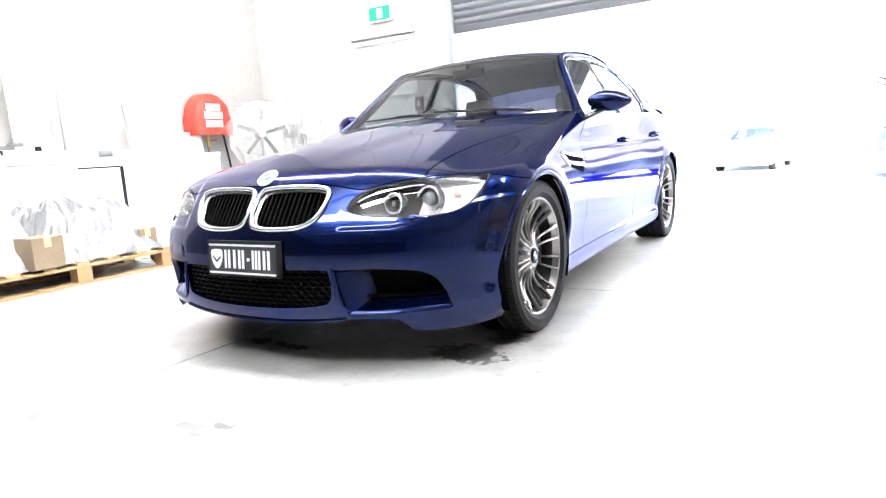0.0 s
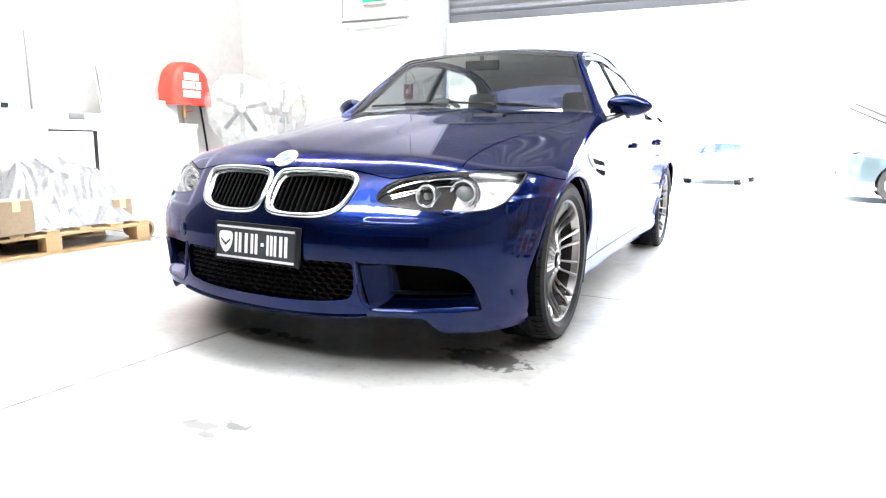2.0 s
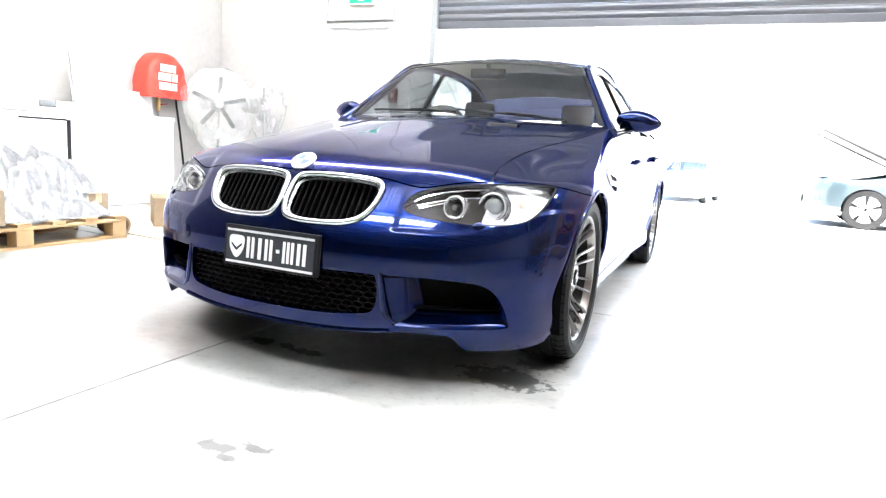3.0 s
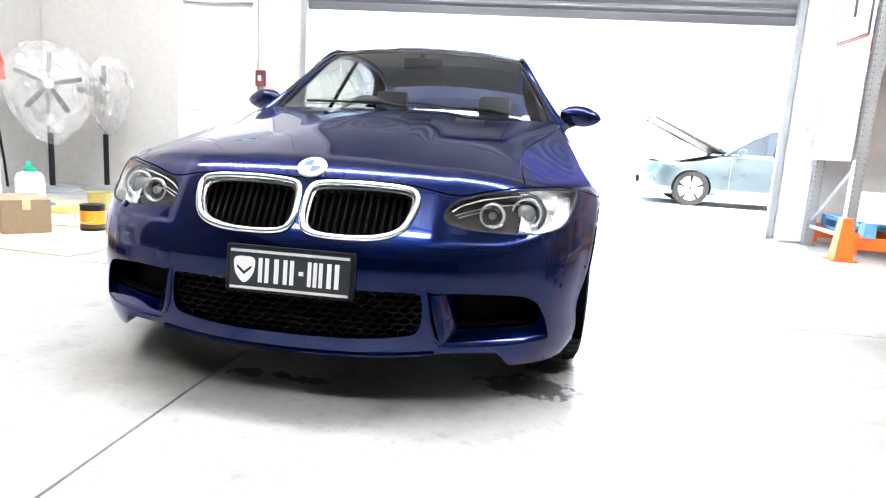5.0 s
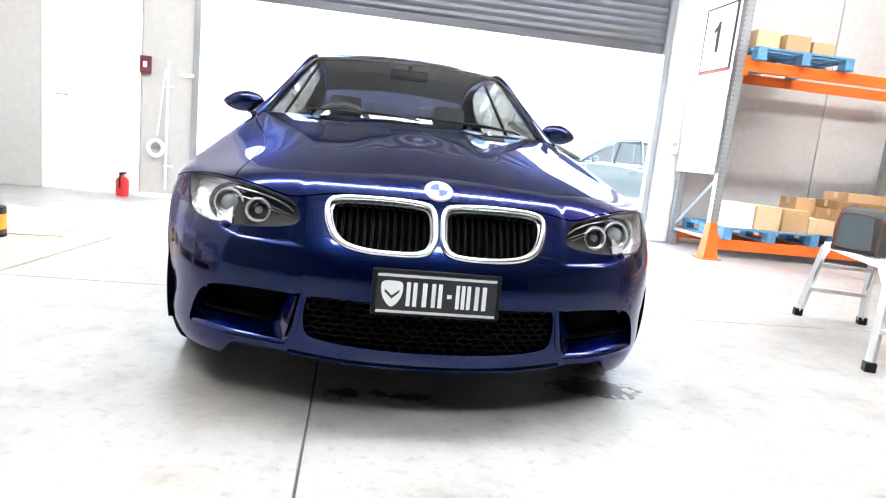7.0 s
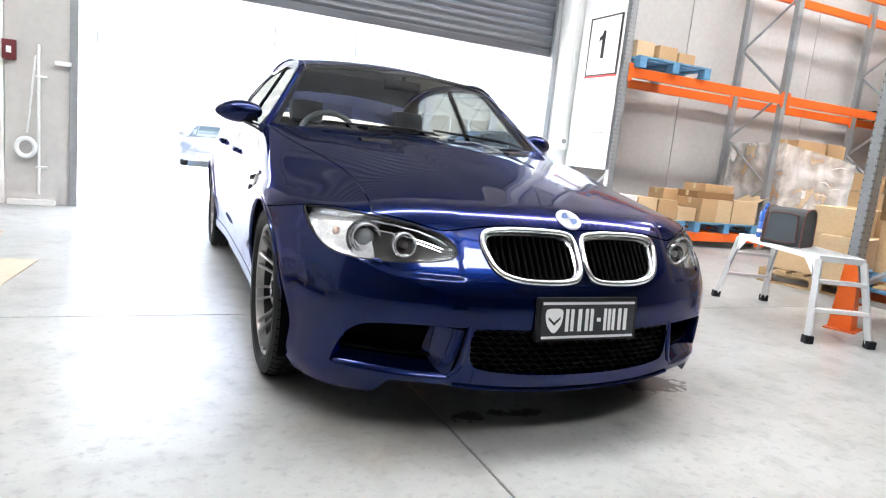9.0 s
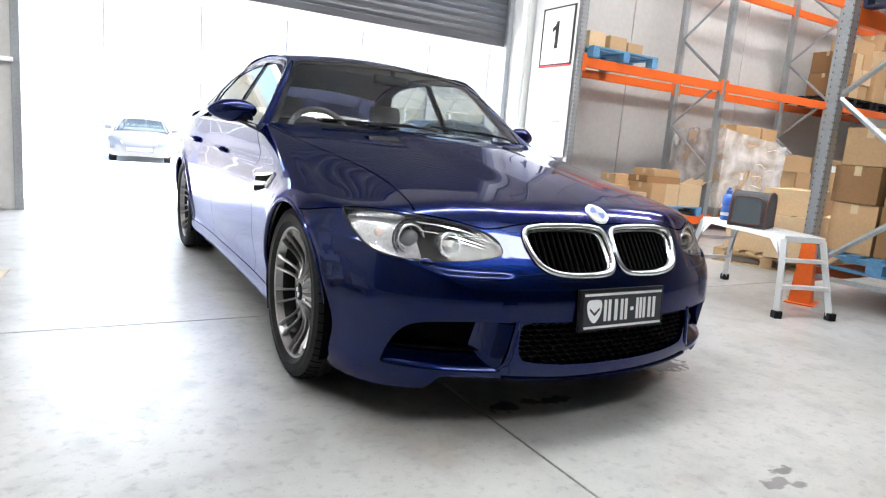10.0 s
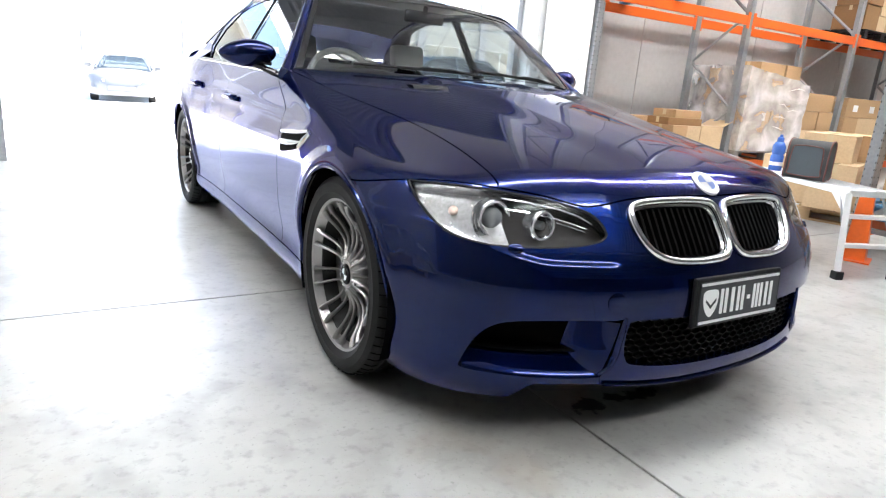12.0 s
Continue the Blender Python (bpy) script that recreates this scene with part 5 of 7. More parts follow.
    for k in range(5):
        a = 2 * math.pi * (k + 0.5) / 5
        part("bolt", lathe(bmesh.new(), [(0.0085, 0.06), (0.0085, 0.075), (0.005, 0.078), (0, 0.078)], 6, Matrix.Translation((0.055 * math.cos(a), 0.055 * math.sin(a), 0))), CHROME, rim)
    part("brake_disc", lathe(bmesh.new(), [(0.09, 0.012), (0.18, 0.012), (0.18, -0.014), (0.0, -0.014)], 64), surface("cast_disc", (0.1, 0.1, 0.1), 0.35, 0.9, 0.1, (20, 200)), unit, "grey drilled brake disc", smooth=30)
    bm = bmesh.new()
    slab(bm, [(0.12 * math.cos(a), 0.12 * math.sin(a)) for a in np.linspace(1.2, 2.4, 9)] + [(0.2 * math.cos(a), 0.2 * math.sin(a)) for a in np.linspace(2.4, 1.2, 9)], -0.04, 0.035)
    part("caliper", bm, SATIN, unit, "grey brake caliper")
    # added black disc whose colour stands in for the shade inside the wheel
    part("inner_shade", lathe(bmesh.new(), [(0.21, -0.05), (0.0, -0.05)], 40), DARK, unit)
    return unit


first = road_wheel(1, AXLE)
for sx, axle in ((-1, AXLE), (1, BASE), (-1, BASE)):
    w = copy_thing(first, pose(sx * 0.785, axle, TYRE, 0, 90 * sx, 0))

# ---------------------------------------------------------------- pallet racks
SLOT_GREY = surface("slot_shadow", (0.1, 0.1, 0.105), 0.8)


def perforations(bm, x, y, z0, z1, face, step=0.05, size=(0.007, 0.013)):
    """Dark slots in a rack post. face: 'x-' or 'y-', the side on which they show."""
    z = z0
    while z < z1:
        for d in (-0.03, 0.03):
            a, b = size
            if face == "y-":
                block(bm, (x + d - a / 2, y - 0.0012, z), (x + d + a / 2, y + 0.002, z + b))
            else:
                block(bm, (x - 0.0012, y + d - a / 2, z), (x + 0.002, y + d + a / 2, z + b))
        z += step


def channel_post(x, y, high, wide=0.09, deep=0.07, wall=0.004):
    """An open steel post with folded lips, seen from all sides."""
    line = [(-wide / 2, deep / 2), (-wide / 2, -deep / 2), (wide / 2, -deep / 2), (wide / 2, deep / 2), (wide / 2 - 0.02, deep / 2), (wide / 2 - 0.02, deep / 2 - wall), (wide / 2 - wall, deep / 2 - wall),
            (wide / 2 - wall, -deep / 2 + wall), (-wide / 2 + wall, -deep / 2 + wall), (-wide / 2 + wall, deep / 2 - wall), (-wide / 2 + 0.02, deep / 2 - wall), (-wide / 2 + 0.02, deep / 2)]
    return slab(bmesh.new(), line, 0, high, Matrix.Translation((x, y, 0)))


def rack(name, x0, bays, bay, y0, depth, high, levels, label, near=False):
    """A run of pallet racking along x. y0: its front; levels: (first bay, last bay, height of the beam's top)."""
    run = thing(name, (x0, y0, 0), label, "pallet rack")
    for n in range(bays + 1):
        x = n * bay
        for y in (0.035, depth - 0.035):
            post = part("upright", channel_post(x, y, high), STEEL, run)
            part("foot_plate", boxes(((x - 0.07, y - 0.06, 0), (x + 0.07, y + 0.06, 0.008)), bevel=0.002), STEEL, post)
            if n == 0 or near:
                bm = bmesh.new()
                perforations(bm, x, y - 0.035, 0.1, min(high, 3.4), "y-")
                perforations(bm, x - 0.045, y, 0.1, min(high, 3.4), "x-")
                tagged(part("slots", bm, SLOT_GREY, post, "dark post slots"), kind="stuff")
        z, flip = 0.25, False
        while z < high - 0.7:
            a, b = (0.05, depth - 0.05) if flip else (depth - 0.05, 0.05)
            bm = tube(bmesh.new(), [(x, a, z), (x, b, z + 0.62)], 0.019, 4, False, (0.7, 1.1))
            part("brace", bm, STEEL, run)
            z, flip = z + 0.62, not flip
        for z in (0.18, high - 0.2):
            part("tie", boxes(((x - 0.014, 0.05, z), (x + 0.014, depth - 0.05, z + 0.035))), STEEL, run)
    for a, b, z in levels:
        for n in range(a, b + 1):
            for y in (-0.002, depth - 0.048):
                beam = part("beam", boxes(((n * bay + 0.047, y, z - 0.115), ((n + 1) * bay - 0.047, y + 0.05, z)), bevel=0.006), ORANGE, run, "orange step beam")
                for x in (n * bay + 0.06, (n + 1) * bay - 0.06):
                    part("beam_hook", boxes(((x - 0.03, y - 0.006, z - 0.16), (x + 0.03, y - 0.0025, z + 0.04)), bevel=0.001), ORANGE, beam)
    return run


BAY = 2.66
rack("pallet_rack", 1.53, 3, BAY, 6.2, 0.87, 5.2, [(0, 2, 0.2), (0, 2, 2.08), (1, 2, 3.64)], "galvanised pallet rack with orange beams along the concrete wall")
rack("pallet_rack", 1.07, 3, BAY, 2.08, 0.87, 5.2, [(0, 2, 0.25), (0, 2, 2.12), (0, 2, 3.64)], "galvanised pallet rack with orange beams, end frame to the aisle", near=True)


def post_guard(x, y, high, turn=0):
    guard = thing("post_guard", (x, y, 0), "orange steel guard round a rack foot", "post guard", "post guards", turn=turn)
    bm = bmesh.new()
    a = [(-0.08, -0.09), (0.08, -0.09), (0.08, 0.05), (0.06, 0.05), (0.06, -0.07), (-0.06, -0.07), (-0.06, 0.05), (-0.08, 0.05)]
    slab(bm, a, 0.012, high)
    for v in bm.verts:
        if v.co.z > 0.1:
            v.co.x, v.co.y = v.co.x * 0.5, v.co.y * 0.6
    part("shield", bm, ORANGE, guard)
    part("foot", boxes(((-0.11, -0.12, 0), (0.11, 0.07, 0.011)), bevel=0.002), ORANGE, guard)


post_guard(1.42, 6.07, 0.38)
post_guard(0.93, 2.85, 0.45, 20)

# white end board with a sheet that reads 1
board = thing("end_board", (1.462, 6.64, 0), "white board fixed to the rack end, with a numbered sheet", "notice board")
part("backing", boxes(((-0.016, -0.4, 0.88), (0.0, 0.4, 3.5)), bevel=0.003), WHITE_PAINT, board)
part("sheet_frame", boxes(((-0.022, -0.38, 1.97), (-0.0162, 0.23, 2.67)), bevel=0.002), surface("black_frame", (0.03, 0.02, 0.02), 0.4), board, "dark sheet holder")
part("red_edge", boxes(((-0.026, -0.38, 1.96), (-0.0222, 0.23, 1.98))), RED_PAINT, board, "red lower edge")
part("sheet", boxes(((-0.026, -0.345, 2.0), (-0.0224, 0.195, 2.65))), PAPER, board, "white paper sheet")
numeral = [(-0.03, -0.16), (0.03, -0.16), (0.03, 0.16), (-0.015, 0.16), (-0.035, 0.115), (-0.085, 0.085), (-0.085, 0.035), (-0.03, 0.065)]
part("numeral", slab(bmesh.new(), numeral, -0.0008, 0.0008, Matrix.Translation((-0.0272, -0.07, 2.34)) @ pose(0, 0, 0, 90, 0, -90)), BLACK_INK, board, "black figure 1")
part("lower_sheet", boxes(((-0.02, -0.3, 0.93), (-0.0162, 0.2, 1.31))), PAPER, board)
part("sheet_edge", boxes(((-0.0225, -0.3, 1.302), (-0.0202, 0.1, 1.312)), ((-0.0225, 0.192, 1.1), (-0.0202, 0.2, 1.312))), BLACK_INK, board)


# ---------------------------------------------------------------- cartons and pallets


def carton(x, y, z, w, d, h, material=None, turn=0.0, label="", group="cartons on the racks", flaps=False):
    """A taped carton whose base centre lies at x, y, z."""
    material = material or CARTON
    box = thing("carton", (x, y, z), label or "closed brown cardboard carton with tape seam", "carton", group, turn=turn)
    bm = bmesh.new()
    block(bm, (-w / 2, -d / 2, 0.001), (w / 2, d / 2, h), 0.004)
    body = part("body", bm, material, box)
    if not flaps:
        part("tape", boxes(((-w / 2 - 0.0006, -0.025, h - 0.07), (w / 2 + 0.0006, 0.025, h + 0.0008))), TAPE, body, "packing tape")
        part("flap_seam", boxes(((-w / 2 + 0.002, -0.0012, h), (w / 2 - 0.002, 0.0012, h + 0.0014))), CARTON_DARK, body)
    else:
        for sx in (-1, 1):
            part("flap", block(bmesh.new(), (-0.002, -d / 2, 0), (0.002, d / 2, w * 0.45), 0, Matrix.Translation((sx * w / 2, 0, h)) @ pose(0, 0, 0, 0, sx * 65, 0)), material, body)
    if random.random() < 0.15 and h > 0.18:
        part("label", boxes(((-w * 0.1, -d / 2 - 0.0012, h * 0.3), (w * 0.18, -d / 2 + 0.001, h * 0.65))), PAPER, body, "white paper label")
    return box


def pallet(x, y, z, w, d, material, label, turn=0.0, high=0.13):
    """A two-way pallet of boards and blocks."""
    base = thing("pallet", (x, y, z), label, "pallet", "pallets", turn=turn)
    for k in range(7):
        cy = -d / 2 + 0.05 + k * (d - 0.1) / 6
        part("top_board", boxes(((-w / 2, cy - 0.045, high - 0.02), (w / 2, cy + 0.045, high)), bevel=0.002), material, base)
    for cx in (-w / 2 + 0.05, 0, w / 2 - 0.05):
        part("bearer", boxes(((cx - 0.05, -d / 2 + 0.004, high - 0.04), (cx + 0.05, d / 2 - 0.004, high - 0.021)), bevel=0.002), material, base)
        for cy in (-d / 2 + 0.06, 0, d / 2 - 0.06):
            part("block", boxes(((cx - 0.05, cy - 0.055, 0.019), (cx + 0.05, cy + 0.055, high - 0.041)), bevel=0.003), material, base)
        part("foot_board", boxes(((cx - 0.05, -d / 2, 0), (cx + 0.05, d / 2, 0.018)), bevel=0.002), material, base)
    return base


def stack(x0, x1, y, z, rows, mats, depth=0.4, group="cartons on the racks", label=""):
    """Rows of cartons side by side, one on another. rows: (height, count)."""
    for high, count in rows:
        w = (x1 - x0) / count
        for n in range(count):
            carton(x0 + w * (n + 0.5), y + random.uniform(-0.02, 0.02), z, w - random.uniform(0.006, 0.03), depth, high, random.choice(mats), random.uniform(-2, 2), label, group)
        z += high + 0.003
    return z


SHELF_1, SHELF_2 = 0.203, 2.083
# first bay, low: blue pallets and a row of cartons
pallet(2.22, 6.63, SHELF_1, 1.14, 0.9, BLUE_WOOD, "blue-painted wooden pallet on the rack beams")
pallet(3.52, 6.63, SHELF_1, 1.14, 0.9, BLUE_WOOD, "blue-painted wooden pallet on the rack beams")
TOP = SHELF_1 + 0.131
carton(1.84, 6.4, TOP, 0.3, 0.36, 0.27, PAPER, 0, "white printed carton on a blue pallet")
for x, w, h, m in ((2.17, 0.3, 0.26, CARTON_PALE), (2.5, 0.31, 0.25, CARTON)):
    carton(x, 6.42, TOP, w, 0.38, h, m)
carton(2.83, 6.42, TOP, 0.32, 0.36, 0.17, CARTON_PALE, 2)
carton(3.16, 6.4, TOP, 0.3, 0.4, 0.3, CARTON, 3)
carton(3.46, 6.4, TOP, 0.26, 0.38, 0.3, CARTON_PALE, -2)
carton(3.84, 6.4, TOP, 0.42, 0.38, 0.31, CARTON_PALE, -4, "open brown cardboard carton with raised flaps", flaps=True)
carton(3.0, 6.75, TOP, 0.5, 0.28, 0.38, CARTON)
carton(3.3, 6.42, TOP + 0.3015, 0.62, 0.36, 0.09, CARTON_DARK, -3)
carton(3.36, 6.44, TOP + 0.393, 0.56, 0.34, 0.1, CARTON, 4)
# first bay, high: blue pallet with small cartons
pallet(2.2, 6.6, SHELF_2, 1.1, 0.95, BLUE_WOOD, "blue-painted wooden pallet on the upper rack beams")
for x, w, h, m in ((1.85, 0.26, 0.2, CARTON_PALE), (2.2, 0.28, 0.19, CARTON), (2.5, 0.26, 0.15, CARTON)):
    carton(x, 6.45, SHELF_2 + 0.131, w, 0.3, h, m)


FILM_WHITE = surface("gathered_film", (0.82, 0.82, 0.83), 0.2, 0, 0.05)


def wrapped(x, y, z, w, d, h, rows, label):
    """A pallet load of cartons under creased clear film."""
    stack(x - w / 2, x + w / 2, y, z, rows, [CARTON, CARTON_PALE, CARTON_PALE], d * 0.94, "cartons under stretch film")
    film = bmesh.new()
    n = 30
    rings = []
    for k in range(9):
        t = k / 8
        ring = []
        for i in range(n * 4):
            s = (i % n) / n
            cx, cy = ((-1 + 2 * s, -1), (1, -1 + 2 * s), (1 - 2 * s, 1), (-1, 1 - 2 * s))[i // n]
            crease = 0.016 * noise.noise((cx * 4 + x, cy * 4 + y, t * 7)) + 0.01 * noise.noise((cx * 12, cy * 12 + x, t * 3))
            ring.append(film.verts.new(((w / 2 + 0.03 + crease) * cx, (d / 2 + 0.03 + crease) * cy, t * h * (0.93 - 0.07 * cx) + 0.03 * noise.noise((cx * 3, cy * 3, x)) * t)))
        rings.append(ring)
    for one, two in zip(rings, rings[1:]):
        for i in range(len(one)):
            j = (i + 1) % len(one)
            film.faces.new((one[i], one[j], two[j], two[i]))
    wrap = part("stretch_wrap", film, WRAP, None, smooth=60)
    wrap.location = (x, y, z)
    for k in range(6):
        cx, cz = random.uniform(-0.42, 0.42) * w, random.uniform(0.1, 0.85) * h
        part("film_tail", tube(bmesh.new(), [(cx - 0.12, -d / 2 - 0.05, cz), (cx, -d / 2 - 0.058, cz + random.uniform(-0.03, 0.03)), (cx + 0.14, -d / 2 - 0.05, cz + random.uniform(-0.08, 0.08))], [0.002, 0.005, 0.0015], 6, False, (0.5, 1.6)), FILM_WHITE, wrap, "gathered white film")
    tagged(wrap, label, "stretch wrap", "wrapped pallet loads")


pallet(5.08, 6.63, SHELF_1, 1.5, 0.95, surface("grey_wood", (0.16, 0.15, 0.14), 0.8, 0, 0.2), "dark weathered pallet on the rack beams")
wrapped(5.06, 6.6, TOP, 1.42, 0.85, 1.13, [(0.32, 3), (0.32, 4), (0.3, 3)], "creased clear film round stacked cartons")
for x, w, h, m in ((4.93, 0.6, 0.26, CARTON), (5.45, 0.38, 0.26, CARTON)):
    carton(x, 6.42, TOP + 0.9495, w, 0.38, h, m, random.uniform(-3, 3), "brown carton on top of a wrapped pallet load")
carton(4.47, 6.6, TOP + 0.9415, 0.26, 0.7, 0.15, CARTON_PALE, 0, "pale carton under stretch film", "cartons under stretch film")
pallet(6.45, 6.63, SHELF_1, 1.14, 0.95, BLUE_WOOD, "blue-painted wooden pallet on the rack beams")
stack(5.95, 6.75, 6.45, TOP, [(0.32, 2), (0.28, 2), (0.26, 2)], [CARTON, CARTON_PALE])
stack(7.1, 9.3, 6.45, SHELF_1 + 0.003, [(0.34, 5), (0.34, 5), (0.3, 4)], [CARTON, CARTON_DARK, CARTON_PALE])
pallet(7.5, 6.63, SHELF_2, 1.1, 0.95, MATT_BLACK, "black plastic pallet on the upper rack beams")
stack(6.97, 7.37, 6.45, SHELF_2 + 0.131, [(0.36, 1), (0.34, 1)], [CARTON_DARK], 0.5, label="dark brown cardboard carton on a black pallet")
stack(7.4, 7.97, 6.45, SHELF_2 + 0.131, [(0.24, 2), (0.24, 2), (0.24, 2), (0.22, 2)], [CARTON, CARTON_PALE], 0.42)
pallet(8.7, 6.63, SHELF_2, 1.1, 0.95, MATT_BLACK, "black plastic pallet on the upper rack beams")
stack(8.18, 9.2, 6.45, SHELF_2 + 0.131, [(0.28, 3), (0.3, 3), (0.28, 3), (0.26, 2)], [CARTON, CARTON_PALE])

# near rack: cartons on a blue pallet, a dark pallet above
NEAR_Y = 2.51
pallet(1.78, NEAR_Y, 0.253, 1.18, 1.0, BLUE_WOOD, "blue-painted wooden pallet on low rack beams")
z = stack(1.24, 2.3, NEAR_Y - 0.2, 0.385, [(0.36, 3)], [CARTON_DARK], 0.5, "cartons on the near rack")
z = stack(1.26, 2.28, NEAR_Y - 0.2, z, [(0.27, 1), (0.27, 1)], [surface("olive_cardboard", (0.3, 0.21, 0.1), 0.8, 0, 0.12, (2, 50), bump=0.0005, bump_scale=120)], 0.5, "cartons on the near rack", "large brown cardboard carton")
stack(1.24, 2.3, NEAR_Y + 0.24, 0.385, [(0.36, 3), (0.27, 2), (0.27, 1)], [CARTON, CARTON_DARK], 0.32, "cartons on the near rack")
pallet(3.1, NEAR_Y, 0.253, 1.18, 1.0, BLUE_WOOD, "blue-painted wooden pallet on low rack beams")
stack(2.6, 3.6, NEAR_Y, 0.385, [(0.35, 3), (0.35, 2), (0.4, 2)], [CARTON, CARTON_DARK], 0.8, "cartons on the near rack")
pallet(1.8, NEAR_Y, 2.123, 1.18, 1.0, surface("navy_plastic", (0.02, 0.035, 0.09), 0.5), "dark blue plastic pallet on upper beams")
carton(1.55, NEAR_Y, 2.255, 0.5, 0.6, 0.5, CARTON_DARK, 0, "", "cartons on the near rack")

# floor pallet with pale cartons in the aisle
pallet(2.62, 4.05, 0, 1.15, 1.0, PINE, "raw pine pallet on the floor in the aisle", 20)
for x, y, z, w, d, h, m in ((2.22, 3.72, 0.131, 0.42, 0.36, 0.4, CARTON_PALE), (2.35, 4.2, 0.131, 0.46, 0.42, 0.4, CARTON_PALE), (2.75, 3.9, 0.131, 0.48, 0.5, 0.4, CARTON_PALE),
                            (2.3, 3.85, 0.534, 0.4, 0.4, 0.24, CARTON_PALE), (2.75, 3.95, 0.534, 0.42, 0.4, 0.24, CARTON)):
    carton(x, y, z, w, d, h, m, 20, "pale brown carton on a floor pallet", "cartons on the floor pallet")

# ---------------------------------------------------------------- aluminium work platform
bench = thing("work_platform", (0.665, 3.08, 0), "folding aluminium work platform with black rubber feet", "work platform", turn=67.7)
part("deck", boxes(((-0.5, -0.15, 0.485), (0.5, 0.15, 0.525)), bevel=0.008), BRIGHT_ALLOY, bench)
bm = bmesh.new()
for k in range(9):
    block(bm, (-0.48, -0.135 + k * 0.032, 0.525), (0.48, -0.127 + k * 0.032, 0.529))
tagged(part("deck_ribs", bm, BRIGHT_ALLOY, bench), kind="stuff")
for s in (-1, 1):
    for w in (-1, 1):
        bm = bmesh.new()
        tube(bm, [(s * 0.49, w * 0.14, 0.5), (s * 0.6, w * 0.19, 0.03)], 0.026, 4, False, (1.0, 0.8))
        leg = part("leg", bm, BRIGHT_ALLOY, bench)
        part("rubber_foot", boxes(((s * 0.605 - 0.026, w * 0.193 - 0.026, 0), (s * 0.605 + 0.026, w * 0.193 + 0.026, 0.05)), bevel=0.006), MATT_BLACK, leg, "black rubber foot")
    for z in (0.2, 0.37):
        t = (0.5 - z) / 0.47
        part("rung", boxes(((s * (0.49 + 0.11 * t) - 0.025, -0.14 - 0.05 * t, z - 0.012), (s * (0.49 + 0.11 * t) + 0.025, 0.14 + 0.05 * t, z + 0.012)), bevel=0.004), BRIGHT_ALLOY, bench)
    for w in (-1, 1):
        part("stay", tube(bmesh.new(), [(s * 0.56, w * 0.165, 0.2), (s * 0.44, w * 0.145, 0.48)], 0.008, 6), STEEL, bench)
    part("gusset", slab(bmesh.new(), [(s * 0.5, 0.49), (s * 0.36, 0.49), (s * 0.51, 0.36)], -0.152, -0.148, pose(0, 0, 0, 90)), BRIGHT_ALLOY, bench)
part("maker_plate", boxes(((0.502, -0.06, 0.49), (0.504, 0.06, 0.515))), PAPER, bench, "small pale maker plate")

bag = thing("tool_bag", (0.54, 3.06, 0.53), "graphite cloth tool bag with brown leather piping", "bag", turn=-70)
bm = bmesh.new()
prof = rounded([(-0.13, 0.0), (0.13, 0.0), (0.14, 0.06), (0.135, 0.18), (0.1, 0.255), (0.0, 0.275), (-0.1, 0.255), (-0.135, 0.18), (-0.14, 0.06)], 4)
slab(bm, prof.tolist(), -0.135, 0.135, pose(0, 0, 0, 90, 0, 90))
part("body", bm, GRAPHITE, bag, smooth=35)
piping = surface("brown_piping", (0.14, 0.05, 0.04), 0.5)
bag.scale = (0.88, 0.92, 0.9)
for s in (-0.135, 0.135):
    part("piping", tube(bmesh.new(), [(s, y, z + 0.002) for y, z in prof], 0.006, 6, True), piping, bag, "brown piping", smooth=True)
for s in (-1, 1):
    flap = rounded([(-0.095, 0.03), (0.095, 0.03), (0.105, 0.07), (0.1, 0.2), (0.075, 0.235), (-0.075, 0.235), (-0.1, 0.2), (-0.105, 0.07)], 3)
    part("pocket", slab(bmesh.new(), flap.tolist(), 0, 0.03, Matrix.Translation((0, s * 0.135, 0)) @ pose(0, 0, 0, 90, 0, 0 if s < 0 else 180)), surface("slate_cloth", (0.09, 0.11, 0.125), 0.7, 0, 0.15, (9, 200), bump=0.0008, bump_scale=300), bag, "slate pocket flap", smooth=35)
    part("piping", tube(bmesh.new(), [(x if s < 0 else -x, s * 0.165, z) for x, z in flap], 0.005, 6, True), piping, bag, "brown piping", smooth=True)

bottle = thing("spray_bottle", (0.7, 3.38, 0.53), "blue plastic bottle with white label on the platform", "bottle")
part("body", lathe(bmesh.new(), [(0, 0), (0.04, 0), (0.043, 0.008), (0.043, 0.1), (0.036, 0.112), (0.043, 0.125), (0.043, 0.17), (0.03, 0.195), (0.02, 0.2)], 28), BLUE_PLASTIC, bottle, smooth=40)
part("cap", lathe(bmesh.new(), [(0.022, 0.2), (0.022, 0.228), (0.012, 0.234), (0.01, 0.25), (0, 0.252)], 20), BLUE_PLASTIC, bottle, smooth=40)
part("label", lathe(bmesh.new(), [(0.0436, 0.035), (0.0436, 0.06)], 28), PAPER, bottle, "white label")

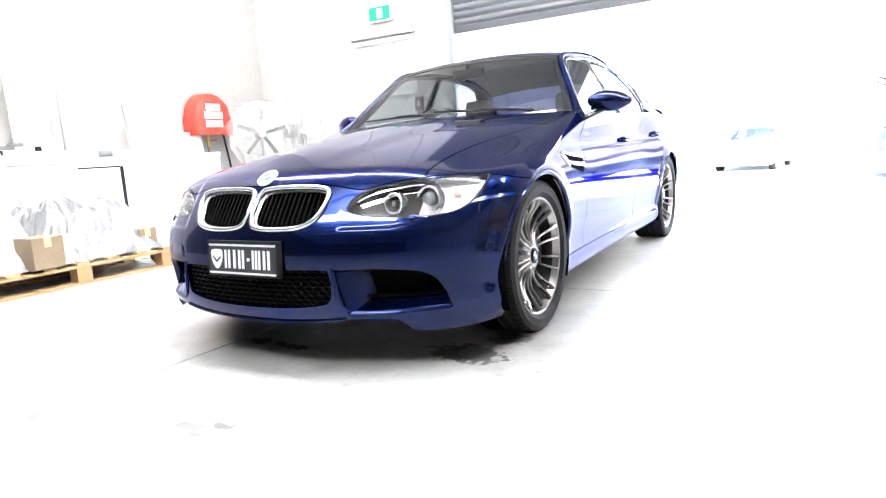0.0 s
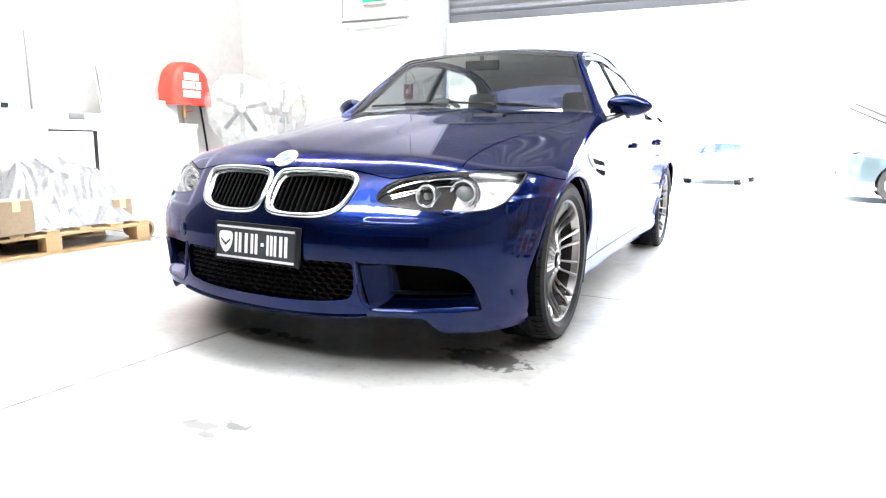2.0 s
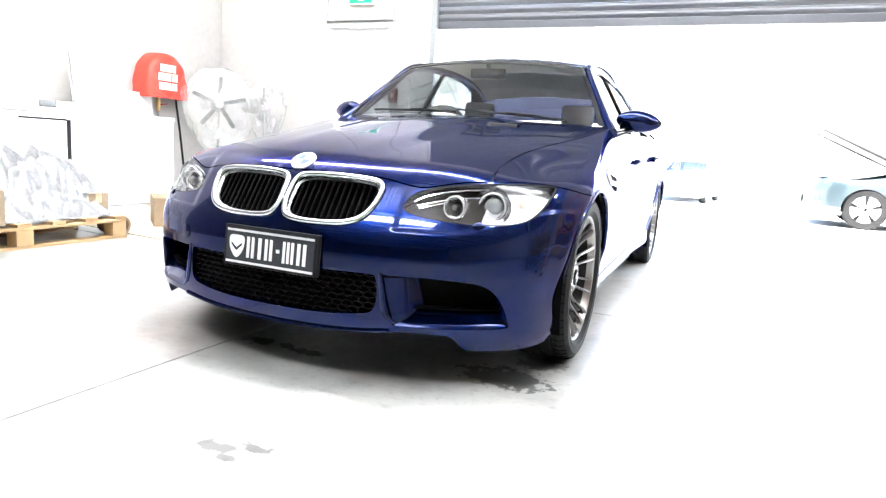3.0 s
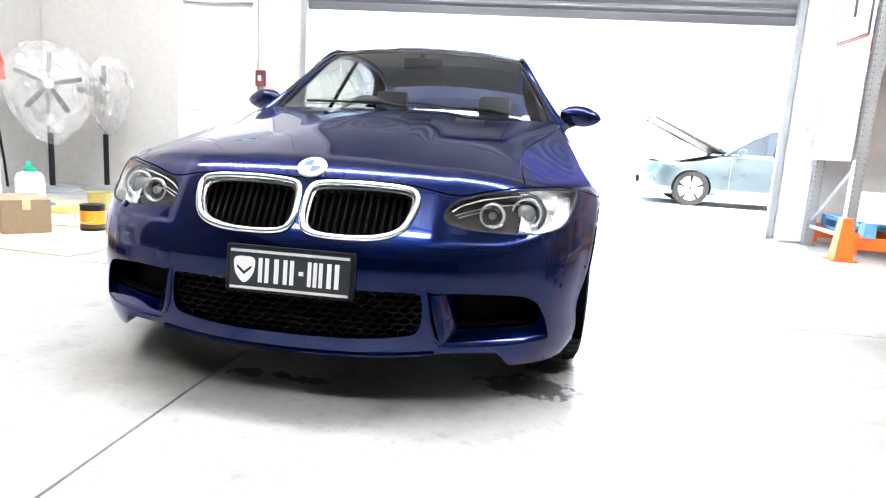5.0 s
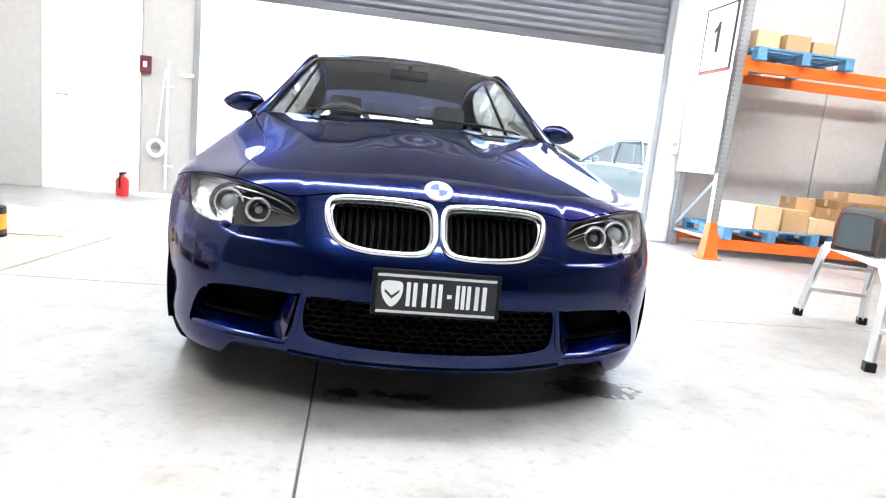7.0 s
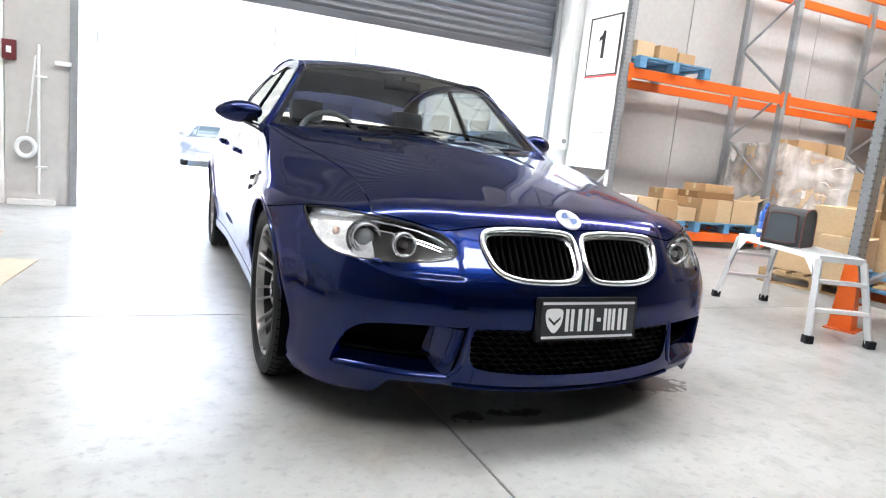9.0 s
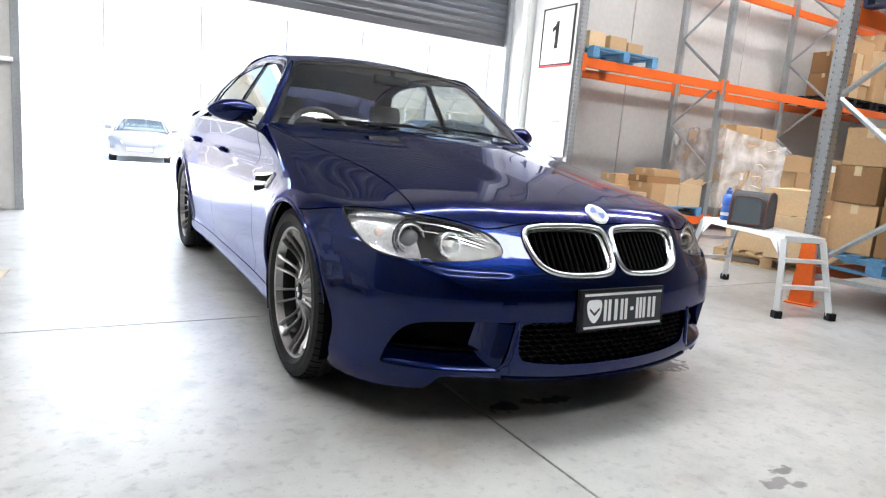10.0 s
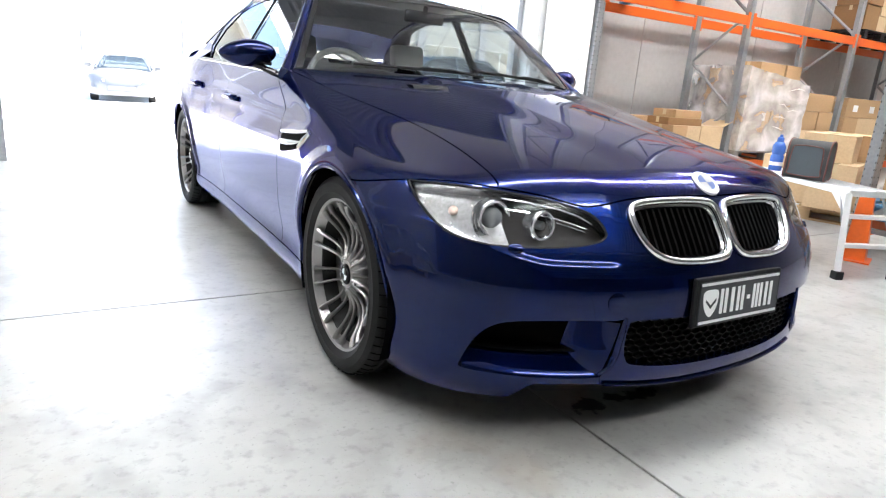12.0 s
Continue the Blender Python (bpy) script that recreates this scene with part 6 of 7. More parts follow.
# ---------------------------------------------------------------- left-hand bay: hose reel, fans, pallet with wrapped goods
def crumpled(w, d, h, seed, nx=90, ny=90, rough=0.05):
    """A heap under loose plastic sheet: broad soft lumps, long creases, edges that lie on the support."""
    bm, rows = bmesh.new(), []
    for j in range(ny + 1):
        row = []
        for i in range(nx + 1):
            x, y = -1 + 2 * i / nx, -1 + 2 * j / ny
            r = min((abs(x) ** 4 + abs(y) ** 4) ** 0.25, 1.0)
            dome = 1 - ramp(r, 0.55, 1.0)
            px, py = x * w, y * d
            lumps = 0.85 + 0.25 * noise.noise((px * 1.3 + seed, py * 1.3, seed))
            crease = abs(noise.noise((px * 2.0 + py * 1.2 + seed, py * 1.2 - px * 0.9, 7)))
            wrinkle = abs(noise.noise((px * 5 + 2 * py + seed, py * 4, 5)))
            edge = 1 - ramp(r, 0.8, 1.0)
            z = h * dome * lumps + edge * rough * (1.7 * crease + 0.8 * wrinkle)
            out = 1 + 0.07 * noise.noise((x * 3, y * 3, seed)) + 0.03 * noise.noise((x * 11, y * 11, seed))
            row.append(Vector((x * w / 2 * out, y * d / 2 * out, max(0.003, z) if 0 < i < nx and 0 < j < ny else 0.0)))
        rows.append(row)
    loft(bm, rows)
    bm.faces.new([bm.verts.new((a * w / 2, b * d / 2, -0.001)) for a, b in ((-1, -1), (-1, 1), (1, 1), (1, -1))])
    return bm


FAN_GREY = surface("fan_grey", (0.1, 0.1, 0.1), 0.5, 0, 0.15)
PLASTIC = surface("milky_plastic_sheet", (0.36, 0.36, 0.365), 0.2, 0, 0.25, (5, 40), bump=0.03, bump_scale=7)
FOIL = surface("silver_film", (0.33, 0.33, 0.335), 0.2, 0.4, 0.25, (6, 50), bump=0.03, bump_scale=8)
pallet(-5.27, 2.66, 0, 1.16, 1.5, PINE, "raw pine pallet with plastic-wrapped goods on it", high=0.16)
pack = tagged(part("film_wrapped_load", crumpled(1.15, 1.05, 0.42, 3.1, rough=0.09), FOIL, smooth=50), "goods wrapped in crumpled silver plastic film on a pallet", "wrapped goods", "wrapped goods on the pallet")
pack.location = (-5.32, 2.98, 0.161)
pack = tagged(part("film_wrapped_load", crumpled(1.15, 0.95, 0.4, 7.7, rough=0.08), PLASTIC, smooth=50), "goods wrapped in crumpled milky plastic on a pallet", "wrapped goods", "wrapped goods on the pallet")
pack.location = (-5.32, 2.12, 0.161)
pack = tagged(part("film_wrapped_load", crumpled(0.85, 1.9, 1.2, 12.3, rough=0.16), PLASTIC, smooth=50), "tall heap wrapped in milky plastic behind the pallet", "wrapped goods", "wrapped goods on the pallet")
pack.location = (-6.36, 2.3, 0.0)
carton(-4.77, 2.42, 0.161, 0.2, 0.22, 0.22, KRAFT, 4, "small brown carton on a pine pallet", "cartons on the left")
carton(-4.95, 3.3, 0.161, 0.22, 0.16, 0.16, KRAFT, 0, "small pale carton on a pine pallet", "cartons on the left")
bm = bmesh.new()
for v in lathe(bm, [(0.0, 0.0), (0.07, 0.0), (0.07, 0.2), (0.05, 0.2), (0.05, 0.0)], 28).verts:
    v.co = Vector((v.co.z, v.co.x, v.co.y + 0.07))
roll = tagged(part("cardboard_roll", bm, KRAFT, smooth=35), "short roll of brown cardboard", "cardboard roll")
roll.location = (-5.0, 3.47, 0.0)

# black sheet between the bundles, a grey panel standing behind them
liner = tagged(part("black_plastic_sheet", crumpled(0.24, 0.62, 0.5, 31.0, 40, 40, 0.05), MATT_BLACK, smooth=50), "crumpled black plastic sheet behind wrapped goods", "plastic sheet")
liner.location = (-6.0, 3.26, 0.001)
screen_board = thing("grey_panel", (-5.86, 3.6, 0), "pale grey panel with a dark edge, standing behind the pallet", "panel")
part("panel", block(bmesh.new(), (-0.012, -0.2, 0), (0.012, 0.19, 0.83), 0.003), PAPER, screen_board)
part("edge_strip", block(bmesh.new(), (-0.016, 0.1905, 0), (0.016, 0.225, 0.84), 0.003), MATT_BLACK, screen_board, "dark edge strip")
part("top_strip", block(bmesh.new(), (-0.014, -0.2, 0.831), (0.014, 0.19, 0.845), 0.002), MATT_BLACK, screen_board, "dark top strip")

# workbench with leaning sheets and tubes
table = thing("workbench", (-6.75, 3.83, 0), "white workbench with closed front panels", "workbench")
part("top", boxes(((-0.4, -0.95, 0.9), (0.4, 1.6, 0.945)), bevel=0.006), WHITE_PAINT, table)
for y in (-0.86, -0.04, 0.78):
    part("front_panel", boxes(((0.362, y, 0.01), (0.378, y + 0.816, 0.897)), bevel=0.001), WHITE_PAINT, table)
part("shelf", boxes(((-0.38, -0.9, 0.3), (0.33, 1.5, 0.33)), bevel=0.004), WHITE_PAINT, table)
for x in (-0.36, 0.335):
    for y in (-0.88, 1.53):
        part("leg", boxes(((x - 0.025, y - 0.025, 0), (x + 0.025, y + 0.025, 0.9)), bevel=0.003), WHITE_PAINT, table)
def storage_box(y, w, h, body, lid, label):
    ob = thing("storage_box", (-6.62, y, 0.946), label, "box", "goods on the workbench")
    part("body", boxes(((-0.15, -w / 2, 0), (0.15, w / 2, h)), bevel=0.008), body, ob)
    part("lid", boxes(((-0.157, -w / 2 - 0.007, h + 0.001), (0.157, w / 2 + 0.007, h + 0.035)), bevel=0.006), lid, ob)
    part("latch", boxes(((0.1505, -0.03, h - 0.05), (0.158, 0.03, h - 0.005)), bevel=0.002), MATT_BLACK, ob)


storage_box(3.06, 0.26, 0.1, PAPER, SATIN, "white parts box with a dark lid on the workbench")
storage_box(3.4, 0.24, 0.13, PAPER, STEEL, "white parts box with a pale lid on the workbench")
clamp = thing("bar_clamp", (-6.62, 3.09, 1.0825), "black bar clamp standing on a parts box", "clamp", "goods on the workbench")
part("foot", lathe(bmesh.new(), [(0, 0), (0.05, 0), (0.05, 0.012), (0, 0.016)], 20), MATT_BLACK, clamp)
part("bar", boxes(((-0.006, -0.008, 0.012), (0.006, 0.008, 0.22)), bevel=0.002), MATT_BLACK, clamp)
part("jaw", boxes(((-0.01, -0.0095, 0.18), (0.01, 0.05, 0.194)), bevel=0.006), MATT_BLACK, clamp)
tray = tagged(part("parts_tray", boxes(((-0.15, -0.2, 0), (0.15, 0.2, 0.02)), ((-0.15, -0.2, 0.02), (-0.14, 0.2, 0.09)), ((0.14, -0.2, 0.02), (0.15, 0.2, 0.09)), bevel=0.003), STEEL), "grey metal parts tray on the workbench", "tray", "goods on the workbench")
tray.location = (-6.75, 3.75, 0.946)
tray = tagged(part("parts_tray", boxes(((-0.12, -0.16, 0), (0.12, 0.16, 0.02)), ((-0.12, -0.16, 0.02), (-0.11, 0.16, 0.07)), ((0.11, -0.16, 0.02), (0.12, 0.16, 0.07)), bevel=0.003), SATIN), "grey metal parts tray on the workbench", "tray", "goods on the workbench")
tray.location = (-6.6, 4.3, 0.946)

def leaning(name, x, y, w, h, lean, material, label, category, edge=None, z=0.0):
    ob = thing(name, (x, y, z), label, category, "sheets leaning on the wall")
    m = pose(0, 0, 0, 0, -lean, 0)
    part("panel", block(bmesh.new(), (-0.01, -w / 2, 0), (0.01, w / 2, h), 0.002, m), material, ob)
    if edge:
        for s in (-1,):
            part("edge_strip", block(bmesh.new(), (0.0105, s * w / 2 - 0.02 * (s > 0), 0), (0.02, s * w / 2 + 0.02 * (s < 0), h), 0.001, m), edge, ob)


leaning("framed_panel", -7.05, 5.06, 0.64, 0.61, 9, WHITE_PAINT, "white grey-edged panel on the workbench", "panel", SATIN, 0.947)
leaning("door_blank", -7.2, 5.72, 0.5, 1.25, 6, WHITE_PAINT, "white board leaning on the wall", "board")
leaning("tall_board", -7.2, 3.75, 0.35, 3.6, 2, WHITE_PAINT, "tall white board leaning on the wall", "board", STEEL)
for x, y, h, m in ((-7.22, 4.1, 1.85, SATIN), (-7.24, 4.02, 2.5, WHITE_PAINT)):
    pole = tagged(part("pole", tube(bmesh.new(), [(0, 0, 0), (-0.1, 0.02, h)], [0.022, 0.006], 10), m, smooth=True), "long slim pole leaning on the wall", "pole", "poles leaning on the wall")
    pole.location = (x, y, 0)
# fire hose reel under its red cover, on the side wall
reel = thing("hose_reel_cover", (LEFT + 0.004, 6.12, 1.2), "red vinyl cover on a wall-mounted fire hose reel, white printed lines", "hose reel")
bm, rows = bmesh.new(), []
outer = rounded([(-0.325, 0.0), (-0.31, 0.22), (-0.25, 0.4), (-0.14, 0.52), (0.0, 0.56), (0.14, 0.52), (0.25, 0.4), (0.31, 0.22), (0.325, 0.0)], 5, False)
for d, s in ((0.0, 1.0), (0.1, 1.0), (0.2, 0.985), (0.25, 0.95), (0.275, 0.88), (0.28, 0.5), (0.28, 0.02)):
    rows.append([(d + 0.016 * noise.noise((y * 5, z * 5, d * 9)) + 0.008 * math.sin(14 * math.atan2(y, max(z, 0.05))), y * s, 0.0 + (z * s if z > 0.03 else z - 0.012 * abs(math.sin(y * 20)))) for y, z in outer])
loft(bm, rows)
part("cover", bm, RED_CLOTH, reel, smooth=50)
for k, (w, h) in enumerate(((0.24, 0.09), (0.3, 0.095), (0.28, 0.09))):
    part("printed_bar", boxes(((0.288, -w / 2 - 0.035, 0.32 - k * 0.11), (0.291, w / 2 - 0.035, 0.32 - k * 0.11 + h))), PAPER, reel, "white printed bar")
part("reel", lathe(bmesh.new(), [(0.05, -0.09), (0.24, -0.09), (0.24, -0.08), (0.1, -0.07), (0.1, 0.07), (0.24, 0.08), (0.24, 0.09), (0.05, 0.09)], 36, Matrix.Translation((0.13, 0, 0.26)) @ pose(0, 0, 0, 0, 90)), RED_PAINT, reel, smooth=30)
part("valve", tube(bmesh.new(), [(0.1, -0.02, -0.16), (0.1, -0.02, -0.06), (0.1, -0.02, 0.02)], [0.02, 0.03, 0.02], 10), BRASS, reel, "brass stop valve", smooth=True)
part("valve_lever", tube(bmesh.new(), [(0.12, -0.02, -0.08), (0.13, 0.1, -0.06)], 0.008, 6), RED_PAINT, reel)
part("supply_pipe", tube(bmesh.new(), [(0.1, -0.02, -1.2), (0.1, -0.02, -0.16)], 0.012, 10), SATIN, reel, smooth=True)
part("hose", tube(bmesh.new(), [(0.16, 0.2, 0.02), (0.17, 0.26, -0.4), (0.17, 0.33, -0.9), (0.17, 0.36, -1.19)], 0.014, 8), MATT_BLACK, reel, "black hose tail", smooth=True)




def pedestal_fan(x, y, high, radius, turn, bag, label):
    fan = thing("pedestal_fan", (x, y, 0), label, "fan", "pedestal fans", turn=turn)
    part("base", lathe(bmesh.new(), [(0, 0), (0.3, 0), (0.3, 0.015), (0.26, 0.035), (0.05, 0.06), (0, 0.06)], 36), STEEL, fan, smooth=35)
    part("stand", tube(bmesh.new(), [(0, 0, 0.05), (0, 0, high - 0.1)], 0.02, 10), SATIN, fan, smooth=True)
    part("lower_sleeve", tube(bmesh.new(), [(0, 0, 0.05), (0, 0, high * 0.55)], 0.03, 10), MATT_BLACK, fan, smooth=True)
    m = Matrix.Translation((0, 0, high)) @ pose(0, 0, 0, 90)
    part("motor", lathe(bmesh.new(), [(0, -0.28), (0.08, -0.27), (0.1, -0.2), (0.1, -0.05), (0.06, -0.02), (0, -0.02)], 28, m), SATIN, fan, smooth=40)
    hub = part("hub", lathe(bmesh.new(), [(0.045, -0.02), (0.045, 0.03), (0.03, 0.05), (0, 0.055)], 28, m), WHITE_PAINT, fan, smooth=40)
    for k in range(5):
        a = 2 * math.pi * k / 5 + 0.25
        bm = bmesh.new()
        rows = []
        for r in np.linspace(0.06, radius * 0.9, 8):
            wide = 0.03 + 0.022 * math.sin(math.pi * min(r / radius * 0.75, 1))
            rows.append([m @ Vector((r * math.cos(a) - s * wide * math.sin(a), r * math.sin(a) + s * wide * math.cos(a), 0.05 * s)) for s in np.linspace(-0.5, 0.5, 6)])
        loft(bm, rows)
        loft(bm, [[p + Vector((0, 0.004, 0)) for p in r] for r in rows[::-1]])
        part("blade", bm, FAN_GREY, hub, "dark grey metal blade", smooth=True)
    for d in (-0.11, 0.11):
        for r in np.linspace(radius * 0.62, radius, 2):
            s = 1 - (r / radius) ** 4 * 0.5
            part("guard_ring", tube(bmesh.new(), [m @ Vector((r * math.cos(a), r * math.sin(a), d * s)) for a in np.linspace(0, 2 * math.pi, 40, endpoint=False)], 0.002, 4, True), STEEL, fan)
        bm = bmesh.new()
        for a in np.linspace(0, 2 * math.pi, 8, endpoint=False):
            tube(bm, [m @ Vector((r * math.cos(a), r * math.sin(a), d * (1 - (r / radius) ** 4 * 0.5))) for r in np.linspace(0.08, radius, 4)], 0.0013, 4)
        tagged(part("guard_wires", bm, STEEL, fan), kind="stuff")
    bm = bmesh.new()
    bmesh.ops.create_icosphere(bm, subdivisions=4, radius=1)
    for v in bm.verts:
        p = v.co.copy()
        f = 1 + 0.1 * noise.noise(p * 3) + 0.06 * noise.noise(p * 8)
        v.co = Vector((p.x * (radius + 0.07) * f, p.y * 0.24 * f - 0.05, high + p.z * (radius + 0.07) * f - (0.2 * max(0, -p.z) ** 3)))
    part("dust_bag", bm, FILM, fan, "clear plastic dust bag", smooth=True)


pedestal_fan(-6.74, 6.52, 1.18, 0.38, 48, True, "large pedestal fan under a clear plastic bag")
pedestal_fan(-6.4, 6.98, 1.2, 0.28, 120, True, "smaller pedestal fan under a clear plastic bag")

# cardboard on the floor, tins and bottles on it
def sheet_of_card(points, z, label):
    bm = slab(bmesh.new(), points, 0, 0.006)
    ob = tagged(part("cardboard_sheet", bm, CARD_SHEET), label, "cardboard sheet", "cardboard sheets on the floor")
    ob.location = (0, 0, z)


sheet_of_card([(-5.9, 3.62), (-4.1, 3.45), (-3.98, 4.62), (-5.6, 4.9)], 0.0005, "flattened brown cardboard sheet on the floor")
sheet_of_card([(-6.3, 4.95), (-4.3, 4.75), (-4.35, 5.65), (-6.2, 5.9)], 0.0005, "flattened brown cardboard sheet on the floor")
sheet_of_card([(-5.2, 4.35), (-4.25, 4.5), (-4.4, 5.05), (-5.3, 4.95)], 0.007, "flattened brown cardboard sheet on another")
tub = thing("yellow_tub", (-5.3, 5.36, 0.007), "round yellow plastic tub on cardboard", "tub")
part("body", lathe(bmesh.new(), [(0, 0), (0.09, 0), (0.105, 0.16), (0.112, 0.165), (0.1, 0.16), (0.085, 0.01), (0, 0.01)], 28), surface("faded_yellow_plastic", (0.42, 0.34, 0.12), 0.5), tub, smooth=35)
carton(-5.02, 4.13, 0.007, 0.42, 0.3, 0.24, KRAFT, -38, "open brown carton on a cardboard sheet", "cartons on the left", flaps=False)
tin = thing("paint_tin", (-4.62, 4.36, 0.007), "dark paint tin with orange label and wire handle", "paint tin")
part("body", lathe(bmesh.new(), [(0, 0), (0.085, 0), (0.085, 0.19), (0.082, 0.195), (0, 0.19)], 32), MATT_BLACK, tin, smooth=35)
part("label", lathe(bmesh.new(), [(0.0856, 0.05), (0.0856, 0.15)], 32), surface("orange_label", (0.8, 0.35, 0.03), 0.4), tin, "orange label")
part("label_panel", lathe(bmesh.new(), [(0.086, 0.02), (0.086, 0.05)], 32), surface("dark_label", (0.06, 0.04, 0.03), 0.4), tin)
part("handle", tube(bmesh.new(), [(0.087 * math.cos(a), -0.087 * 0.3 - 0.06, 0.12 + 0.0 - 0.06 * math.sin(a)) for a in np.linspace(0, math.pi, 12)], 0.003, 5), CHROME, tin)
jug = thing("sprayer_jug", (-6.0, 5.35, 0.007), "white pump sprayer jug with green cap", "sprayer")
part("body", lathe(bmesh.new(), [(0, 0), (0.11, 0), (0.12, 0.02), (0.12, 0.24), (0.1, 0.29), (0.045, 0.31)], 32), WHITE_PAINT, jug, smooth=40)
part("cap", lathe(bmesh.new(), [(0.055, 0.3), (0.055, 0.335), (0.025, 0.35), (0.02, 0.4), (0, 0.402)], 24), GREEN, jug, "green cap", smooth=40)
cloth = tagged(part("blue_cloth", crumpled(0.35, 0.25, 0.05, 21, 24, 24, 0.02), surface("blue_cloth", (0.05, 0.12, 0.35), 0.8), smooth=60), "crumpled blue cloth on the floor", "cloth")
cloth.location = (-5.75, 5.15, 0.0075)
cloth = tagged(part("yellow_cloth", crumpled(0.4, 0.25, 0.04, 27, 20, 20, 0.02), surface("faded_yellow_cloth", (0.42, 0.34, 0.1), 0.8), smooth=60), "crumpled yellow cloth on the floor", "cloth")
cloth.location = (-5.45, 5.05, 0.0135)

# fittings on the pier between the doors
call = thing("call_point", (-4.61, FRONT - 0.002, 1.42), "dark red fire call point with a white symbol", "call point")
part("case", boxes(((-0.055, -0.05, -0.09), (0.055, 0, 0.09)), bevel=0.006), surface("dark_red_case", (0.13, 0.02, 0.025), 0.4), call)
part("symbol", boxes(((-0.02, -0.0535, -0.03), (0.02, -0.0505, 0.03))), PAPER, call)
conduit = thing("conduit", (-4.38, FRONT - 0.002, 0), "pale plastic conduit with a coiled air hose", "conduit")
part("pipe", tube(bmesh.new(), [(0, -0.02, 0.1), (0, -0.02, 1.5)], 0.014, 10), WHITE_PAINT, conduit, smooth=True)
part("foot_box", boxes(((-0.25, -0.09, 0.001), (0.14, 0, 0.05)), bevel=0.006), WHITE_PAINT, conduit)
part("hose_coil", tube(bmesh.new(), [(-0.1 + 0.075 * math.cos(a), -0.05, 0.545 + 0.085 * math.sin(a)) for a in np.linspace(0, 2 * math.pi, 32, endpoint=False)], 0.022, 10, True), WHITE_PAINT, conduit, "coiled pale hose", smooth=True)
part("hose_drop", tube(bmesh.new(), [(-0.09, -0.04, 0.68), (-0.02, -0.04, 1.4)], 0.009, 8), WHITE_PAINT, conduit, smooth=True)
for z in (0.35, 1.2):
    part("clip", boxes(((-0.022, -0.04, z), (0.07, 0, z + 0.02)), bevel=0.002), WHITE_PAINT, conduit)
latch = tagged(part("wall_latch", boxes(((-0.08, -0.05, -0.02), (0.06, 0, 0.02)), bevel=0.008), WHITE_PAINT), "small white latch on the pier", "latch")
latch.location = (-4.17, FRONT - 0.002, 1.35)
bottle = thing("fire_extinguisher", (-4.78, FRONT - 0.15, 0), "small red fire extinguisher on the floor", "extinguisher")
part("cylinder", lathe(bmesh.new(), [(0, 0), (0.06, 0), (0.065, 0.01), (0.065, 0.17), (0.045, 0.2), (0.02, 0.215), (0.02, 0.235), (0, 0.235)], 28), RED_PAINT, bottle, smooth=40)
part("head", boxes(((-0.02, -0.05, 0.235), (0.02, 0.06, 0.255)), bevel=0.004), MATT_BLACK, bottle)
part("hose", tube(bmesh.new(), [(0, -0.05, 0.245), (0, -0.085, 0.2), (0, -0.075, 0.09)], 0.01, 8), MATT_BLACK, bottle, smooth=True)
sign = thing("exit_sign", (-5.12, FRONT - 0.002, 2.53), "green and white exit sign box over the door", "exit sign")
part("case", boxes(((-0.18, -0.06, 0), (0.18, 0, 0.2)), bevel=0.006), WHITE_PAINT, sign)
part("face", boxes(((-0.165, -0.0635, 0.015), (0.165, -0.0605, 0.185))), GREEN, sign, "green sign face")
part("symbol", boxes(((-0.04, -0.066, 0.04), (0.05, -0.0638, 0.16))), PAPER, sign, "white symbol")
switch = thing("isolator", (DOOR_R + 0.11, FRONT - 0.202, 1.16), "pale door switch box with round knob", "switch box")
part("case", boxes(((-0.07, -0.06, -0.09), (0.07, 0, 0.06)), bevel=0.008), WHITE_PAINT, switch)
part("knob", lathe(bmesh.new(), [(0.028, 0), (0.028, 0.02), (0, 0.022)], 20, Matrix.Translation((0.01, -0.06, 0.02)) @ pose(0, 0, 0, 90)), SATIN, switch)
part("cable", tube(bmesh.new(), [(0.02, -0.02, 0.06), (0.02, -0.015, 2.2)], 0.008, 6), WHITE_PAINT, switch)

# ---------------------------------------------------------------- yard: parked cars and the building opposite
BUMPER_PALE = surface("pale_bumper_plastic", (0.2, 0.22, 0.27), 0.5)


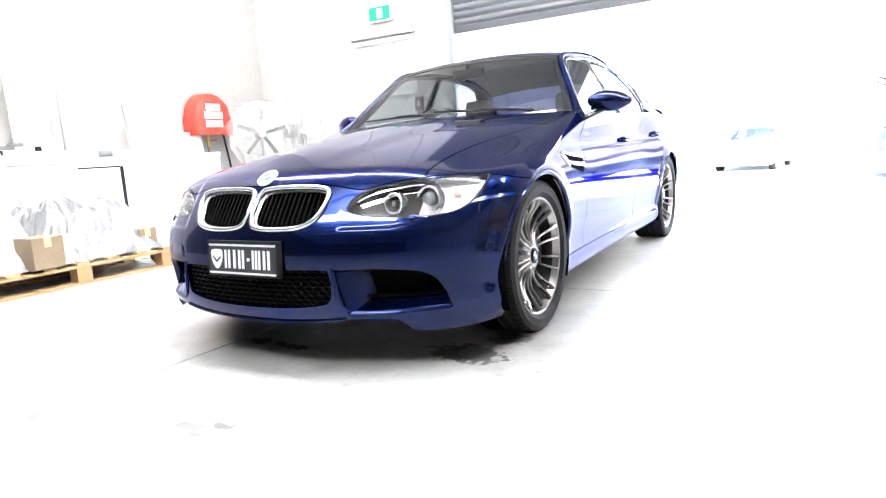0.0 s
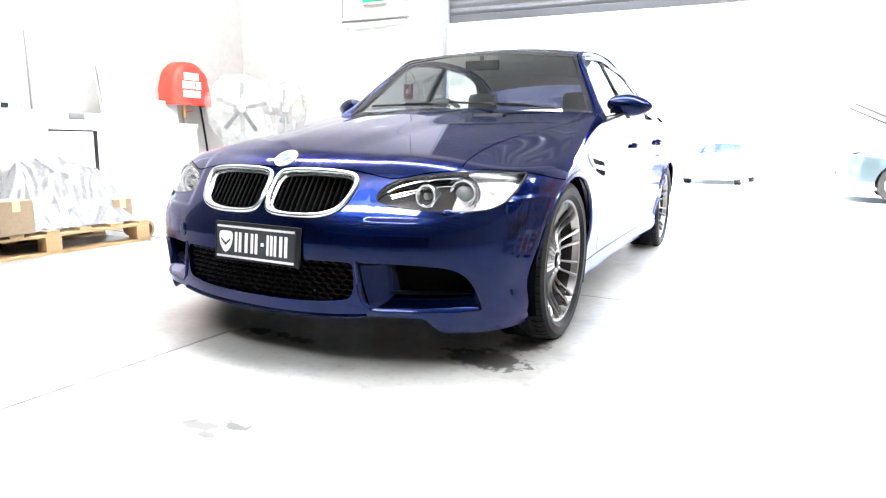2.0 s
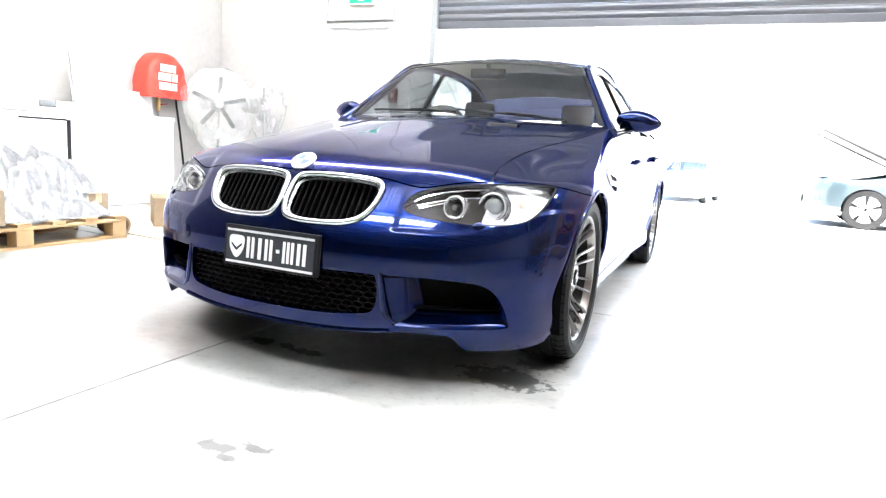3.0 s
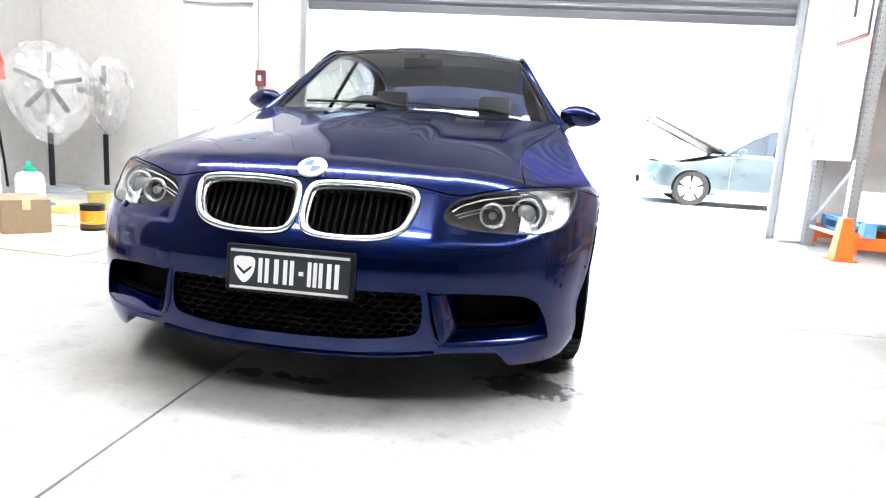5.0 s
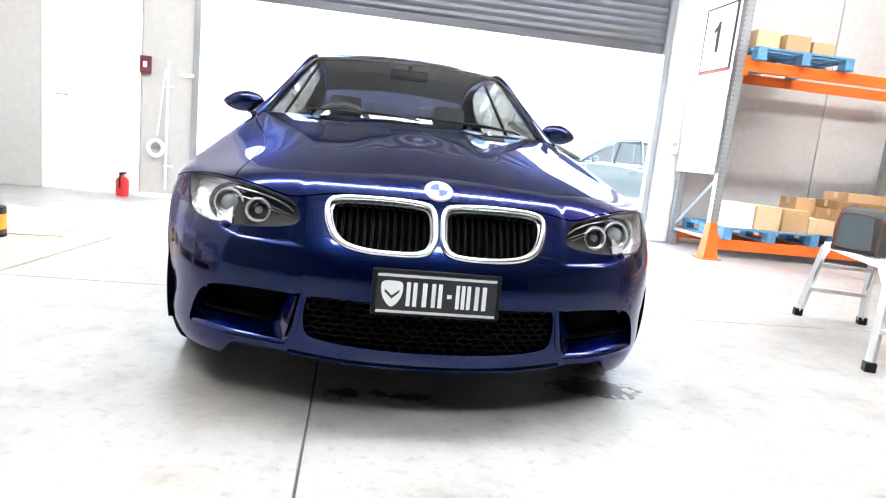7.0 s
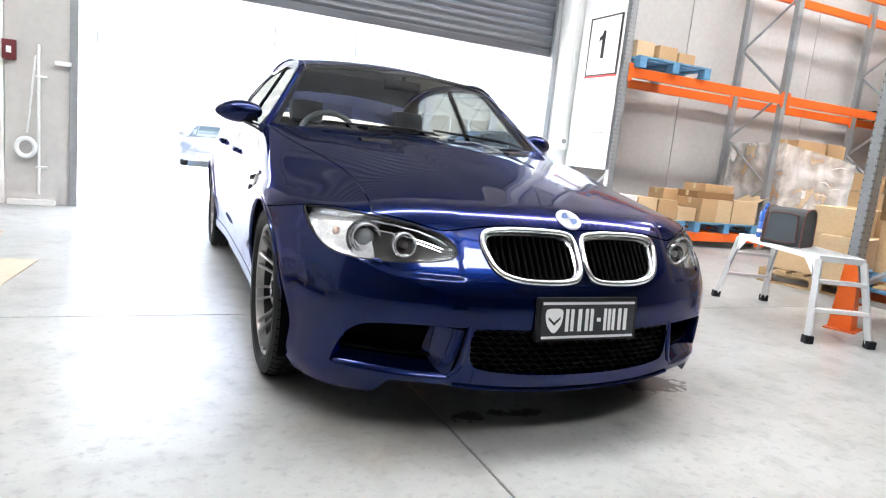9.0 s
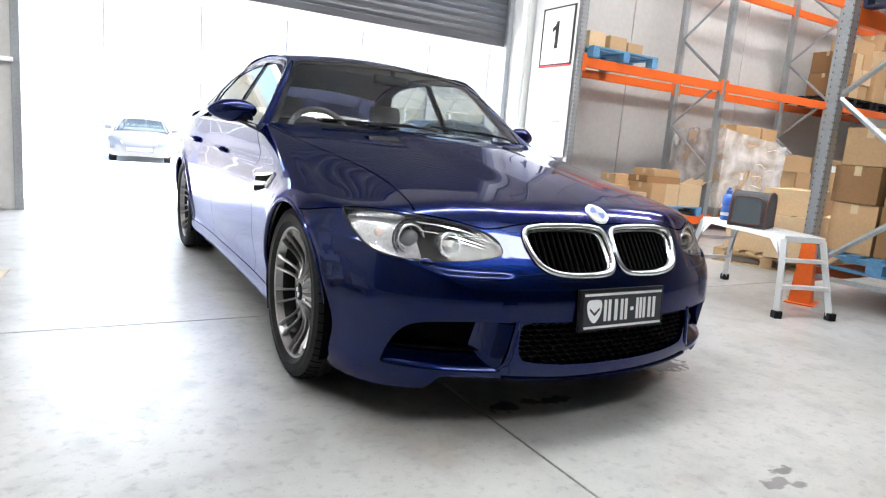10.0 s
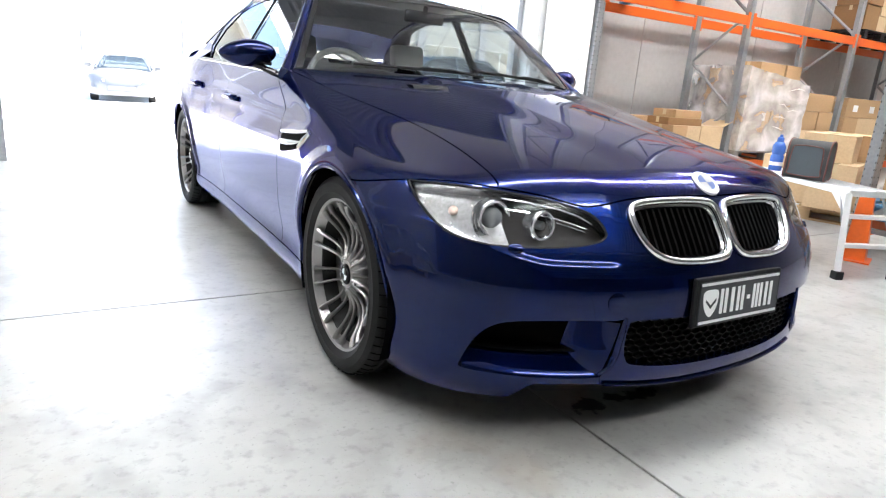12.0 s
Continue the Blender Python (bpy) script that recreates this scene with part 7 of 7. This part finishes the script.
def plain_car(name, at, turn, paint, label, long, wide, high, front, wheelbase, bonnet_up=0.0, wheel_paint=None, trim=DARK):
    """A parked car a long way off: lofted body, glazed cabin and four wheels. It faces -y before turning."""
    car = thing(name, at, label, "car", turn=turn)
    top = cubic([-front, -front + 0.12, -front + 0.5, 0.55, 1.2, long - front - 0.9, long - front - 0.25, long - front], [0.5, 0.68, 0.78, 0.92, 0.95, 0.98, 0.96, 0.6])
    width = cubic([-front, -front + 0.2, 0.0, 1.2, long - front - 0.5, long - front], [0.62, 0.78, 0.86, 0.88, 0.86, 0.7])

    def shell(x, y, z):
        s = np.abs(x) * 1.76 / wide - width(y) + 0.06 * ramp(z, 0.6, 0.95) + 0.08 * ramp(-z, -0.3, -0.18)
        ends = np.maximum(-front + 0.25 * (np.abs(x) / 0.85) ** 3 + 0.1 * ramp(z, 0.5, 0.8) - y, y - (long - front))
        return smax(smax(s, ends, 0.12), z - top(y) + 0.05 * x * x, 0.08)

    def side(uv):
        return strike(shell, np.stack([0 * uv[..., 0], uv[..., 0], uv[..., 1]], -1), np.array([1.0, 0, 0]), 0.0, 1.2)

    sheet = cut_sheet(side, np.linspace(-front + 0.02, long - front - 0.02, 90), np.linspace(0.19, 0.94, 34),
                      [lambda p: 0.33 - np.hypot(p[..., 1], p[..., 2] - 0.31), lambda p: 0.33 - np.hypot(p[..., 1] - wheelbase, p[..., 2] - 0.31), lambda p: p[..., 1] - 0.75, lambda p: p[..., 2] - top(p[..., 1]) + 0.03])
    for mirror in (False, True):
        panel("flank", sheet, lambda s: s[0] & s[1] & s[3], paint, car, field=shell, mirror=mirror, lip=0.03)
        belt_line = [on[0] for on in [(Vector(strike(shell, np.array([0.0, y, 0.9]), np.array([1.0, 0, 0]), 0.0, 1.2)),) for y in (0.6, 1.6, 2.6)]]

    def upper(uv):
        return strike(shell, np.stack([uv[..., 0], uv[..., 1], 0 * uv[..., 0] + 0.4], -1), np.array([0, 0, 1.0]), 0.0, 0.9)

    lid = cut_sheet(upper, np.linspace(-0.8, 0.8, 40), np.linspace(-front + 0.1, 0.6, 40), [lambda p: np.abs(p[..., 0]) - 0.7, lambda p: p[..., 0]])
    if not bonnet_up:
        panel("bonnet", lid, lambda s: s[0], paint, car, field=shell)
    else:
        m = Matrix.Translation((0, 0.6, 0.95)) @ pose(0, 0, 0, -bonnet_up)
        leaf = part("bonnet", loft(bmesh.new(), [[m @ Vector((0.7 * s, y, 0.03 - 0.05 * s * s - drop)) for s in np.linspace(-1, 1, 9)] for y, drop in ((0, 0.0), (-0.6, -0.01), (-1.2, -0.0), (-1.44, 0.03), (-1.48, 0.07))]), paint, car, "raised bonnet", smooth=True)
        part("bonnet_lining", loft(bmesh.new(), [[m @ Vector((0.66 * s, y, 0.0 - 0.05 * s * s)) for s in np.linspace(-1, 1, 9)] for y in (-0.04, -0.7, -1.4)]), MATT_BLACK, leaf, "dark bonnet lining", smooth=True)
        for s in (-1, 1):
            part("bonnet_edge", tube(bmesh.new(), [m @ Vector((0.68 * s, y, -0.04)) for y in (-0.04, -0.7, -1.42)], [0.02, 0.035, 0.025], 6), MATT_BLACK, leaf, "dark bonnet edge", smooth=True)
        part("engine_cover", boxes(((-0.66, -front + 0.25, 0.5), (0.66, 0.55, 0.72)), bevel=0.03), BUMPER_PALE, car, "dark engine bay")
    for right in (False, True):
        panel("wing_top", lid, lambda s: ~s[0] & (s[1] == right), paint, car, field=shell)

    def face(uv):
        return strike(shell, np.stack([uv[..., 0], 0 * uv[..., 0], uv[..., 1]], -1), np.array([0, -1.0, 0]), 0.0, 1.6)

    nose = cut_sheet(face, np.linspace(-0.84, 0.84, 60), np.linspace(0.2, 0.74, 30), [lambda p: np.maximum(np.abs(np.abs(p[..., 0]) - 0.6) / 2.2, np.abs(p[..., 2] - 0.6)) - 0.07, lambda p: np.maximum(np.abs(p[..., 0]) / 7, np.abs(p[..., 2] - 0.4)) - 0.06])
    panel("nose", nose, lambda s: ~s[0] & ~s[1], paint, car, field=shell)
    panel("lamp_glass", nose, lambda s: s[0], BRIGHT_ALLOY, car, "bright headlamps", field=shell, sink=0.01, lip=0)
    panel("air_intake", nose, lambda s: s[1] & ~s[0], trim, car, "dark air intake", field=shell, sink=0.02, lip=0)
    cabin = [(0.5, 0.93, 0.74), (1.25, high - 0.05, 0.56), (1.7, high, 0.55), (2.5, high - 0.03, 0.54), (3.1, 1.0, 0.66)]
    rows = [[(w * s, y, z - 0.03 * s * s) for s in np.linspace(-1, 1, 9)] for y, z, w in cabin]
    part("roof", loft(bmesh.new(), rows[1:4]), paint, car, smooth=True)
    part("windscreen", loft(bmesh.new(), rows[:2]), YARD_GLASS, car, "tinted windscreen")
    part("rear_window", loft(bmesh.new(), rows[3:]), YARD_GLASS, car, "tinted rear window")
    for s in (-1, 1):
        bm = bmesh.new()
        low = [(0.62, 0.93), (1.2, 0.94), (1.75, 0.945), (2.4, 0.95), (3.0, 0.96)]
        loft(bm, [[(s * 0.8, y, z) for y, z in low], [(s * w, y, z - 0.035) for y, z, w in cabin]])
        part("side_glass", bm, YARD_GLASS, car, "tinted side glass")
        for y in (1.75,):
            part("pillar", tube(bmesh.new(), [(s * 0.805, y, 0.93), (s * 0.56, y, high - 0.04)], 0.03, 6), paint, car)
        part("roof_rail", tube(bmesh.new(), [(s * w, y, z - 0.035) for y, z, w in cabin], 0.03, 8), paint, car, smooth=True)
        part("door_mirror", block(bmesh.new(), (-0.09, -0.05, -0.06), (0.09, 0.05, 0.06), 0.03, Matrix.Translation((s * 0.95, 0.75, 0.97))), paint, car, smooth=True)
        part("door_gap", boxes(((s * 0.88 - 0.004, 0.6, 0.3), (s * 0.88 + 0.004, 0.606, 0.9))), BUMPER_PALE, car)
        part("door_handle", boxes(((s * 0.885 - 0.012, 1.45, 0.78), (s * 0.885 + 0.012, 1.62, 0.81)), bevel=0.005), paint, car)
        for y in (0, wheelbase):
            w = thing("wheel", (0, 0, 0), "wheel with pale alloy rim", "")
            w.parent, w.matrix_basis = car, pose(s * (wide / 2 - 0.13), y, 0.31, 0, 90 * s, 0)
            part("tyre", lathe(bmesh.new(), [(0.2, -0.1), (0.29, -0.1), (0.31, -0.07), (0.31, 0.07), (0.29, 0.1), (0.215, 0.1)], 40), RUBBER, w, smooth=30)
            part("rim_barrel", lathe(bmesh.new(), [(0.215, 0.1), (0.2, 0.06), (0.0, 0.05)], 40), MATT_BLACK, w)
            for k in range(5):
                a = 2 * math.pi * k / 5
                part("spoke", slab(bmesh.new(), [(0.03 * math.cos(a + d) if r < 0.1 else r * math.cos(a + d), 0.03 * math.sin(a + d) if r < 0.1 else r * math.sin(a + d)) for r, d in ((0.03, -0.6), (0.208, -0.48), (0.212, 0), (0.208, 0.48), (0.03, 0.6))], 0.06, 0.085), WHITE_PAINT if wheel_paint is None else wheel_paint, w)
    part("underside", boxes(((-0.7, -front + 0.3, 0.2), (0.7, long - front - 0.2, 0.3))), trim, car)
    part("interior", boxes(((-0.68, 0.7, 0.3), (0.68, 2.9, 0.9))), LEATHER, car)
    return car


plain_car("hatchback", (1.43, 12.4, -0.03), -93, PALE_BLUE, "pale blue car with its bonnet propped open, parked in the yard", 4.4, 1.76, 1.45, 0.85, 2.6, 25)
plain_car("estate_car", (-1.9, 21.9, -0.41), -7, SILVER, "silver car parked in the sunlit yard", 4.5, 1.78, 1.34, 0.85, 2.65, trim=BUMPER_PALE)

office = thing("office_building", (0, 34, -0.46), "cream two-storey commercial building with large windows and grey posts", "building")
for z0, z1 in ((0, 1.0), (3.3, 4.4), (7.0, 8.4)):
    part("wall", boxes(((-40, 0, z0), (44, 0.3, z1)), bevel=0.02), FACADE, office)
part("back_wall", boxes(((-40, 1.2, 0), (44, 1.4, 8.4))), FACADE, office)
part("roof_slab", boxes(((-40.4, -0.6, 8.4), (44.4, 10, 8.7))), FACADE, office)
STUCCO_GREY = surface("grey_stucco", (0.32, 0.31, 0.3), 0.8)
BLIND = surface("glass_with_pale_blind", (0.34, 0.31, 0.25), 0.08, 0, 0.08, (0.4, 3))
for k in range(20):
    x = -40 + k * 4.2
    part("pier", boxes(((x - 0.25, -0.12, 0), (x + 0.25, 0.3, 8.4)), bevel=0.02), STUCCO_GREY, office)
    for z0, z1 in ((1.0, 3.3), (4.4, 7.0)):
        bm = tube(bmesh.new(), [(x + 0.29, 0.12, z0), (x + 3.91, 0.12, z0), (x + 3.91, 0.12, z1), (x + 0.29, 0.12, z1)], 0.05, 4, True)
        window = part("window", bm, WHITE_PAINT, office)
        for i in range(3):
            a, b = x + 0.3 + i * 1.2, x + 1.5 + i * 1.2
            part("pane", boxes(((a, 0.11, z0 + 0.03), (b, 0.13, z1 - 0.03))), BLIND, window)
            if i:
                part("mullion", boxes(((a - 0.04, 0.08, z0), (a + 0.04, 0.108, z1)), bevel=0.005), WHITE_PAINT, window)
